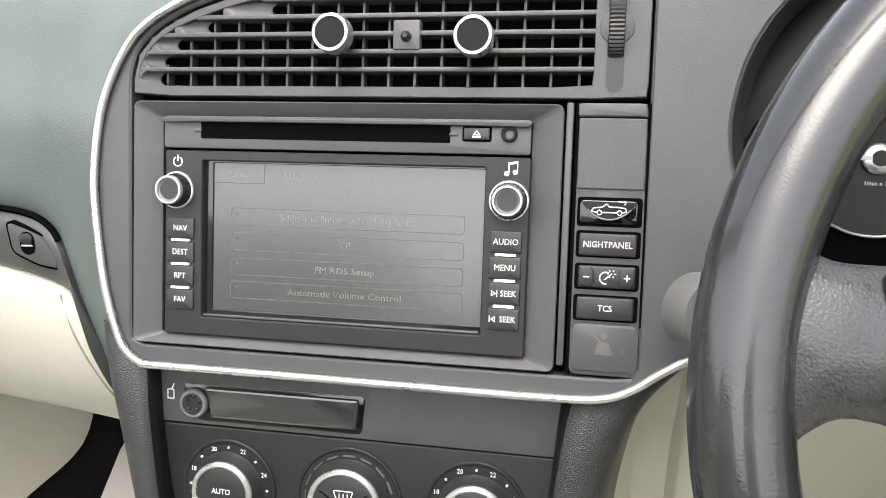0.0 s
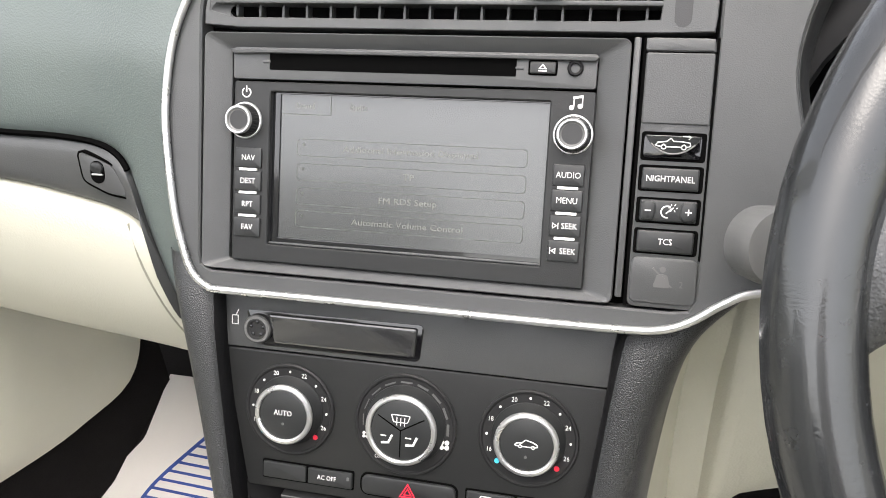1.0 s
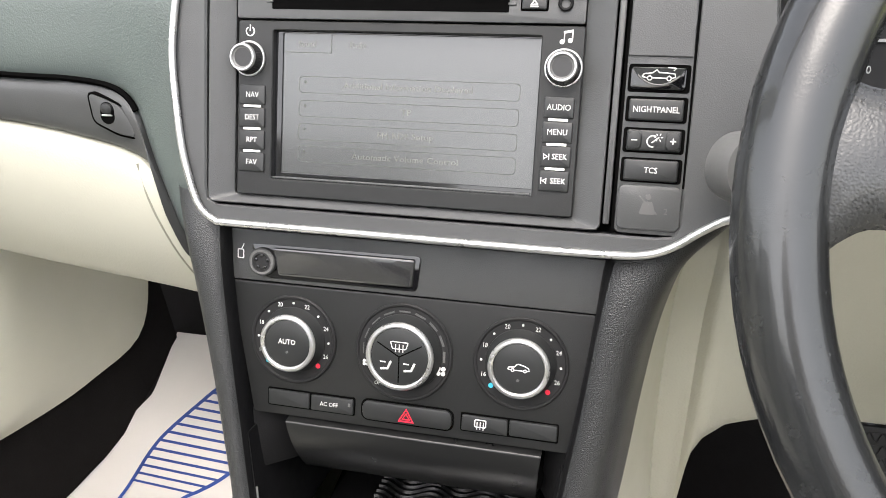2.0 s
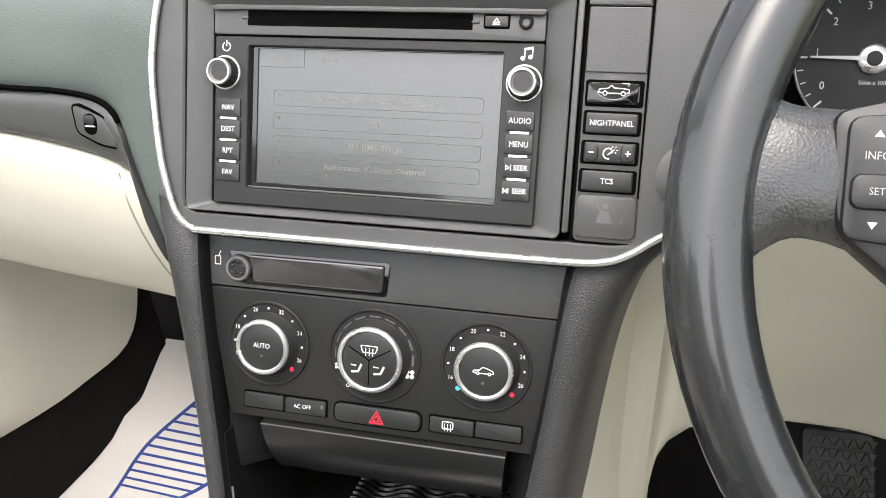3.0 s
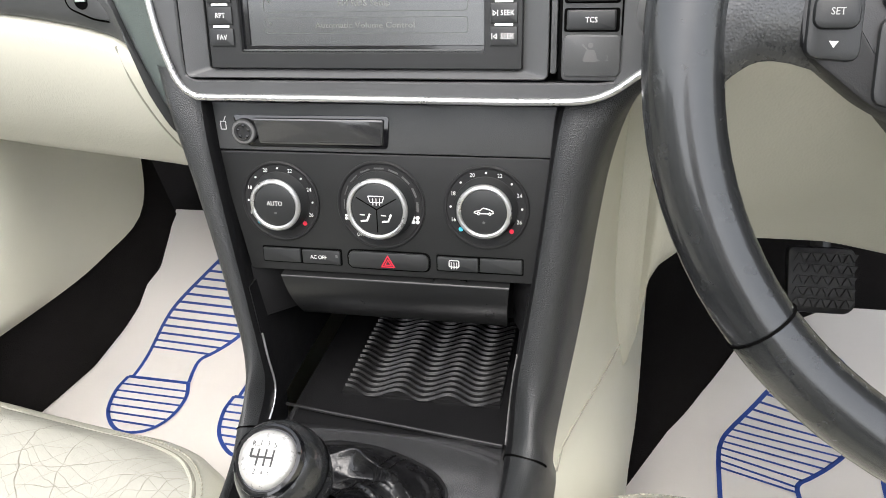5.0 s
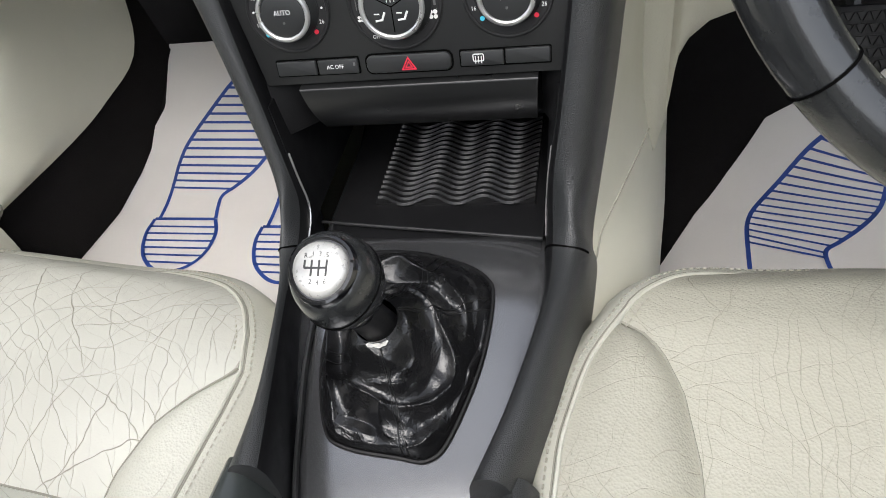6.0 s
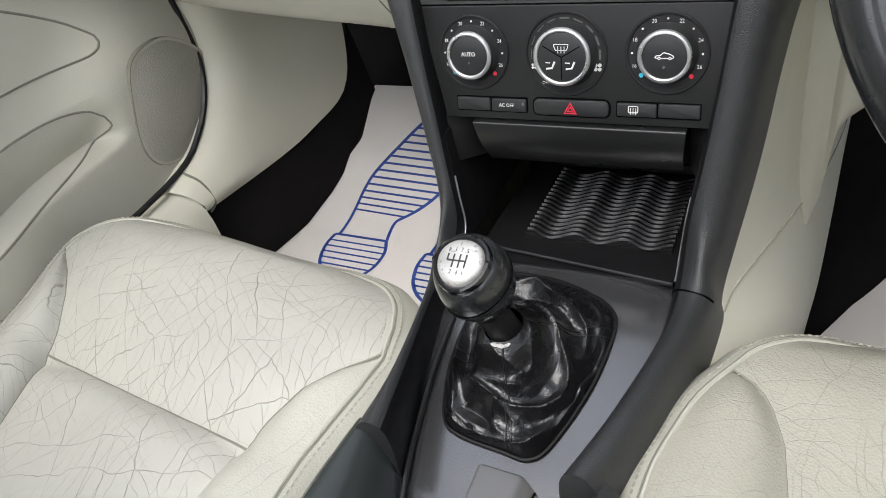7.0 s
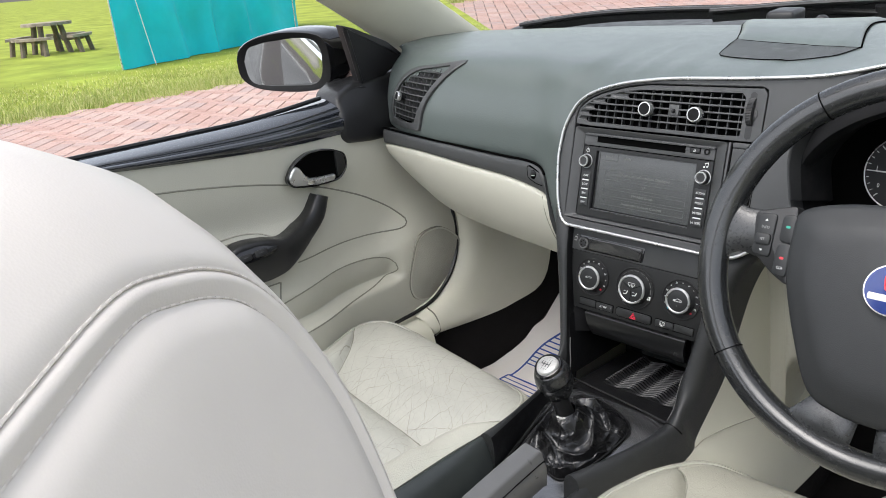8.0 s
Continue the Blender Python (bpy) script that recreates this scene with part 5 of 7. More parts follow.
# storage tray
part("tray_floor", grid(lambda u, v: Vector((-0.082 + 0.172 * u, 0.458 + 0.17 * v, 0.588 - 0.010 * v)), 12, 24, Vector((0, 0, -0.004))), TRAY, cons)
for lines, sg in ((RAIL_LEFT, -1), (RAIL, 1)):
    rim_in = [p for p in lines[1] if 0.575 < p.z < 0.705 and p.y > 0.445]
    part("tray_wall", sheet([[p + Vector((-sg * 0.0005, 0, 0)), p + Vector((-sg * 0.002, 0.02, 0)), Vector((p.x - sg * 0.004, 0.56, p.z)), Vector((p.x - sg * 0.006, 0.635, p.z))] for p in rim_in], Vector((sg * 0.003, 0, 0))), TRAY, cons)
    part("chrome_edge", tube([p + Vector((-sg * 0.0012, 0.001, 0.0)) for p in rim_in if p.z < 0.668], 0.0008 if sg < 0 else 0.0006, 6), SILVER if sg < 0 else STALK_GREY, cons, "thin bright edge of the tray")
part("tray_back", grid(lambda u, v: Vector((-0.09 + 0.19 * u, 0.632, 0.56 + 0.12 * v)), 4, 4, 0.003), TRAY, cons)
part("tray_lip", tube(smooth_line([(-0.088, 0.476, 0.589), (-0.052, 0.470, 0.5905), (0.02, 0.462, 0.5905), (0.09, 0.455, 0.5895)], 5), 0.0014, 8), BLACK, cons)
part("tray_step", box((0.018, 0.616, 0.592), (0.136, 0.008, 0.010), 0.003), GRAINED, cons)
tray_mat = thing("tray_mat", (0.02, 0.55, 0.58), "black rubber tray mat with wavy ribs", "mat")
part("mat_base", grid(lambda u, v: Vector((-0.048 + 0.13 * u, 0.497 + 0.118 * v, 0.5885 - 0.007 * v)), 6, 6, Vector((0, 0, -0.003))), RUBBER, tray_mat)
for k in range(17):
    y0 = 0.500 + 0.0068 * k
    part("wavy_rib", tube([Vector((-0.047 + 0.128 * i / 48, y0 + 0.0046 * math.sin(i / 48 * 6.0 * math.pi + 1.2), 0.5892 - 0.007 * (y0 - 0.497) / 0.118)) for i in range(49)], 0.0019, 5), RUBBER, tray_mat)
# cream console sides, which spread out towards the foot wells, with black carpet below
for sx in (1, -1):
    src = RAIL[4] if sx == 1 else mirrored(RAIL_LEFT[4])
    high = resample(src, 46)
    foot = resample(smooth_line([(0.240, 1.06, 0.82), (0.224, 1.01, 0.60), (0.215, 0.965, 0.43), (0.208, 0.84, 0.40), (0.200, 0.706, 0.395), (0.190, 0.61, 0.385), (0.182, 0.45, 0.37), (0.176, 0.22, 0.36)], 6), 46)
    if sx == -1:
        foot = [Vector((p.x - 0.022, p.y, p.z)) for p in foot]

    def side_point(u, v):
        i = u * 45
        k = min(44, int(i))
        a, b = high[k].lerp(high[k + 1], i - k), foot[k].lerp(foot[k + 1], i - k)
        q = a.lerp(b, v) + Vector((0.016 * math.sin(math.pi * v), 0, 0.010 * math.sin(math.pi * v)))
        return Vector((sx * q.x, q.y, q.z))

    part("side_panel", grid(side_point, 45, 14, Vector((-sx * 0.006, 0, 0))), CREAM_SMOOTH, cons, "cream side panel")
    part("panel_joint", tube([side_point(0.60 - 0.36 * f ** 0.8, f) + Vector((sx * 0.0004, 0, 0.0002)) for f in [k / 24 for k in range(25)]], 0.0008, 5), STITCH, cons)
    part("tunnel_carpet", sheet([[Vector((sx * (p.x - 0.002), p.y, p.z)) for p in foot], [Vector((sx * (p.x - 0.012), p.y, 0.31)) for p in foot]], Vector((-sx * 0.01, 0, 0))), CARPET, cons, "black carpet edge")

# ---- gear lever ----
gear = thing("gear_lever", (0, 0.36, 0.58), "black leather gear knob with worn metal plate and crumpled gaiter", "gear lever")
KNOB_TOP, KNOB_LOW = Vector((-0.0130, 0.3195, 0.702)), Vector((-0.006, 0.345, 0.612))
ax = (KNOB_TOP - KNOB_LOW).normalized()
face_n = Vector((-0.06, -0.50, 0.86)).normalized()
kf = plane_frame(KNOB_TOP, (Vector((0, 1, 0)) - face_n * face_n.y), Vector((1, 0, 0)) - face_n * face_n.x)
sx_axis = kf.to_3x3().col[0]


def knob_loop(c, rx, ry, n_dir, k_n=28, egg=0.10):
    u = (sx_axis - n_dir * sx_axis.dot(n_dir)).normalized()
    v = n_dir.cross(u)
    return [c + u * rx * math.cos(a) * (1 + egg * math.sin(a)) + v * ry * math.sin(a) for a in [2 * math.pi * k / k_n for k in range(k_n)]]


loops = []
for d, rx, ry in ((0.004, 0.0190, 0.0200), (0.0015, 0.0218, 0.0228), (-0.003, 0.0238, 0.0252), (-0.012, 0.0250, 0.0272), (-0.024, 0.0246, 0.0268), (-0.036, 0.0218, 0.0232), (-0.046, 0.0178, 0.0185), (-0.052, 0.0150, 0.0150)):
    nd = face_n.lerp(ax, min(1, -d / 0.05 + 0.08)).normalized()
    loops.append(knob_loop(KNOB_TOP + (face_n.lerp(ax, 0.5).normalized()) * d, rx, ry, nd))
bm = bm_new()
rings(bm, loops)
part("knob", bm, WHEEL_LEATHER, gear, "worn black leather knob")
seam_pts = [(a + b) * 0.5 + (b - KNOB_TOP).normalized() * 0.0002 for a, b in zip(loops[3], loops[4])]
part("knob_seam", tube(seam_pts, 0.0005, 5, closed=True), DEEP, gear)
bm = bm_new()
rings(bm, [knob_loop(KNOB_TOP + face_n * d, rx, ry, face_n) for d, rx, ry in ((0.0, 0.0200, 0.0206), (0.0045, 0.0199, 0.0205), (0.0075, 0.0190, 0.0194), (0.0082, 0.0176, 0.0180), (0.0066, 0.0168, 0.0168), (0.0066, 0.0140, 0.0140))])
part("knob_bezel", bm, GLOSS, gear, "glossy black bezel")
bm = bm_new()
rings(bm, [knob_loop(KNOB_TOP + face_n * d, rx, ry, face_n) for d, rx, ry in ((0.0060, 0.0162, 0.0160), (0.0078, 0.0160, 0.0157), (0.0094, 0.0150, 0.0146), (0.0106, 0.0122, 0.0118), (0.0110, 0.006, 0.006))])
plate = part("shift_plate", bm, BADGE, gear, "worn bright shift plate")
GW = 10.7
for u0 in (-3.6, 0.7, 5.0):
    part("shift_line", bar((u0, -4.4), (u0 + 0.2, 4.6), 1.2, 0.35, kf, GW), BLACK, plate)
part("shift_line", bar((-7.9, 0.2), (5.7, 0.2), 1.2, 0.35, kf, GW), BLACK, plate)
part("shift_line", bar((-7.7, 0.2), (-7.5, 4.6), 1.2, 0.35, kf, GW), BLACK, plate)
for txt, u, v in (("R", -7.2, 7.0), ("1", -3.1, 7.6), ("3", 1.1, 7.6), ("5", 5.2, 7.0), ("2", -3.7, -7.4), ("4", 0.6, -7.8), ("6", 4.7, -7.4)):
    letters(txt, u, v, 3.1, kf, GW, BLACK, plate, "shift_number", 0.3)
col_a = KNOB_TOP - ax * 0.048
col_b = KNOB_LOW + Vector((0, 0.004, 0.004))
part("collar", tube([col_a, col_a.lerp(col_b, 0.5), col_b, col_b - ax * 0.012], [0.0125, 0.0118, 0.0124, 0.0130], 20), BLACK, gear, "black collar")
boot_out = [(-47, 157), (-8, 162), (31, 153), (52, 141), (58, 123), (53, 74), (37, 23), (24, 8), (4, 9), (-33, 14), (-49, 27), (-60, 74), (-58, 120)]
boot_s = smooth_line([Vector((u, v, 0)) for u, v in boot_out], 15, True)
NB = len(boot_s)
part("gaiter_frame", tube([at_mm(DECK, p.x, p.y, 1.5) for p in boot_s[::2]], 0.0014, 6, closed=True), TRAY, gear, "black gaiter frame")
top_c = col_b + ax * 0.012
part("worn_tag", tube(smooth_line([top_c + Vector((-0.004, -0.0158, -0.0046)), top_c + Vector((0.001, -0.0166, -0.0042)), top_c + Vector((0.006, -0.0156, -0.0050)), top_c + Vector((0.010, -0.0132, -0.0034))], 3), [0.0006, 0.0014, 0.0018, 0.0011, 0.0017, 0.0020, 0.0010, 0.0016, 0.0012, 0.0004], 6), WORN_WHITE, gear, "worn white leather edge")


# crests and hollows of the crumpled leather, on the deck in mm: height, width, points
FOLDS = [
    (13, 6, [(-4, 117), (10, 112), (24, 101), (32, 88), (39, 73), (39, 58), (30, 43), (17, 37), (-4, 35)]),
    (11, 6, [(-30, 143), (-10, 149), (2, 141), (15, 131), (28, 127), (40, 115), (44, 102), (44, 88)]),
    (8, 4, [(47, 91), (55, 87), (53, 78), (48, 67), (48, 57), (43, 46), (42, 31)]),
    (7, 4, [(-36, 15), (-15, 13), (8, 11), (22, 16), (36, 30)]),
    (9, 5, [(-53, 104), (-53, 77), (-46, 55), (-40, 40), (-38, 20)]),
    (11, 6, [(-40, 54), (-30, 49), (-20, 43), (-4, 36), (11, 26)]),
    (6, 4, [(-4, 36), (-6, 26), (2, 17)]),
    (6, 3.5, [(-10, 46), (4, 46), (12, 50)]),
    (7, 5, [(-7, 118), (10, 123), (26, 120)]),
    (5, 4, [(-41, 74), (-27, 65), (-10, 67), (2, 74)]),
    (6, 5, [(-50, 120), (-36, 118), (-26, 104)]),
    (5, 4, [(6, 92), (14, 78), (16, 62), (8, 52)]),
    (5, 4, [(-30, 88), (-22, 76), (-4, 60), (14, 56)]),
    (-9, 8, [(26, 114), (44, 108), (50, 84), (44, 60), (34, 40), (20, 27)]),
    (-8, 7, [(-22, 132), (0, 130), (20, 122)]),
    (-9, 7, [(-46, 92), (-42, 66), (-30, 56)]),
    (-8, 6, [(-30, 32), (-14, 28), (-4, 22)]),
]
FOLDS = [(h, w, [(p.x, p.y) for p in smooth_line([Vector((u, v, 0)) for u, v in pts], 3)]) for h, w, pts in FOLDS]


def line_distance(pts, u, v):
    """The distance to a line and how far along it the foot lies."""
    best, along = 1e9, 0.0
    for k, ((u0, v0), (u1, v1)) in enumerate(zip(pts, pts[1:])):
        du, dv = u1 - u0, v1 - v0
        f = max(0.0, min(1.0, ((u - u0) * du + (v - v0) * dv) / (du * du + dv * dv)))
        d = math.hypot(u - u0 - f * du, v - v0 - f * dv)
        if d < best:
            best, along = d, (k + f) / (len(pts) - 1)
    return best, along


deck_back = DECK.inverted()
neck = deck_back @ top_c * 1000
neck_axis = deck_back.to_3x3() @ ax
CONE = [(0.0, 0.0), (0.06, 0.10), (0.16, 0.20), (0.34, 0.24), (0.50, 0.30), (0.62, 0.42), (0.74, 0.60), (0.88, 0.86), (1.0, 1.0)]


def gaiter_point(i, f):
    """From the frame (f = 0) up to the collar (f = 1), over the crumpled folds."""
    p = boot_s[i % NB]
    b_u, b_v = p.x * 0.995, (p.y - 85) * 0.995 + 85
    ang = math.atan2(b_v - neck.y, b_u - neck.x)
    ring_u, ring_v = neck.x + 14.5 * math.cos(ang), neck.y + 14.5 * math.sin(ang)
    ring_w = neck.z - (neck_axis.x * 14.5 * math.cos(ang) + neck_axis.y * 14.5 * math.sin(ang)) / neck_axis.z
    u, v = b_u + (ring_u - b_u) * f, b_v + (ring_v - b_v) * f
    wob = Vector((u * 0.045, v * 0.045, 1.0))
    u2, v2 = u + 2.2 * noise.noise(wob), v + 2.2 * noise.noise(wob + Vector((9, 4, 0)))
    w = 0.5 + (ring_w - 0.5) * table(CONE, f)
    keep = min(1.0, f * 14) * min(1.0, (1 - f) * 6)
    lift, push = 0.0, Vector((0, 0, 0))
    for h, wd, pts in FOLDS:
        d, along = line_distance(pts, u2, v2)
        if d < wd * 4:
            fade = math.sin(math.pi * min(0.97, max(0.03, along))) ** 0.45
            lift += 1.15 * h * fade * math.exp(-(d / wd) ** (1.0 if h > 0 else 1.6))
    fine = 1.0 - abs(noise.noise(Vector((u * 0.06, v * 0.06, 3.0)))) * 4.0
    finer = 1.0 - abs(noise.noise(Vector((u * 0.25, v * 0.25, 7.0)))) * 5.0
    lift += 0.7 * fine + 0.12 * finer
    return at_mm(DECK, u, v, max(0.6 + 0.5 * f, w + keep * lift))


bm = bm_new()
rings(bm, [[gaiter_point(i, f / 84) for i in range(NB)] for f in range(85)], False, False)
part("gaiter", bm, GAITER, gear, "crumpled glossy black leather gaiter", sharp=80)
for k in (24, 60, 114, 162):
    for off in (0, 3):
        part("gaiter_stitch", tube([gaiter_point((k + off) % NB, f / 40) + Vector((0, 0, 0.0004)) for f in range(1, 40)], 0.0005, 4), RUBBER, gear)

# ---- hand brake ----
hb = thing("hand_brake", (0.03, 0.1, 0.55), "dark grey hand brake lever with a squared grip", "hand brake")
hb_line = smooth_line([(0.0490, 0.209, 0.6485), (0.0490, 0.206, 0.650), (0.0490, 0.195, 0.651), (0.049, 0.10, 0.640), (0.049, -0.02, 0.620), (0.046, -0.14, 0.595)], 5)
bm = bm_new()
lps = []
for i, p in enumerate(hb_line):
    k = min(1.0, 0.90 + 0.04 * i)
    lps.append([p + Vector((u * 0.001 * k, 0, v * 0.001 * k)) for u, v in rounded([(-15, -34), (19, -34), (20, -6), (12, 14), (-13, 16)], 3.5)])
rings(bm, lps)
part("grip", bm, HANDBRAKE, hb, "smooth dark grey grip")
part("grip_seam", tube([p + Vector((0.0175, 0, 0.002)) for p in hb_line[4:]], 0.0006, 5), DEEP, hb)
part("release_shank", tube([(0.049, 0.12, 0.610), (0.049, 0.02, 0.585), (0.049, -0.06, 0.55)], 0.014, 10), BLACK, hb)
part("well", slab(inset(slot_o, 2.2), -2, 0.5, DECK), BLACK, hb, "lever slot")

# ---- seats ----
# half widths of the piping and of the centre panel, and the height of the middle, along the cushion
PASSENGER = dict(
    pipe=[(-0.14, 0.200), (0.10, 0.203), (0.22, 0.204), (0.28, 0.208), (0.32, 0.217), (0.36, 0.227), (0.39, 0.231), (0.42, 0.227), (0.45, 0.213), (0.472, 0.189), (0.488, 0.153), (0.499, 0.104), (0.505, 0.05), (0.507, 0.0)],
    inner=[(-0.14, 0.080), (0.10, 0.100), (0.20, 0.126), (0.27, 0.143), (0.30, 0.151), (0.34, 0.173), (0.365, 0.198), (0.385, 0.224), (0.392, 0.231)],
    crest=[(-0.14, 0.478), (0.0, 0.490), (0.15, 0.506), (0.255, 0.519), (0.276, 0.512), (0.30, 0.522), (0.34, 0.537), (0.40, 0.548), (0.44, 0.547), (0.47, 0.539), (0.49, 0.525), (0.50, 0.513), (0.507, 0.496)],
    cross=0.276, rim=(0.535, 0.09, 0.28), skew=-0.135)
DRIVER = dict(
    pipe=[(-0.14, 0.268), (0.1, 0.272), (0.2408, 0.272), (0.2959, 0.268), (0.351, 0.254), (0.373, 0.243), (0.387, 0.233), (0.403, 0.225), (0.414, 0.217), (0.436, 0.192), (0.45, 0.155), (0.457, 0.11), (0.46, 0.05), (0.4615, 0.0)],
    inner=[(-0.14, 0.150), (0.1, 0.175), (0.2555, 0.187), (0.2898, 0.188), (0.336, 0.195), (0.363, 0.206), (0.376, 0.215), (0.387, 0.233)],
    crest=[(-0.14, 0.515), (0.1, 0.538), (0.18, 0.550), (0.2, 0.543), (0.22, 0.553), (0.318, 0.570), (0.378, 0.580), (0.418, 0.579), (0.438, 0.570), (0.453, 0.556), (0.4615, 0.535)],
    cross=0.20, rim=(0.578, 0.02, 0.28), skew=0.0)


def make_seat(cx, label, driver):
    seat = thing("driver_seat" if driver else "passenger_seat", (cx, 0.1, 0.32), label, "car seat", "front seats")
    form = DRIVER if driver else PASSENGER
    PIPE, INNER, CREST, Y_CROSS, skew = form["pipe"], form["inner"], form["crest"], form["cross"], form["skew"]
    r0, r1, r2 = form["rim"]
    tip_y, Y_END = INNER[-1][0], PIPE[-1][0]

    def height(o, y):
        side, pi, ii = abs(o), max(1e-4, table(PIPE, y)), table(INNER, y)
        z = sum(table(CREST, y + d) for d in (-0.008, -0.004, 0, 0.004, 0.008)) / 5
        if y < tip_y and side > ii:
            k = min(1.3, (side - ii) / max(0.006, pi - ii))
            fat = min(1.0, (pi - ii) / 0.055)
            rim = r0 + r1 * (max(y, 0.1) - r2)
            z = z - 0.004 + (max(rim, z) - z + 0.004) * min(1, k) ** 0.8 + 0.015 * fat * math.sin(math.pi * min(1.0, k) ** 0.75)
        else:
            k = side / (ii if y < tip_y else pi)
            puff = 0.008 if y < Y_CROSS else 0.009 * min(1.0, (y - Y_CROSS) / 0.05) * min(1.0, (Y_END - y) / 0.05 + 0.1)
            z += puff * (1 - k ** 3) - (0.006 * k ** 6 if y < Y_CROSS else 0.0)
        z += noise.noise(Vector((o * 9, y * 9, 1.7))) * 0.0030 + noise.noise(Vector((o * 30, y * 22, 4.2))) * 0.0011
        return z

    def at(o, y):
        return Vector((cx + o, y + skew * o, height(o, y)))

    ys = [-0.14 + (tip_y + 0.148) * k / 62 for k in range(63)] + [tip_y + 0.008 + (Y_END - 0.0005 - tip_y - 0.008) * math.sin(math.pi / 2 * k / 26) for k in range(1, 27)]

    def edge(y):
        return table(INNER, y) if y < tip_y else max(0.002, table(PIPE, y))

    mid = [[at(edge(y) * math.sin(math.pi / 2 * (i / 24 - 1)), y) for i in range(49)] for y in ys]
    part("cushion_center", sheet(mid, Vector((0, 0, -0.012))), SEAT_WORN_SHADED if driver else SEAT, seat, "creased cream leather centre")
    outline = []
    for sg in (-1, 1):
        ys_b = [y for y in ys if y < tip_y]
        rows_b = [[at(sg * (table(INNER, y) + (table(PIPE, y) - table(INNER, y)) * i / 16), y) for i in range(17)] for y in ys_b]
        part("cushion_bolster", sheet(rows_b, Vector((0, 0, -0.012))), SEAT if not driver and sg < 0 else (SEAT_WORN_SHADED if driver else SEAT_SIDE), seat, "cream leather side bolster")
        # the seam's groove shade is drawn as a thin darker tube
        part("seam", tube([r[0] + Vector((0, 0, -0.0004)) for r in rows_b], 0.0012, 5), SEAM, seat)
        rim_line = [at(sg * max(0.002, table(PIPE, y)), y) for y in ys]
        outline += rim_line if sg < 0 else rim_line[::-1]
    cr = min(range(len(ys)), key=lambda i: abs(ys[i] - Y_CROSS))
    part("seam", tube([p + Vector((0, 0, -0.0002)) for p in mid[cr]], 0.0013, 5), SEAM, seat)
    outline = resample(smooth_line(outline[::2], 2), 150)
    nrm = []
    for i, p in enumerate(outline):
        d = outline[min(i + 1, 149)] - outline[max(i - 1, 0)]
        nrm.append(Vector((-d.y, d.x, 0)).normalized())
    walls = [[p + n * s + Vector((0, 0, w)) for p, n in zip(outline, nrm)] for s, w in ((-0.001, -0.003), (0.004, -0.0005), (0.011, -0.004), (0.021, -0.016), (0.028, -0.036), (0.031, -0.065), (0.028, -0.11), (0.018, -0.165))]
    part("cushion_side", sheet(walls), SEAT_SIDE, seat, "pebbled cream leather side")
    for k0, k1 in ((0, 68), (82, 150)):
        part("piping", tube([p + n * 0.0006 + Vector((0, 0, 0.0004)) for p, n in zip(outline[k0:k1], nrm[k0:k1])], 0.0017, 6), SEAT_SIDE, seat)
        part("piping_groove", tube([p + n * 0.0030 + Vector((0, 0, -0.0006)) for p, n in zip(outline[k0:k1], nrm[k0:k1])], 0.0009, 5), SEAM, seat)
        for s, w in ((-0.0065, 0.0008), (0.0080, -0.0014)):
            fine = resample([p + n * s + Vector((0, 0, w)) for p, n in zip(outline[k0:k1], nrm[k0:k1])], 260)
            bm = bm_new()
            for k in range(0, 258, 2):
                tube([fine[k], fine[k + 1]], 0.0008, 4, bm=bm)
            tagged(part("stitches", bm, STITCH, seat), kind="stuff")
    # back rest
    LEAN_A = radians(17 if not driver else 15)
    yb = -0.06 if not driver else -0.165
    up_v, out_v = Vector((0, -math.sin(LEAN_A), math.cos(LEAN_A))), Vector((0, math.cos(LEAN_A), math.sin(LEAN_A)))

    def back(u, v):
        a = 2 * u - 1
        w = 0.25 - 0.055 * max(0, v - 0.55) ** 1.5 * 3 if not driver else 0.20 - 0.10 * v
        roll = (0.070 if a < 0 else 0.020) * (1 - 0.35 * v) if not driver else 0.045 * (1 - 0.7 * v)
        depth = 0.012 + roll * math.exp(-((abs(a) - 0.72) / 0.22) ** 2) - 0.15 * max(0, (abs(a) - 0.70) / 0.30) ** 2.2 - 0.05 * max(0, (v - 0.94) / 0.06) ** 2
        return Vector((cx + a * w - (0.14 * v if driver else 0), yb + skew * a * w, 0.50)) + up_v * ((0.44 if driver else 0.60) * v) + out_v * depth

    part("backrest", grid(back, 48, 40, 0.012), SEAT_SIDE, seat, "cream leather backrest")
    part("backrest_rear", grid(lambda u, v: back(u, v) - out_v * (0.12 - 0.03 * v), 20, 20, 0.01), SEAT_SIDE, seat)
    if not driver:
        hinge = part("recline_cover", box((cx - 0.235, 0.045, 0.505), (0.03, 0.11, 0.07), 0.012), CREAM_SMOOTH, seat, "cream hinge cover beside the cushion")
        part("recline_bracket", tube(smooth_line([(cx - 0.225, 0.10, 0.535), (cx - 0.228, 0.05, 0.548), (cx - 0.226, 0.01, 0.53)], 4), 0.006, 8), CHROME, hinge)
    return seat, up_v, out_v, yb


make_seat(-0.367, "creased cream leather passenger seat cushion and backrest", False)
seat_d, up_d, out_d, yb_d = make_seat(0.378, "cream leather driver seat with stitched bolsters", True)
# the shoulder of the driver's backrest, with an arched double seam
SHN = Vector((0.7895, 0.5263, 0.3158))
SH = plane_frame((0.306, -0.275, 1.125), (-0.2628, -0.1752, 0.9488), (-0.5547, 0.8321, 0.0))
arch = smooth_line([Vector((u, v, 0)) for u, v in ((-235, -30), (-170, -12), (-108, 2), (-54, 12), (-25, 8), (0, -1), (19, -15), (36, -42), (46, -76), (48, -108), (44, -150), (30, -230), (0, -300), (-120, -310), (-240, -300))], 6, True)


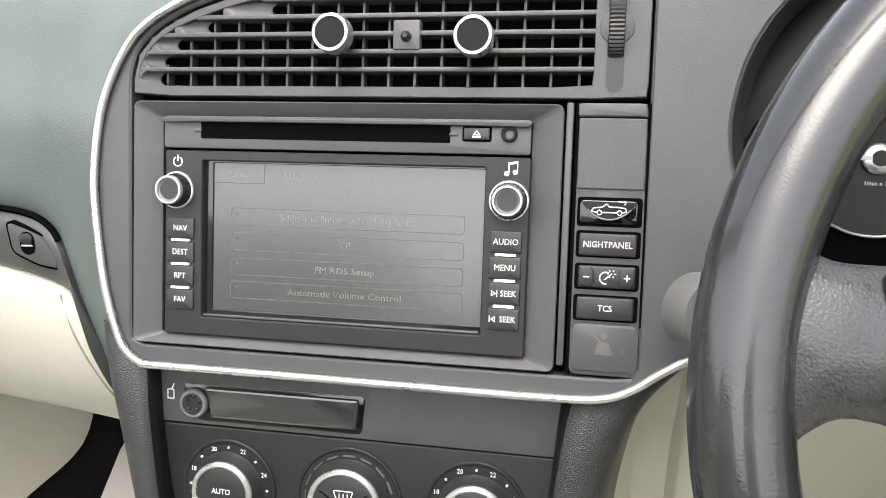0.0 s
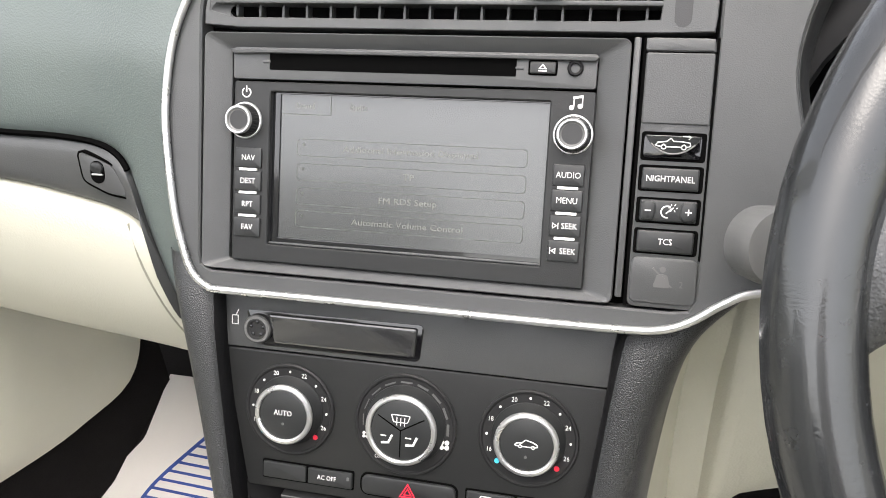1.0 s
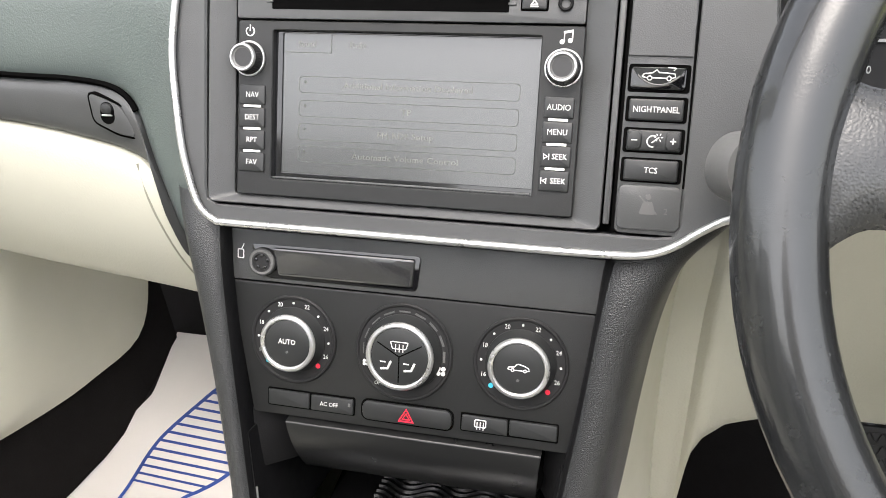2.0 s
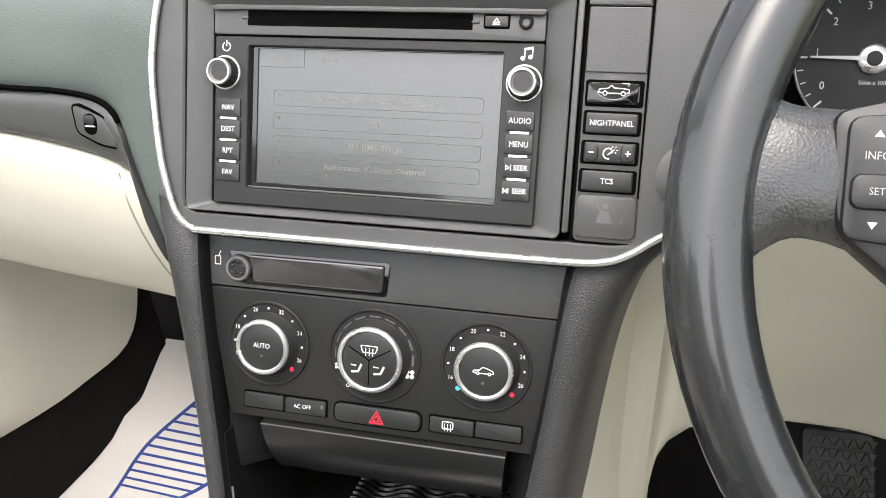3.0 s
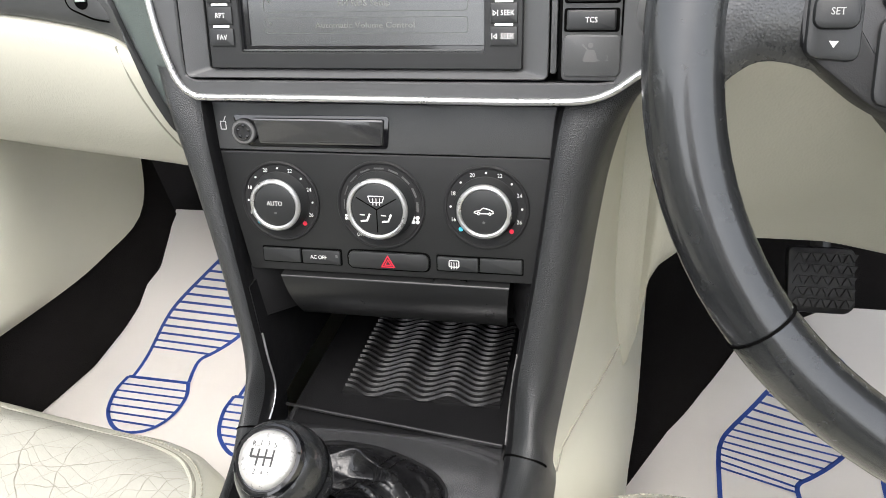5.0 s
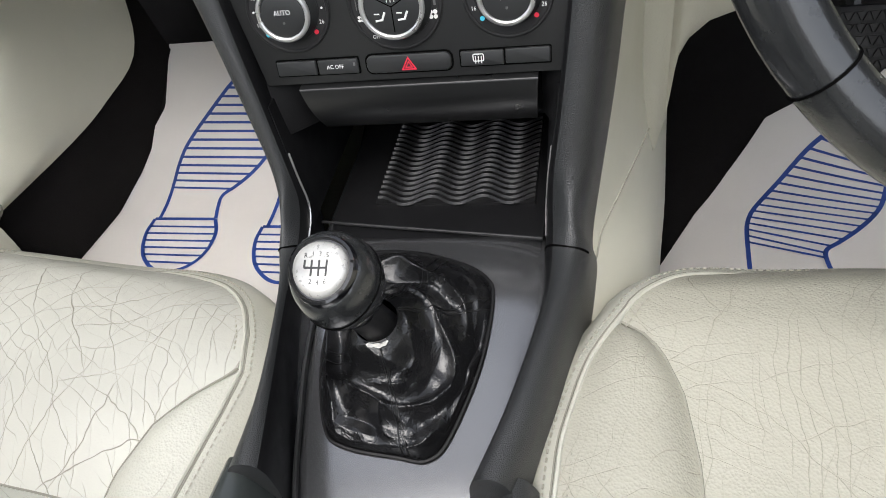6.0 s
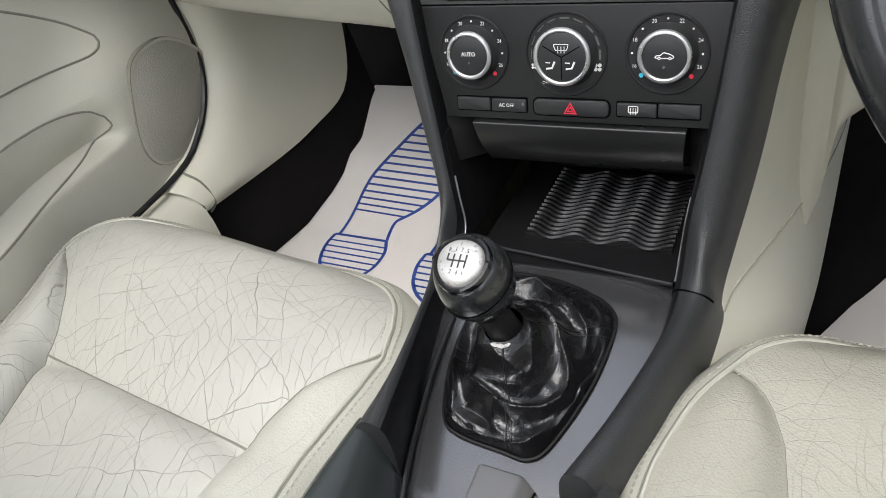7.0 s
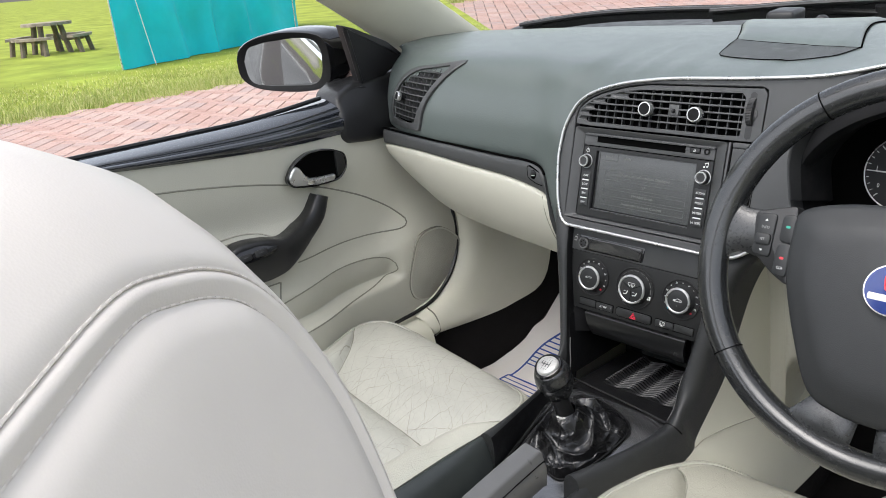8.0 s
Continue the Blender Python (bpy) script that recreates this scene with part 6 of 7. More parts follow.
def shoulder_ring(w, s, shrink=0.0):
    """The arch moved back by w and swelled by s: much at the top, little at the front."""
    pts = []
    loop = inset([(p.x, p.y) for p in arch], shrink) if shrink else [(p.x, p.y) for p in arch]
    for u, v in loop:
        up_k = max(0.0, min(1.0, (v + 120) / 130))
        pts.append(at_mm(SH, u + s * 22 * max(0.0, min(1.0, (u + 60) / 90)), v + s * (76 + 0.34 * max(0.0, -60 - u)) * up_k, w))
    return pts


bm = bm_new()
rings(bm, [shoulder_ring(w, s) for w, s in ((-200, 0.3), (-185, 0.75), (-150, 0.98), (-100, 1.05), (-60, 0.95), (-32, 0.70), (-14, 0.38), (-4, 0.12), (-1.0, 0.0), (-2.5, -0.03))], True, False)
part("shoulder", bm, HEAD, seat_d, "plump cream leather shoulder", sharp=80)
bm = bm_new()
rings(bm, [shoulder_ring(w, 0, k) for w, k in ((-3.0, 0.5), (1.0, 3.0), (1.2, 6.0), (-1.5, 11.0), (-2.0, 12.0), (2.0, 15.0), (4.0, 26.0), (5.0, 45.0))], False, True)
part("side_panel", bm, HEAD, seat_d, "cream leather panel inside a double seam", sharp=80)
for sh, w in ((0.4, -1.3), (11.5, -2.0)):
    fine = resample(shoulder_ring(w, 0, sh)[6:66], 150)
    part("seam_groove", tube([p - SHN * 0.0001 for p in resample(shoulder_ring(w, 0, sh)[6:66], 120)], 0.0008, 5), PALE_SEAM, seat_d)
    bm = bm_new()
    for k in range(0, 148, 2):
        tube([fine[k] + SHN * 0.0002, fine[k + 1] + SHN * 0.0002], 0.0006, 6, bm=bm)
    tagged(part("stitches", bm, HEAD, seat_d), kind="stuff")

# ---- passenger door ----
door = thing("passenger_door", (-0.72, 0.25, 0.3), "closed cream door panel with black handle and gloss black top", "car door")


def cap_low(y):
    return 0.922 + 0.030 * max(0.0, min(1.0, (0.42 - y) / 0.38)) ** 1.4


def step(v, w):
    return 1 / (1 + math.exp(-max(-60.0, min(60.0, v / w))))


def door_x(y, z):
    """The lining's surface: upright above, swelling into the arm rest, with a pocket cut in below."""
    x = -0.682
    arm = math.exp(-((z - 0.715) / 0.055) ** 2) if z > 0.715 else 1.0
    x += 0.050 * arm * step(0.40 - y, 0.035)
    edge = 0.640 + 0.085 * step(y - 0.60, 0.03)
    x += 0.050 * step(edge - z, 0.020)
    inside = step(0.588 - y - 6.0 * (z - 0.622) ** 2, 0.006) * step(y - (0.215 + 0.8 * (z - 0.592)), 0.008)
    depth = max(0.0, min(1.0, (0.654 - z) / 0.055)) * step(z - 0.592, 0.0022)
    x -= 0.034 * inside * depth
    lens = math.exp(-((z - 0.78) / 0.05) ** 2) * step(0.55 - y, 0.04)
    return x - 0.008 * lens


def lining_point(u, v):
    y = -0.62 + 1.40 * u
    z = 0.42 + (cap_low(y) + 0.004 - 0.42) * v
    return Vector((door_x(y, z), y, z))


part("lining", grid(lining_point, 190, 170, Vector((-0.015, 0, 0))), CREAM, door, "cream vinyl door lining")
cap_rows = []
for f, dx in ((0.0, 0.004), (0.20, 0.009), (0.42, 0.009), (0.50, 0.004), (0.56, -0.001), (0.68, -0.002), (0.80, -0.010), (0.94, -0.034), (1.0, -0.060), (0.84, -0.082), (-1.0, -0.112), (-5.0, -0.130), (-8.6, -0.120)):
    row = []
    for k in range(25):
        y = -0.62 + 1.135 * k / 24
        top_z = 0.972 + 0.016 * max(0.0, (y - 0.30) / 0.215) ** 1.5
        lowz = cap_low(y)
        z = lowz + (top_z - lowz) * f if f >= 0 else lowz + 0.06 * f
        row.append(Vector((-0.684 + dx, y, z)))
    cap_rows.append(row)
part("door_cap", loft(cap_rows[:10], 25, 4), DOORCAP, door, "gloss black door top")
part("outer_skin", loft(cap_rows[9:], 25, 4), PAINT, door, "dark painted outer skin")
part("window_seal", tube([p + Vector((-0.004, 0, 0.002)) for p in cap_rows[8]], 0.004, 6), RUBBER, door)


def on_door(pts, lift=0.001, n=6):
    return [Vector((door_x(p.y, p.z) + lift, p.y, p.z)) for p in resample(smooth_line([Vector((0, y, z)) for y, z in pts], n), 160)]


def door_seam(pts, r=0.0017, mat=None):
    # a darker tube on the lining paints the shade of the seam
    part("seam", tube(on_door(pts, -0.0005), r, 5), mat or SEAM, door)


door_seam([(-0.30, 0.925), (-0.05, 0.914), (0.06, 0.903), (0.152, 0.893), (0.265, 0.874), (0.363, 0.851), (0.45, 0.824), (0.54, 0.785), (0.605, 0.745), (0.632, 0.719), (0.638, 0.706), (0.628, 0.696), (0.60, 0.693), (0.51, 0.699), (0.42, 0.703), (0.34, 0.708)])
door_seam([(-0.30, 0.735), (-0.10, 0.752), (0.006, 0.765), (0.088, 0.772), (0.179, 0.781), (0.238, 0.784), (0.286, 0.776), (0.318, 0.758)], 0.0020, STITCH)
door_seam([(-0.30, 0.725), (-0.10, 0.743), (0.003, 0.756), (0.085, 0.762), (0.176, 0.771), (0.238, 0.774), (0.28, 0.766)], 0.0014)
door_seam([(-0.30, 0.695), (0.0, 0.688), (0.142, 0.689), (0.23, 0.688), (0.288, 0.686)])
door_seam([(0.290, 0.686), (0.279, 0.66), (0.268, 0.640), (0.245, 0.611), (0.215, 0.593)], 0.0020)
door_seam([(0.270, 0.646), (0.341, 0.654), (0.428, 0.656), (0.52, 0.652), (0.568, 0.641), (0.587, 0.624)], 0.0016)
door_seam([(0.587, 0.624), (0.588, 0.606), (0.552, 0.594), (0.451, 0.587), (0.36, 0.585), (0.277, 0.584), (0.213, 0.588), (0.134, 0.594), (0.051, 0.594), (-0.2, 0.60)], 0.0016)
door_seam([(-0.2, 0.56), (0.089, 0.55), (0.227, 0.545), (0.42, 0.515), (0.60, 0.474), (0.75, 0.459)], 0.0016)
# inside handle
hf = plane_frame((-0.668, 0.43, 0.878), (0, 0, 1), (0, 1, 0))
ell = rounded([(-74, -16), (-62, -32), (-10, -42), (52, -42), (74, -20), (72, 10), (30, 28), (-20, 30), (-56, 12)], 22, 6)
hd = part("handle_cup", ring_slab(ell, inset(ell, 4), -6, 4, hf, 1.2), GLOSS, door, "glossy black handle surround")
part("handle_recess", slab(inset(ell, 3.5), -6, 0.3, hf), DEEP, hd)
part("handle_lever", slab(rounded([(-70, -14), (-60, -29), (-8, -38), (36, -38), (40, -26), (8, -25), (-22, -22), (-34, -10), (-42, 4), (-52, 8), (-62, 0)], 7, 4), 0, 8, hf, 3.5, 3), SILVER, hd, "satin silver lever")
part("lock_button", slab(rounded([(46, -36), (68, -20), (66, 8), (44, 20), (45, 0)], 5, 3), 0, 5, hf, 1.6), BLACK, hd)
# grab handle, swept down to the switch panel
edge_u = smooth_line([(0, y, z) for y, z in ((0.384, 0.842), (0.364, 0.810), (0.335, 0.787), (0.303, 0.774), (0.270, 0.781), (0.230, 0.787), (0.200, 0.784), (0.178, 0.769))], 6)
edge_d = smooth_line([(0, y, z) for y, z in ((0.413, 0.830), (0.396, 0.789), (0.358, 0.753), (0.322, 0.724), (0.290, 0.708), (0.238, 0.705), (0.208, 0.713), (0.187, 0.741))], 6)
secs = []
for i, (p, q) in enumerate(zip(edge_u, edge_d)):
    f = i / (len(edge_u) - 1)
    d = 0.052 * step(0.30 - f, 0.07) + 0.006
    back = Vector((-d, 0.6 * d, -0.37 * d)) + Vector((-0.612, 0, 0))
    mid = p.lerp(q, 0.5)
    out_k = 0.012 * (1 - 0.5 * f)
    ring_h = [p + Vector((-0.030, 0, 0)), p, p.lerp(mid, 0.35) + Vector((out_k * 0.8, 0, 0)), mid + Vector((out_k, 0, 0)), q.lerp(mid, 0.35) + Vector((out_k * 0.75, 0, 0)), q, q + Vector((-0.030, 0, 0))]
    secs.append([r + back for r in ring_h])
bm = bm_new()
rings(bm, [smooth_line(s, 4) for s in secs])
gh = part("grab_handle", bm, BLACK, door, "black grab handle and switch base", sharp=60)
sp = plane_frame((-0.6045, 0.222, 0.766), (-0.30, 0.06, 0.95), (0, 1, 0.02))
well = rounded([(-34, 7), (-16, 12), (25, 12), (62, 0), (48, -9), (2, -12), (-30, -7)][::-1], 5, 3)
wp = part("window_switch_panel", slab(well, -14, 1.2, sp, 0.5), GLOSS, gh, "glossy black switch well")
for u in (-10, 22):
    part("window_switch", slab(rr(u, -0.5, 26, 13, 4), 0, 5.0, sp, 2.0), BLACK, wp)
    part("switch_mark", slab(rr(u, 0, 9, 1.2, 0.4, 1), 4.8, 5.3, sp), GREY_INK, wp)
# loudspeaker
sf = plane_frame((-0.632, 0.69, 0.595), (0.0, 0.0, 1), (0, 1, 0))
spk = [(p.x, p.y) for p in resample(smooth_line([Vector((u, v, 0)) for u, v in ((10, 79), (-40, 70), (-65, 20), (-78, -30), (-64, -64), (-21, -77), (43, -60), (83, -16), (80, 28), (48, 62))], 8, True), 72)]
part("speaker_seam", ring_slab(inset(spk, -2.2), inset(spk, -3.8), -10, 2.2, sf), SEAM, door)
part("speaker_rim", ring_slab(spk, inset(spk, -2.2), -10, 2.9, sf, 0.9), CREAM, door)
part("speaker_grille", slab(inset(spk, 0.6), -8, 2.6, sf, 1.0), MESH_GRILLE, door, "taupe loudspeaker grille")
# corner piece under the mirror
cn = plane_frame((-0.673, 0.56, 0.95), (0.0, 0, 1), (0, 1, 0))
bm = slab(rounded([(-54, 49), (-19, 66), (140, 78), (150, 20), (110, -58), (28, -58), (-40, -50), (-54, -36), (-52, 0)][::-1], 16, 5), -75, 0, cn, 12.0, 5)
for v in bm.verts:
    d = 0.045 * max(0.0, min(1.0, (v.co.z - 0.945) / 0.07)) ** 1.5
    v.co += Vector((-d, 0.6 * d, -0.15 * d))
part("mirror_corner", bm, RUBBER, door, "matt black corner trim", sharp=70)
qf = plane_frame((-0.718, 0.62, 1.05), (0.10, 0, 1), (0, 1, 0))
part("quarter_panel", slab(rounded([(-56, 78), (-44, 44), (-15, -46), (13, -62), (65, -28), (125, -12), (60, 34), (-28, 70)][::-1], 5, 3), -22, 0, qf, 2.5), BLACK, door, "black triangular corner panel")
part("quarter_post", tube(smooth_line([at_mm(qf, -50, 68, 0), at_mm(qf, -42, 44, 0), at_mm(qf, -28, 0, 0), at_mm(qf, -14, -46, 0)], 4), 0.005, 10), RUBBER, door)
# mirror
mf = plane_frame((-0.905, 0.545, 1.052), (0.03, -0.04, 1), Vector((0.905, 0.42, 0.0)))


def closed_line(pts, n=64):
    return [(p.x, p.y) for p in resample(smooth_line([Vector((u, v, 0)) for u, v in pts + pts[:1]], 8), n + 1)[:-1]]


mo = closed_line([(-120, 10), (-117, -27), (-90, -50), (-40, -61), (40, -64), (95, -56), (118, -40), (124, 0), (118, 44), (90, 62), (20, 68), (-40, 62), (-83, 50), (-110, 32)])
mg = closed_line([(-95, 6), (-91, -26), (-78, -42), (-46, -48), (20, -49), (68, -47), (90, -32), (98, 0), (97, 26), (80, 47), (40, 52), (-10, 48), (-45, 44), (-80, 33)])
mh = part("mirror_housing", slab(mo, -20, -14, mf, 0.0), BLACK, door, "black door mirror housing")
bm = bm_new()
lps = []
for w, s, du in ((14, 0.955, 0), (10, 0.985, 0), (0, 1.0, 0), (-25, 1.03, 5), (-55, 1.02, 14), (-85, 0.90, 20), (-104, 0.66, 22), (-112, 0.3, 22)):
    lps.append([at_mm(mf, u * s + du, v * s, w) for u, v in mo])
rings(bm, lps, False, True)
part("mirror_shell", bm, GLOSS, mh, sharp=70)
part("mirror_bezel", ring_slab([(u * 0.958, v * 0.958) for u, v in mo], mg, -12, 14, mf, 1.0, inner_w=11), KNOB_CAP, mh)
mgf = plane_frame(at_mm(mf, 0, 0, 0), mf.to_3x3().col[1], Vector((0.852, 0.524, 0.0)))
part("mirror_glass", slab(inset(mg, -1.5), -2, 2.5, mgf), MIRROR, mh, "mirror glass")
part("mirror_arm", tube([(-0.82, 0.60, 1.0), (-0.765, 0.595, 0.99), (-0.71, 0.59, 0.985)], 0.026, 10, flat=0.7), BLACK, mh)
# cream kick panel and sill ahead of the door
kick = thing("kick_panel", (-0.62, 0.85, 0.45), "cream kick panel beside the passenger foot well", "side trim")
part("panel", loft([smooth_line(ln, 6) for ln in [[Vector((-0.660, 0.76, 0.90)), Vector((-0.650, 0.765, 0.70)), Vector((-0.640, 0.755, 0.60)), Vector((-0.628, 0.69, 0.53)), Vector((-0.622, 0.60, 0.50))],
                    [Vector((-0.625, 0.80, 0.90)), Vector((-0.612, 0.80, 0.70)), Vector((-0.600, 0.785, 0.58)), Vector((-0.592, 0.71, 0.51)), Vector((-0.592, 0.61, 0.488))],
                    [Vector((-0.60, 0.90, 0.90)), Vector((-0.588, 0.90, 0.70)), Vector((-0.578, 0.87, 0.55)), Vector((-0.572, 0.76, 0.475)), Vector((-0.578, 0.62, 0.462))],
                    [Vector((-0.555, 1.02, 0.90)), Vector((-0.545, 1.01, 0.70)), Vector((-0.534, 0.985, 0.545)), Vector((-0.534, 0.945, 0.476)), Vector((-0.552, 0.87, 0.452)), Vector((-0.568, 0.79, 0.443)), Vector((-0.600, 0.615, 0.445))]]], 40, 6, Vector((-0.01, 0.006, 0))), CREAM_SMOOTH, kick, "cream plastic panel")
part("panel_joint", tube(smooth_line([(-0.612, 0.636, 0.508), (-0.590, 0.640, 0.492), (-0.578, 0.640, 0.462), (-0.590, 0.636, 0.444)], 4), 0.0018, 5), SEAM, kick)
part("sill_cover", loft([[Vector((-0.64, y, 0.49)) for y in (0.62, 0.3, 0.0, -0.5)], [Vector((-0.60, y, 0.485)) for y in (0.62, 0.3, 0.0, -0.5)], [Vector((-0.575, y, 0.44)) for y in (0.62, 0.3, 0.0, -0.5)], [Vector((-0.572, y, 0.33)) for y in (0.62, 0.3, 0.0, -0.5)]], 12, 4, 0.006), CREAM_SMOOTH, kick)
part("door_seal", tube(smooth_line([(-0.652, 0.758, 0.80), (-0.640, 0.765, 0.69), (-0.630, 0.757, 0.60), (-0.622, 0.70, 0.535), (-0.618, 0.60, 0.505), (-0.62, 0.30, 0.50)], 5), 0.0045, 6), RUBBER, kick, "black rubber seal")
part("side_carpet", loft([smooth_line([(-0.548, 1.02, 0.57), (-0.540, 0.95, 0.474), (-0.557, 0.87, 0.450), (-0.572, 0.79, 0.441), (-0.602, 0.615, 0.443), (-0.61, 0.35, 0.44)], 6), [Vector((-0.50, 0.99, 0.44)), Vector((-0.515, 0.90, 0.375)), Vector((-0.55, 0.77, 0.33)), Vector((-0.58, 0.61, 0.325)), Vector((-0.58, 0.35, 0.32))]], 20, 4, Vector((-0.004, 0, -0.01))), CARPET, kick, "black carpet edge")

# ---- side air vent ----
sv = thing("side_air_vent", (-0.55, 0.57, 1.0), "dark slatted side air vent with a small silver-ringed knob", "air vent")
def on_pad(bm):
    """Bends a flat piece so that it lies in the pad's face."""
    for v in bm.verts:
        q = vf_back @ v.co
        flat_y = (vf @ Vector((q.x, q.y, 0))).y
        v.co.y += pad_face(v.co.x, v.co.z) - flat_y - 0.0035
    return bm


def resample_loop(pts, n=48):
    """More points along an outline, so that it can bend."""
    return [(p.x, p.y) for p in resample([Vector((u, v, 0)) for u, v in pts + pts[:1]], n + 1)[:-1]]


svo = closed_line([(-94, -73), (-97, -45), (-93, -20), (-78, 5), (-55, 29), (-28, 43), (5, 51), (60, 57), (131, 66), (112, 47), (96, 32), (66, -3), (52, -32), (45, -60), (38, -71), (0, -73), (-60, -75)], 90)
svi = closed_line([(-80, -58), (-81, -38), (-76, -19), (-62, 4), (-43, 22), (-18, 36), (11, 45), (55, 51), (100, 56), (88, 42), (78, 29), (49, -7), (36, -29), (26, -50), (16, -57), (-20, -60)], 90)
part("vent_frame", on_pad(ring_slab(svo, svi, -12, 2.0, vf, 1.0)), FASCIA, sv)
# the side vent's back has its inner shade as a near-black colour
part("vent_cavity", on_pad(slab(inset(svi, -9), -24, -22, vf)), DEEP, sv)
for k in range(9):
    v = -48 + 11.4 * k
    l = table([(-58, -80), (-38, -80), (-19, -75), (4, -61), (22, -42), (36, -16), (45, 14), (55, 70)], v)
    r = table([(-58, 20), (-50, 26), (-29, 36), (-7, 49), (29, 78), (42, 88), (55, 100)], v)
    part("slat", on_pad(slab(resample_loop(rr((l + r) / 2, v, r - l, 2.2, 1.0, 2)), -9, -0.5, vf, 0.5)), FASCIA, sv)
for k in range(10):
    u = -70 + 16 * k
    lo_v = table([(-80, -56), (20, -56), (26, -48), (49, -7), (78, 29), (98, 54)], u)
    hi_v = table([(-80, -30), (-75, -17), (-42, 23), (11, 45), (98, 55)], u)
    part("vane", on_pad(slab(resample_loop(rr(u, (lo_v + hi_v) / 2, 1.4, max(3.0, hi_v - lo_v), 0.6, 1)), -16, -3.0, vf)), FASCIA, sv)
kn = part("vent_knob", on_pad(lathe([(5, -6), (5, 8), (8, 9), (8.2, 15), (7.6, 18.6), (2, 18.8)], vf, 28, -30, -12)), KNOB_CAP, sv)
part("knob_ring", on_pad(lathe([(8.8, 10), (9.4, 12), (9.4, 17), (8.6, 19), (7.3, 19)], vf, 28, -30, -12, cap0=False, cap1=False)), SILVER, kn)

# ---- driver's side: knee panel, instruments, column ----
knee = thing("knee_panel", (0.4, 0.62, 0.75), "cream lower dash panel on the driver side", "dash panel")
KNEE_LOW = [(0.135, 0.53), (0.180, 0.53), (0.188, 0.565), (0.190, 0.61), (0.1925, 0.640), (0.199, 0.660), (0.213, 0.674), (0.236, 0.683), (0.27, 0.690), (0.32, 0.690), (0.36, 0.682), (0.45, 0.66), (0.68, 0.66)]


def knee_col(x):
    zb = table(KNEE_LOW, x)
    back = 0.03 * max(0.0, min(1.0, (0.66 - zb) / 0.1))
    return smooth_line([(x, 0.535 + 0.03 * math.exp(-((x - 0.17) / 0.05) ** 2), 0.868 + 0.01 * (x - 0.2)), (x, 0.555 + back * 0.3, 0.815), (x, 0.575 + back * 0.6, 0.75), (x, 0.592 + back, zb + 0.022), (x, 0.599 + back, zb + 0.004), (x, 0.606 + back, zb), (x, 0.63 + back, zb - 0.002), (x, 0.74 + back, zb + 0.01)], 5)


knee_cols = [knee_col(0.135 + 0.09 * k / 45) for k in range(46)] + [knee_col(0.225 + 0.455 * k / 30) for k in range(1, 31)]
part("panel", sheet([c[:24] for c in knee_cols]), CREAM, knee, "cream vinyl panel")
part("lower_lip", sheet([c[23:] for c in knee_cols]), CREAM, knee, "turned-under lower lip")
clus = thing("instrument_cluster", (0.37, 0.63, 0.95), "dark instrument cluster with white-numbered dials", "instrument cluster")
cf = plane_frame((0.299, 0.64, 0.941), (0, 0.22, 0.975))
part("backplate", slab(rr(70, 10, 330, 150, 20), -6, -2, cf), DEEP, clus)
hood_o, hood_i = [], []
for k in range(25):
    a = radians(205 - 230 * k / 24)
    hood_i.append(Vector((0.375 + 0.172 * math.cos(a), 0.565, 0.925 + 0.118 * math.sin(a) * (1.0 if math.sin(a) > 0 else 0.6))))
part("cowl", loft([[p + Vector((0, 0.09, 0)) for p in hood_i], [p + Vector(((p.x - 0.375) * 0.03, 0.0, 0.002)) for p in hood_i], [Vector((0.375 + (p.x - 0.375) * 1.10, p.y + 0.004, 0.925 + (p.z - 0.925) * 1.16 + 0.004)) for p in hood_i], [Vector((0.375 + (p.x - 0.375) * 1.16, p.y + 0.03, 0.925 + (p.z - 0.925) * 1.22 + 0.006)) for p in hood_i]], 40, 4, 0.004), KNOB_CAP, clus, "dark binnacle surround")
for cx, r, name in ((0, 47, "rev counter"), (105, 52, "speedometer")):
    g = part("gauge", slab(disc(cx, 0, r, 48), -3, 0, cf), DIAL_FACE, clus, name)
    part("gauge_ring", tube([at_mm(cf, cx + r * math.cos(a), r * math.sin(a), 1) for a in [2 * math.pi * k / 64 for k in range(64)]], 0.0009, 6, closed=True), SILVER, g)
    for k in range(25):
        a = radians(225 - 270 * k / 24)
        l = 6 if k % 4 == 0 else 3.5
        part("tick", bar((cx + (r - 2 - l) * math.cos(a), (r - 2 - l) * math.sin(a)), (cx + (r - 2) * math.cos(a), (r - 2) * math.sin(a)), 1.2 if k % 4 == 0 else 0.7, 0.3, cf, 0), WHITE_INK, g)
    for k in range(7):
        a = radians(212 - 37.5 * k)
        letters(str(k) if cx == 0 else str(20 * k), cx + (r - 13.5) * math.cos(a), (r - 13.5) * math.sin(a), 5.6 if cx == 0 else 5.0, cf, 0.2, WHITE_INK, g, "gauge_number", 0.15)
    part("hub", lathe([(9.5, 0.2), (9.5, 3), (8, 4), (3, 4)], cf, 32, cx, 0), SILVER, g)
    part("needle", slab([(cx - r + 9, 0.6), (cx - r + 9, -0.4), (cx, -1.6), (cx, 1.6)], 3, 4.6, cf), WHITE_INK, g, "white needle")
    part("hub_cap", lathe([(5.0, 3.6), (4.6, 5.0), (2, 5.2)], cf, 24, cx, 0), DIAL_FACE, g)
letters("1/min x 1000", 2, -15, 3.0, cf, 0.2, WHITE_INK, clus, "gauge_text", 0.15)
col = thing("steering_column", (0.374, 0.5, 0.85), "black steering column shroud with a ribbed stalk", "steering column")
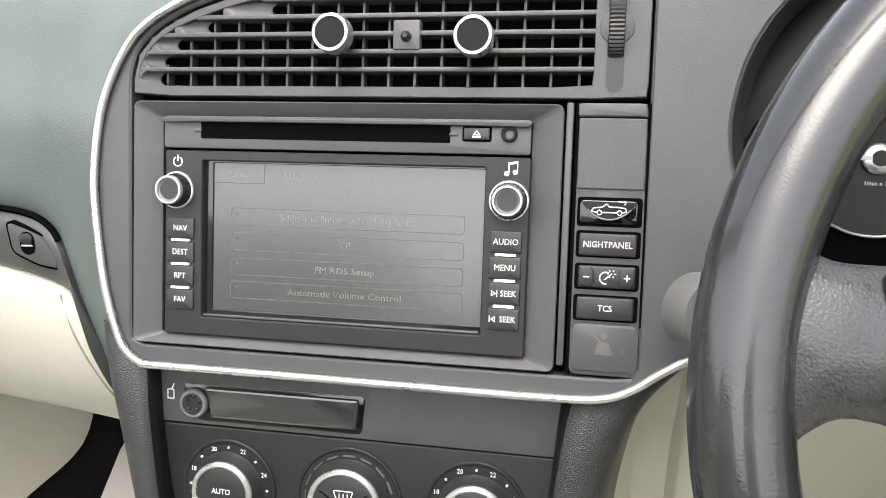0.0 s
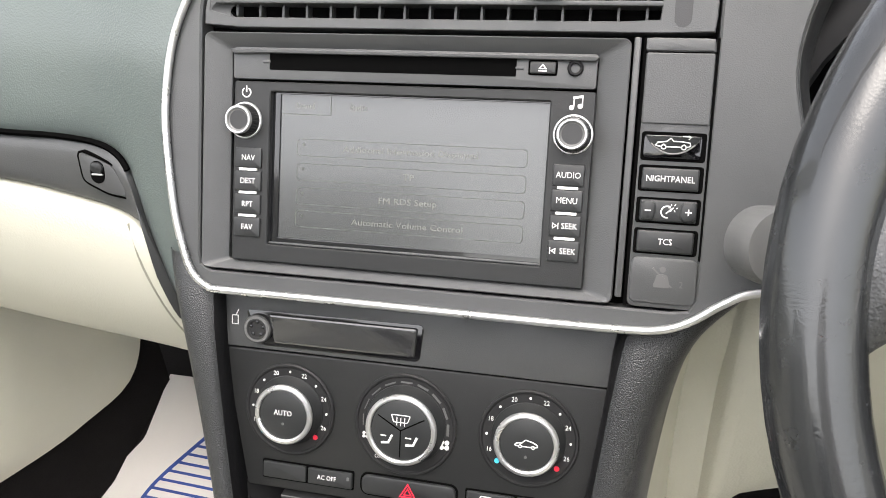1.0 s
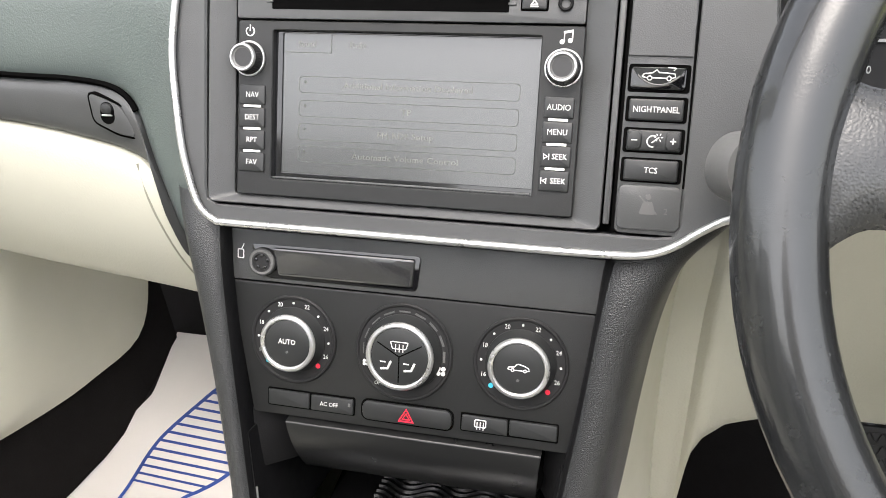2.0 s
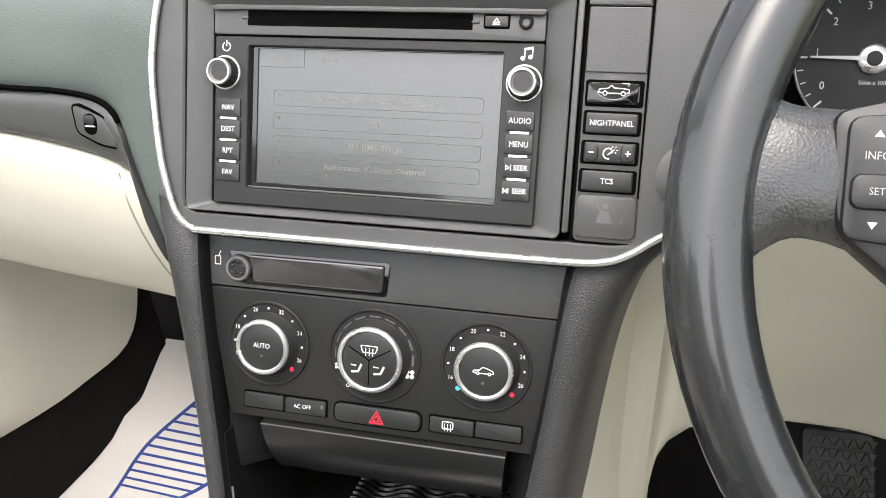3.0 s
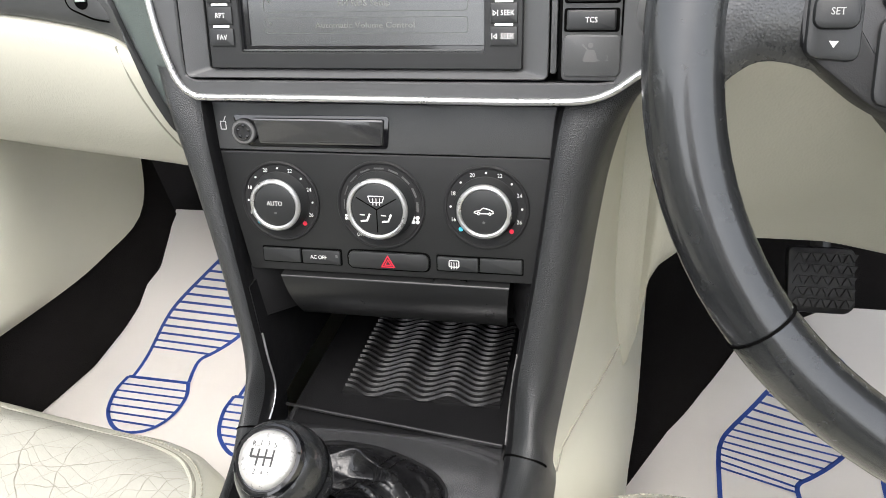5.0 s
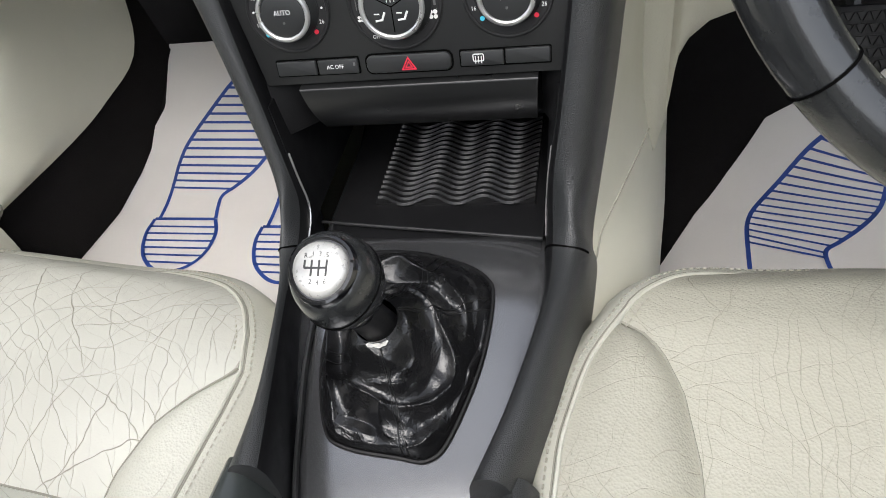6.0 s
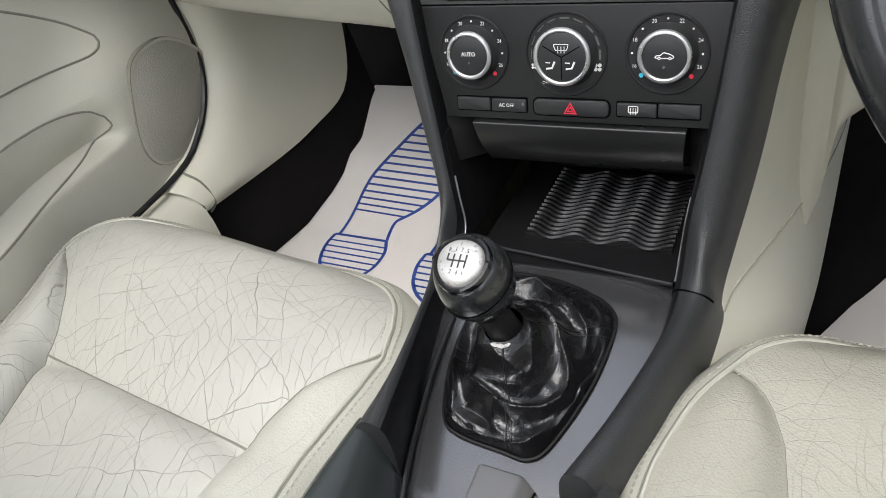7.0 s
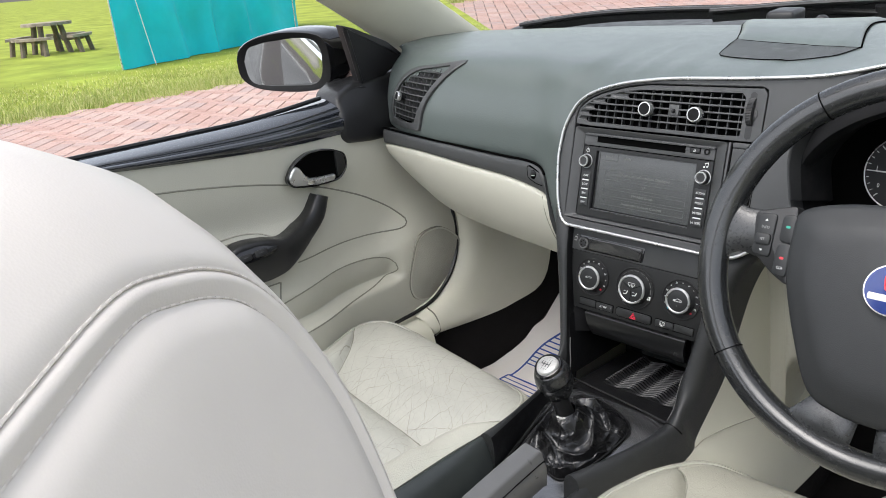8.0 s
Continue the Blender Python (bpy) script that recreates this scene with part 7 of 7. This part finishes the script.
part("shroud", tube([(0.374, 0.43, 0.878), (0.374, 0.50, 0.865), (0.374, 0.62, 0.84)], [0.062, 0.072, 0.072], 20), BLACK, col, "black column shroud")
st_a, st_b = Vector((0.31, 0.475, 0.894)), Vector((0.189, 0.494, 0.894))
part("stalk_arm", tube([st_a, st_b], 0.008, 10), BLACK, col)
part("stalk_knob", lathe([(15, -6), (17.5, -4), (18.6, 6, 1), (18.6, 11, 1), (17.2, 14), (10, 15), (3, 15)], plane_frame(Vector((0.183, 0.492, 0.894)), (0, 0.2, 1), (1, 0.55, 0)), 64, ridge=0.8), STALK_GREY, col, "ribbed round stalk end")
for k in range(4):
    part("stalk_mark", slab(disc(-4 + 2.6 * k, -6 - (k % 2), 0.7, 8), 14.8, 15.2, plane_frame(Vector((0.183, 0.492, 0.894)), (0, 0.2, 1), (1, 0.55, 0))), GREY_INK, col)

# ---- steering wheel ----
RK = radians(20.6)
WF = plane_frame((0.3744, 0.385, 0.909), (0, math.sin(RK), math.cos(RK)))
RW = 191.7
wheel = thing("steering_wheel", WF.translation, "worn black leather three-spoke steering wheel with button pods", "steering wheel")


def rim_point(a, r=RW, w=0.0):
    return at_mm(WF, r * math.cos(a), r * math.sin(a), w)


# rim in four leather pieces with joints between
cuts = [radians(c) for c in (124, 218, 322, 56 + 360)]
for k in range(4):
    a0, a1 = cuts[k], (cuts[k + 1] if k < 3 else cuts[0] + 2 * math.pi)
    n = int((a1 - a0) / radians(4)) + 2
    pts = [rim_point(a0 + (a1 - a0) * i / n) for i in range(n + 1)]
    fat = [0.0157 + (0.0012 if k in (0, 2) else 0.0) * math.sin(math.pi * i / n) for i in range(n + 1)]
    part("rim", tube(pts, fat, 20, up=tuple(WF.to_3x3().col[2])), WHEEL_LEATHER, wheel, "polished worn leather rim")
for c in cuts:
    part("rim_joint", tube([rim_point(c) + 0.0159 * (math.cos(b) * (rim_point(c) - WF.translation).normalized() + math.sin(b) * WF.to_3x3().col[2]) for b in [2 * math.pi * i / 20 for i in range(20)]], 0.0008, 4, closed=True), DEEP, wheel)
bm = bm_new()
for k in range(150):
    a = radians(130 + 186 * k / 150)
    p, q = rim_point(a, RW - 14.0, 6.0 if k % 2 else 3.0), rim_point(a + 0.012, RW - 14.4, 3.0 if k % 2 else 6.0)
    tube([p, q], 0.0006, 4, bm=bm)
tagged(part("rim_stitches", bm, GREY_THREAD, wheel, "grey zig-zag stitching"), kind="stuff")
part("worn_spot", lathe([(1.4, 0), (1.2, 0.4), (0.6, 0.5)], plane_frame(rim_point(radians(205), RW + 2, 14.6), WF.to_3x3().col[1]), 10), WHITE_INK, wheel, "white scuff on the rim")


def spoke(pts_up, pts_lo, mat=SPOKE_LEATHER, label="leather spoke"):
    up_l = smooth_line([at_mm(WF, *p) for p in pts_up], 5)
    lo_l = smooth_line([at_mm(WF, *p) for p in pts_lo], 5)
    nrm = WF.to_3x3().col[2]
    mid = [a.lerp(b, 0.5) + nrm * 0.007 for a, b in zip(up_l, lo_l)]
    bk = [a.lerp(b, 0.5) - nrm * 0.016 for a, b in zip(up_l, lo_l)]
    cols = [smooth_line([a, m, b, k], 4, True) for a, m, b, k in zip(up_l, mid, lo_l, bk)]
    bm = bm_new()
    rings(bm, cols)
    part("spoke", bm, mat, wheel, label, sharp=60)


for sx in (-1, 1):
    spoke([(sx * 188, 66, 0), (sx * 172, 46, 2), (sx * 150, 42, 0), (sx * 90, 46, -12)], [(sx * 186, -34, 0), (sx * 172, -13, 2), (sx * 150, -8, 0), (sx * 90, -30, -12)])
    pod = rounded([(sx * u, v) for u, v in ((152, 40), (108, 52), (103, -34), (122, -24), (148, -3))][::sx], 6, 3)
    pd = part("button_pod", slab(pod, -12, 7, WF, 2.5), BLACK, wheel, "black button pod")
    for u0, v0, u1, v1, mk in ((147, 38, 127, -6, ""), (121, 40, 106, 12, "green"), (121, 9, 106, -24, "red")):
        b = part("pod_button", slab(rounded([(sx * u0, v0), (sx * u1, v0 + 2), (sx * u1, v1 - 2), (sx * u0, v1)][::sx], 5, 3), 5, 9.5, WF, 1.5), BUTTON, pd)
        if mk:
            part("phone_mark", slab(rr(sx * (u0 + u1) / 2, (v0 + v1) / 2 + 2, 4.5, 2.6, 1.0), 9.2, 9.8, WF), GREEN_MARK if mk == "green" else EMBLEM_RED, b)
    b = part("set_button", slab(rr(sx * 137, 11, 17, 13, 4), 8, 12, WF, 2.0), BUTTON, pd)
    if sx == -1:
        letters("SET", -137, 11, 3.0, WF, 12, DIM_INK, b, "button_text", 0.12)
        letters("INFO", -137, 24, 3.3, WF, 9.5, DIM_INK, pd, "button_text", 0.12)
        letters("CLR", -113.5, -16, 3.4, WF, 9.5, WHITE_INK, pd, "button_text", 0.12)
    for v, s in ((32, 1), (-1, -1)):
        part("arrow_mark", slab([(sx * 137 - 1.7, v - 1.2 * s), (sx * 137 + 1.7, v - 1.2 * s), (sx * 137, v + 1.3 * s)], 9.3, 9.8, WF), WHITE_INK, pd)
for sx in (-1, 1):
    spoke([(sx * 84, -168, 0), (sx * 66, -150, 2), (sx * 50, -128, -4), (sx * 36, -100, -10)], [(sx * 14, -188, 0), (sx * 10, -170, 2), (sx * 8, -140, -4), (sx * 6, -100, -10)])
air_o = smooth_line([Vector((u, v, 0)) for u, v in ((0, 66), (60, 62), (104, 48), (110, 20), (106, -24), (86, -82), (60, -134), (30, -148), (0, -151), (-30, -148), (-60, -134), (-86, -82), (-106, -24), (-110, 20), (-104, 48), (-60, 62))], 5, True)
bm = bm_new()
lps = []
for w, s in ((-24, 0.97), (2, 1.0), (8, 0.99), (11, 0.965), (13, 0.93), (20, 0.80), (22.5, 0.74), (24, 0.62), (25.5, 0.40), (26, 0.2)):
    lps.append([at_mm(WF, p.x * s, p.y * s - 30 * (1 - s), w) for p in air_o])
rings(bm, lps)
part("airbag_cover", bm, AIRBAG, wheel, "dark grey airbag cover", sharp=70)
letters("AIRBAG", -30, -112, 7.0, WF, 19.0, GREY_INK, wheel, "embossed_text", 0.5)
em = part("emblem", lathe([(26, 20), (25.6, 31), (24.5, 32.5), (23, 32.6)], WF, 40, 0, -14), CHROME, wheel, "round blue and red badge in a chrome ring")
part("emblem_field", lathe([(23.4, 31), (23.2, 33), (14, 33.6), (4, 33.8)], WF, 40, 0, -14), EMBLEM_BLUE, em)
part("emblem_band", slab(rr(0, -22, 38, 6.5, 1.5), 32, 34.2, WF), WHITE_INK, em)
part("emblem_shape", slab(rounded([(-6, -15), (6, -15), (8, -1), (0, 5), (-8, -1)], 3, 3), 32, 34.4, WF), EMBLEM_RED, em)
part("horn_mark", slab(rr(-72, -6, 9, 3, 1), 17.5, 19.3, WF), GREY_INK, wheel)

# ---- pedals ----
ped = thing("brake_pedal", (0.39, 0.86, 0.48), "worn black rubber brake pedal with a triangle tread", "pedal")
pf = plane_frame((0.397, 0.845, 0.497), (0.03, 0.45, 0.89))
part("pad", slab(rounded([(-37, 37), (33, 37), (38, -30), (30, -38), (-26, -38), (-34, -28)][::-1], 8, 4), -12, 4, pf, 3), RUBBER, ped)
for r in range(5):
    for c in range(5):
        u, v = -26 + 13 * c, 26 - 13 * r
        for s in (1, -1):
            o = 0 if s == 1 else 6.2
            part("tread", slab([(u + o - 4.4, v - 4.6 * s), (u + o + 4.4, v - 4.6 * s), (u + o, v + 4.6 * s)][::s], 3, 6.0, pf), RUBBER, ped)
part("lever", tube([(0.40, 0.865, 0.50), (0.40, 0.95, 0.60), (0.40, 1.02, 0.78)], 0.011, 8), BLACK, ped)


# ---- paper floor mats with printed shoe soles ----
def mat_point(x, y, lift=0.0):
    return Vector((x, y, floor_z(y) + 0.004 + lift))


def print_line(name, pts, parent, r=0.0022, n=5):
    fine = resample(smooth_line([Vector((x, y, 0)) for x, y in pts], n), max(8, 6 * len(pts)))
    rows = [[], []]
    for i, p in enumerate(fine):
        d = (fine[min(i + 1, len(fine) - 1)] - fine[max(i - 1, 0)]).normalized()
        s = Vector((-d.y, d.x, 0)) * r
        for row, q in zip(rows, (p + s, p - s)):
            row.append(mat_point(q.x, q.y, 0.0012))
    part(name, sheet(rows), INK, parent)


SOLE_L = [(-0.482, 0.762), (-0.480, 0.802), (-0.476, 0.844), (-0.464, 0.872), (-0.433, 0.910), (-0.393, 0.952), (-0.345, 0.982)]
SOLE_R = [(-0.395, 0.760), (-0.399, 0.798), (-0.373, 0.820), (-0.342, 0.850), (-0.322, 0.880), (-0.310, 0.925), (-0.320, 0.965), (-0.345, 0.982)]
HEEL = [(-0.489, 0.761), (-0.395, 0.759), (-0.384, 0.730), (-0.387, 0.692), (-0.408, 0.666), (-0.444, 0.662), (-0.476, 0.690), (-0.490, 0.730)]


def shoe_print(parent, dx, dy, slope=0.0, flip=False):
    def g(p):
        x = -0.71 - p[0] if flip else p[0]
        return (x + dx, p[1] + dy)

    left = resample(smooth_line([Vector((*q, 0)) for q in SOLE_L], 8), 80)
    right = resample(smooth_line([Vector((*q, 0)) for q in SOLE_R], 8), 80)
    print_line("sole_outline", [g(p) for p in left[::6]] + [g(left[-1])], parent, 0.0026)
    print_line("sole_outline", [g(p) for p in right[::6]] + [g(right[-1])], parent, 0.0026)
    ends = HEEL[2:] + HEEL[:1]
    print_line("heel_outline", [g(p) for p in [HEEL[1]] + ends], parent, 0.0026)
    print_line("heel_outline", [g(p) for p in HEEL[:2]], parent, 0.0026)

    def across(line, y):
        return min(line, key=lambda p: abs(p.y - y)).x

    for k in range(16):
        y = 0.811 + 0.0104 * k
        y_r = max(0.790, y - slope)
        print_line("sole_stripe", [g((across(left, y + 0.004) if y < 0.97 else across(left, y), y + 0.004)), g((across(right, y_r), y_r))], parent, 0.0015)
    heel_l = resample([Vector((*p, 0)) for p in HEEL[4:] + HEEL[:1]], 40)
    heel_r = resample([Vector((*p, 0)) for p in HEEL[1:5]], 40)
    for k in range(6):
        y = 0.746 - 0.0135 * k
        print_line("heel_stripe", [g((across(heel_l, y), y)), g((across(heel_r, y - 0.003), y - 0.003))], parent, 0.0017)


def paper_mat(label, edge_l, edge_r, y0, y1, prints):
    ob = thing("paper_floor_mat", (0.5 * (edge_l[0][1] + edge_r[0][1]), y0, 0.32), label, "floor mat", "paper floor mats")

    def f(u, v):
        y = y0 + (y1 - y0) * v
        a, b = table(edge_l, y), table(edge_r, y)
        return mat_point(a + (b - a) * u, y)

    part("sheet", grid(f, 24, 80, Vector((0, 0, -0.002))), PAPER, ob)
    for p in prints:
        shoe_print(ob, *p)
    return ob


paper_mat("white paper floor mat with blue shoe prints on the passenger side", [(0.40, -0.585), (0.69, -0.575), (0.80, -0.553), (0.86, -0.538), (0.89, -0.525), (0.92, -0.506), (1.0, -0.508)], [(0.40, -0.17), (1.0, -0.19)], 0.40, 1.0, [(0.0, 0.0), (0.17, -0.018)])
paper_mat("white paper floor mat with blue shoe prints on the driver side", [(0.40, 0.175), (0.64, 0.182), (0.66, 0.190), (0.76, 0.242), (0.82, 0.284), (0.88, 0.332), (0.92, 0.43)], [(0.40, 0.64), (0.92, 0.64)], 0.40, 0.925, [(0.775, -0.105, 0.024), (0.945, -0.123, 0.024)])

# ---- outside: picnic table and gazebo on the lawn ----
pic = thing("picnic_table", (-19.2, 5.9, -0.03), "weathered round wooden picnic table with curved benches on the lawn", "picnic table")
TC = Vector((-19.15, 5.93, -0.07))


def wedge_ring(r0, r1, a0, a1, z0, z1, n=10):
    bm = bm_new()
    lo = [TC + Vector((r * math.cos(a), r * math.sin(a), z0)) for r, seq in ((r0, range(n + 1)), (r1, range(n, -1, -1))) for a in [a0 + (a1 - a0) * k / n for k in seq]]
    rings(bm, [lo, [p + Vector((0, 0, z1 - z0)) for p in lo]])
    return bm


for k in range(7):
    y = -0.46 + 0.146 * k
    lo_y, hi_y = y - 0.05, min(0.535, y + 0.088)
    rim_pts = [(sg * math.sqrt(max(0.01, 0.545 ** 2 - (lo_y + (hi_y - lo_y) * q) ** 2)), lo_y + (hi_y - lo_y) * q) for sg, seq in ((1, (0, 0.33, 0.67, 1)), (-1, (1, 0.67, 0.33, 0))) for q in seq]
    bm = bm_new()
    rings(bm, [[TC + Vector((px, py, pz)) for px, py in rim_pts] for pz in (0.68, 0.745)])
    part("top_plank", bm, OLD_WOOD, pic)
for q in range(4):
    a0 = radians(45 + 90 * q - 32)
    part("bench", wedge_ring(0.70, 0.93, a0, a0 + radians(64), 0.39, 0.45), OLD_WOOD, pic)
    for sgn in (-18, 18):
        a = radians(45 + 90 * q + sgn)
        d = Vector((math.cos(a), math.sin(a), 0))
        part("bench_leg", tube([TC + d * 0.88, TC + d * 0.80 + Vector((0, 0, 0.41))], 0.060, 6), TABLE_WOOD, pic)
    a = radians(45 + 90 * q)
    d = Vector((math.cos(a), math.sin(a), 0))
    part("leg", tube([TC + d * 0.44, TC + d * 0.31 + Vector((0, 0, 0.70))], 0.065, 6), TABLE_WOOD, pic)
    part("brace", tube([TC + d * 0.30 + Vector((0, 0, 0.36)), TC + d * 0.80 + Vector((0, 0, 0.37))], 0.055, 6), TABLE_WOOD, pic)

gaz = thing("gazebo", (-14, 7, -0.03), "turquoise canvas gazebo with closed side walls on the grass", "gazebo")
GA, GB = Vector((-12.6, 4.86, -0.02)), Vector((-14.8, 9.87, -0.02))
GC = GB + Vector((-4.0, 2.6, 0))
GD = GA + Vector((-4.0, 2.6, 0))
for a, b in ((GA, GB), (GB, GC), (GC, GD), (GD, GA)):
    nrm = (b - a).normalized().cross(Vector((0, 0, 1)))
    part("side_wall", grid(lambda u, v: a.lerp(b, u) + Vector((0, 0, 2.05 * v)) + nrm * (0.09 * math.sin(u * 31 + 2 * v + 2.5 * noise.noise(Vector((u * 9, v, 5)))) * (0.3 + math.sin(math.pi * u)) * (1 - 0.5 * v) + 0.06 * noise.noise(Vector((u * 6, v * 3, 1)))), 60, 16, 0.008), TEAL, gaz, "hanging turquoise canvas")
apex = (GA + GB + GC + GD) / 4 + Vector((0, 0, 3.0))
for a, b in ((GA, GB), (GB, GC), (GC, GD), (GD, GA)):
    part("roof_panel", grid(lambda u, v: (a.lerp(b, u) + Vector((0, 0, 2.05))).lerp(apex, v), 12, 8, 0.008), TEAL, gaz)
for p in (GA, GB, GC, GD):
    part("pole", tube([p, p + Vector((0, 0, 2.1))], 0.014, 8), SILVER, gaz)
part("guy_rope", tube([GA.lerp(GB, 0.12) + Vector((0.25, 0, 0.0)), GA.lerp(GB, 0.08) + Vector((0.02, 0, 2.0))], 0.008, 5), WHITE_INK, gaz, "white rope")

# ---- rough grass at the lawn's edge ----
rng = random.Random(4)
verts, faces = [], []
for k in range(60000):
    x = LAWN_X + 0.10 - abs(rng.gauss(0, 1.0)) * 1.5
    y = rng.uniform(-1.0, 13.0)
    tall = 0.028 + 0.085 * (0.25 + math.exp(-((x - LAWN_X + 0.5) / 0.7) ** 2)) * rng.random() ** 1.6 * (0.5 + 0.9 * (noise.noise(Vector((x * 1.4, y * 1.4, 2.0))) + 0.5))
    a, l = rng.uniform(0, 6.28), rng.uniform(-0.03, 0.03)
    w = 0.006
    i = len(verts)
    verts += [(x - w * math.cos(a), y - w * math.sin(a), -0.03), (x + w * math.cos(a), y + w * math.sin(a), -0.03), (x + l + tall * 0.4 * math.sin(a), y + tall * 0.4 * math.cos(a), -0.03 + tall)]
    faces.append((i, i + 1, i + 2))
me = bpy.data.meshes.new("grass")
me.from_pydata(verts, [], faces)
GM, gtree, gbs = nodes_of("grass_blade")
geo = gtree.nodes.new("ShaderNodeNewGeometry")
link(gtree, ramp(gtree, geo.outputs["Random Per Island"], [(0.0, (0.24, 0.31, 0.06)), (0.6, (0.38, 0.42, 0.12)), (1.0, (0.60, 0.55, 0.28))]).outputs[0], gbs.inputs["Base Color"])
gbs.inputs["Roughness"].default_value = 0.7
me.materials.append(GM)
tagged(new("grass", me), "rough yellow-green grass along the paving edge", "grass", kind="stuff")

# ---- paving blocks: herringbone, the nearest as pieces of their own ----
def block_mesh(name, w, d):
    b = bm_new()
    lps = [[Vector((sx * (w / 2 - e), sy * (d / 2 - e), z)) for sx, sy in ((-1, -1), (1, -1), (1, 1), (-1, 1))] for e, z in ((0.006, -0.03), (0.006, 0.0), (0.011, 0.006))]
    rings(b, lps)
    m_ = bpy.data.meshes.new(name)
    b.to_mesh(m_)
    b.free()
    m_.materials.append(BRICK)
    return m_


L0, W0 = 0.310, 0.155
mesh_a, mesh_b = block_mesh("block", L0, W0), block_mesh("block", W0, L0)
near, far = [], []
ca = sa = math.sqrt(0.5)
for i in range(-110, 110):
    for j in range(-110, 110):
        if (i + j) % 4 == 0:
            cells = ((i * W0 + L0 / 2, j * W0 + W0 / 2, 0),)
        elif (i + j) % 4 == 2:
            cells = ((i * W0 + W0 / 2, j * W0 + L0 / 2, 1),)
        else:
            continue
        for px, py, kind in cells:
            x, y = -7.0 + ca * px - sa * py, 3.5 + sa * px + ca * py
            if LAWN_X - 0.08 < x < 3.4 and 2.0 < y < 13.0 or LAWN_X - 0.08 < x < -2.35 and -6.0 < y < 13.0:
                (near if (x < -5.2 and 0.6 < y < 6.0) else far).append((x, y, kind))
near.sort(key=lambda q: (q[0] + 7.2) ** 2 + (q[1] - 2.9) ** 2)
far += near[290:]
for x, y, kind in near[:290]:
    ob = new("block", mesh_b if kind else mesh_a)
    ob.parent = pav
    ob.location, ob.rotation_euler = (x, y, 0.003 + 0.002 * rng.random()), (0, 0, math.pi / 4)
verts, faces = [], []
for x, y, kind in far:
    w, d = (W0, L0) if kind else (L0, W0)
    z = 0.003 + 0.002 * rng.random()
    i = len(verts)
    for e, dz in ((0.006, -0.02), (0.006, 0.0), (0.011, 0.006)):
        for sx, sy in ((-1, -1), (1, -1), (1, 1), (-1, 1)):
            u, v = sx * (w / 2 - e), sy * (d / 2 - e)
            verts.append((x + ca * u - sa * v, y + sa * u + ca * v, z + dz))
    faces += [(i + 8, i + 9, i + 10, i + 11)] + [(i + r * 4 + k, i + r * 4 + (k + 1) % 4, i + r * 4 + 4 + (k + 1) % 4, i + r * 4 + 4 + k) for r in (0, 1) for k in range(4)]
me = bpy.data.meshes.new("blocks")
me.from_pydata(verts, [], faces)
BF, bt, bb = nodes_of("paver_far")
geo = bt.nodes.new("ShaderNodeNewGeometry")
nz = tex_noise(bt, 60.0, 5.0)
mx = bt.nodes.new("ShaderNodeMix")
mx.data_type, mx.blend_type = "RGBA", "MULTIPLY"
mx.inputs["Factor"].default_value = 0.5
link(bt, ramp(bt, geo.outputs["Random Per Island"], [(0.0, (0.38, 0.235, 0.195)), (0.25, (0.46, 0.30, 0.25)), (0.5, (0.36, 0.265, 0.24)), (0.75, (0.48, 0.34, 0.29)), (1.0, (0.41, 0.265, 0.225))]).outputs[0], mx.inputs[6])
link(bt, ramp(bt, nz.outputs["Fac"], [(0.3, (0.55,) * 3), (0.7, (1.2,) * 3)]).outputs[0], mx.inputs[7])
link(bt, mx.outputs[2], bb.inputs["Base Color"])
bb.inputs["Roughness"].default_value = 0.8
me.materials.append(BF)
rest = new("blocks", me)
rest.parent = pav
tagged(rest, kind="stuff")
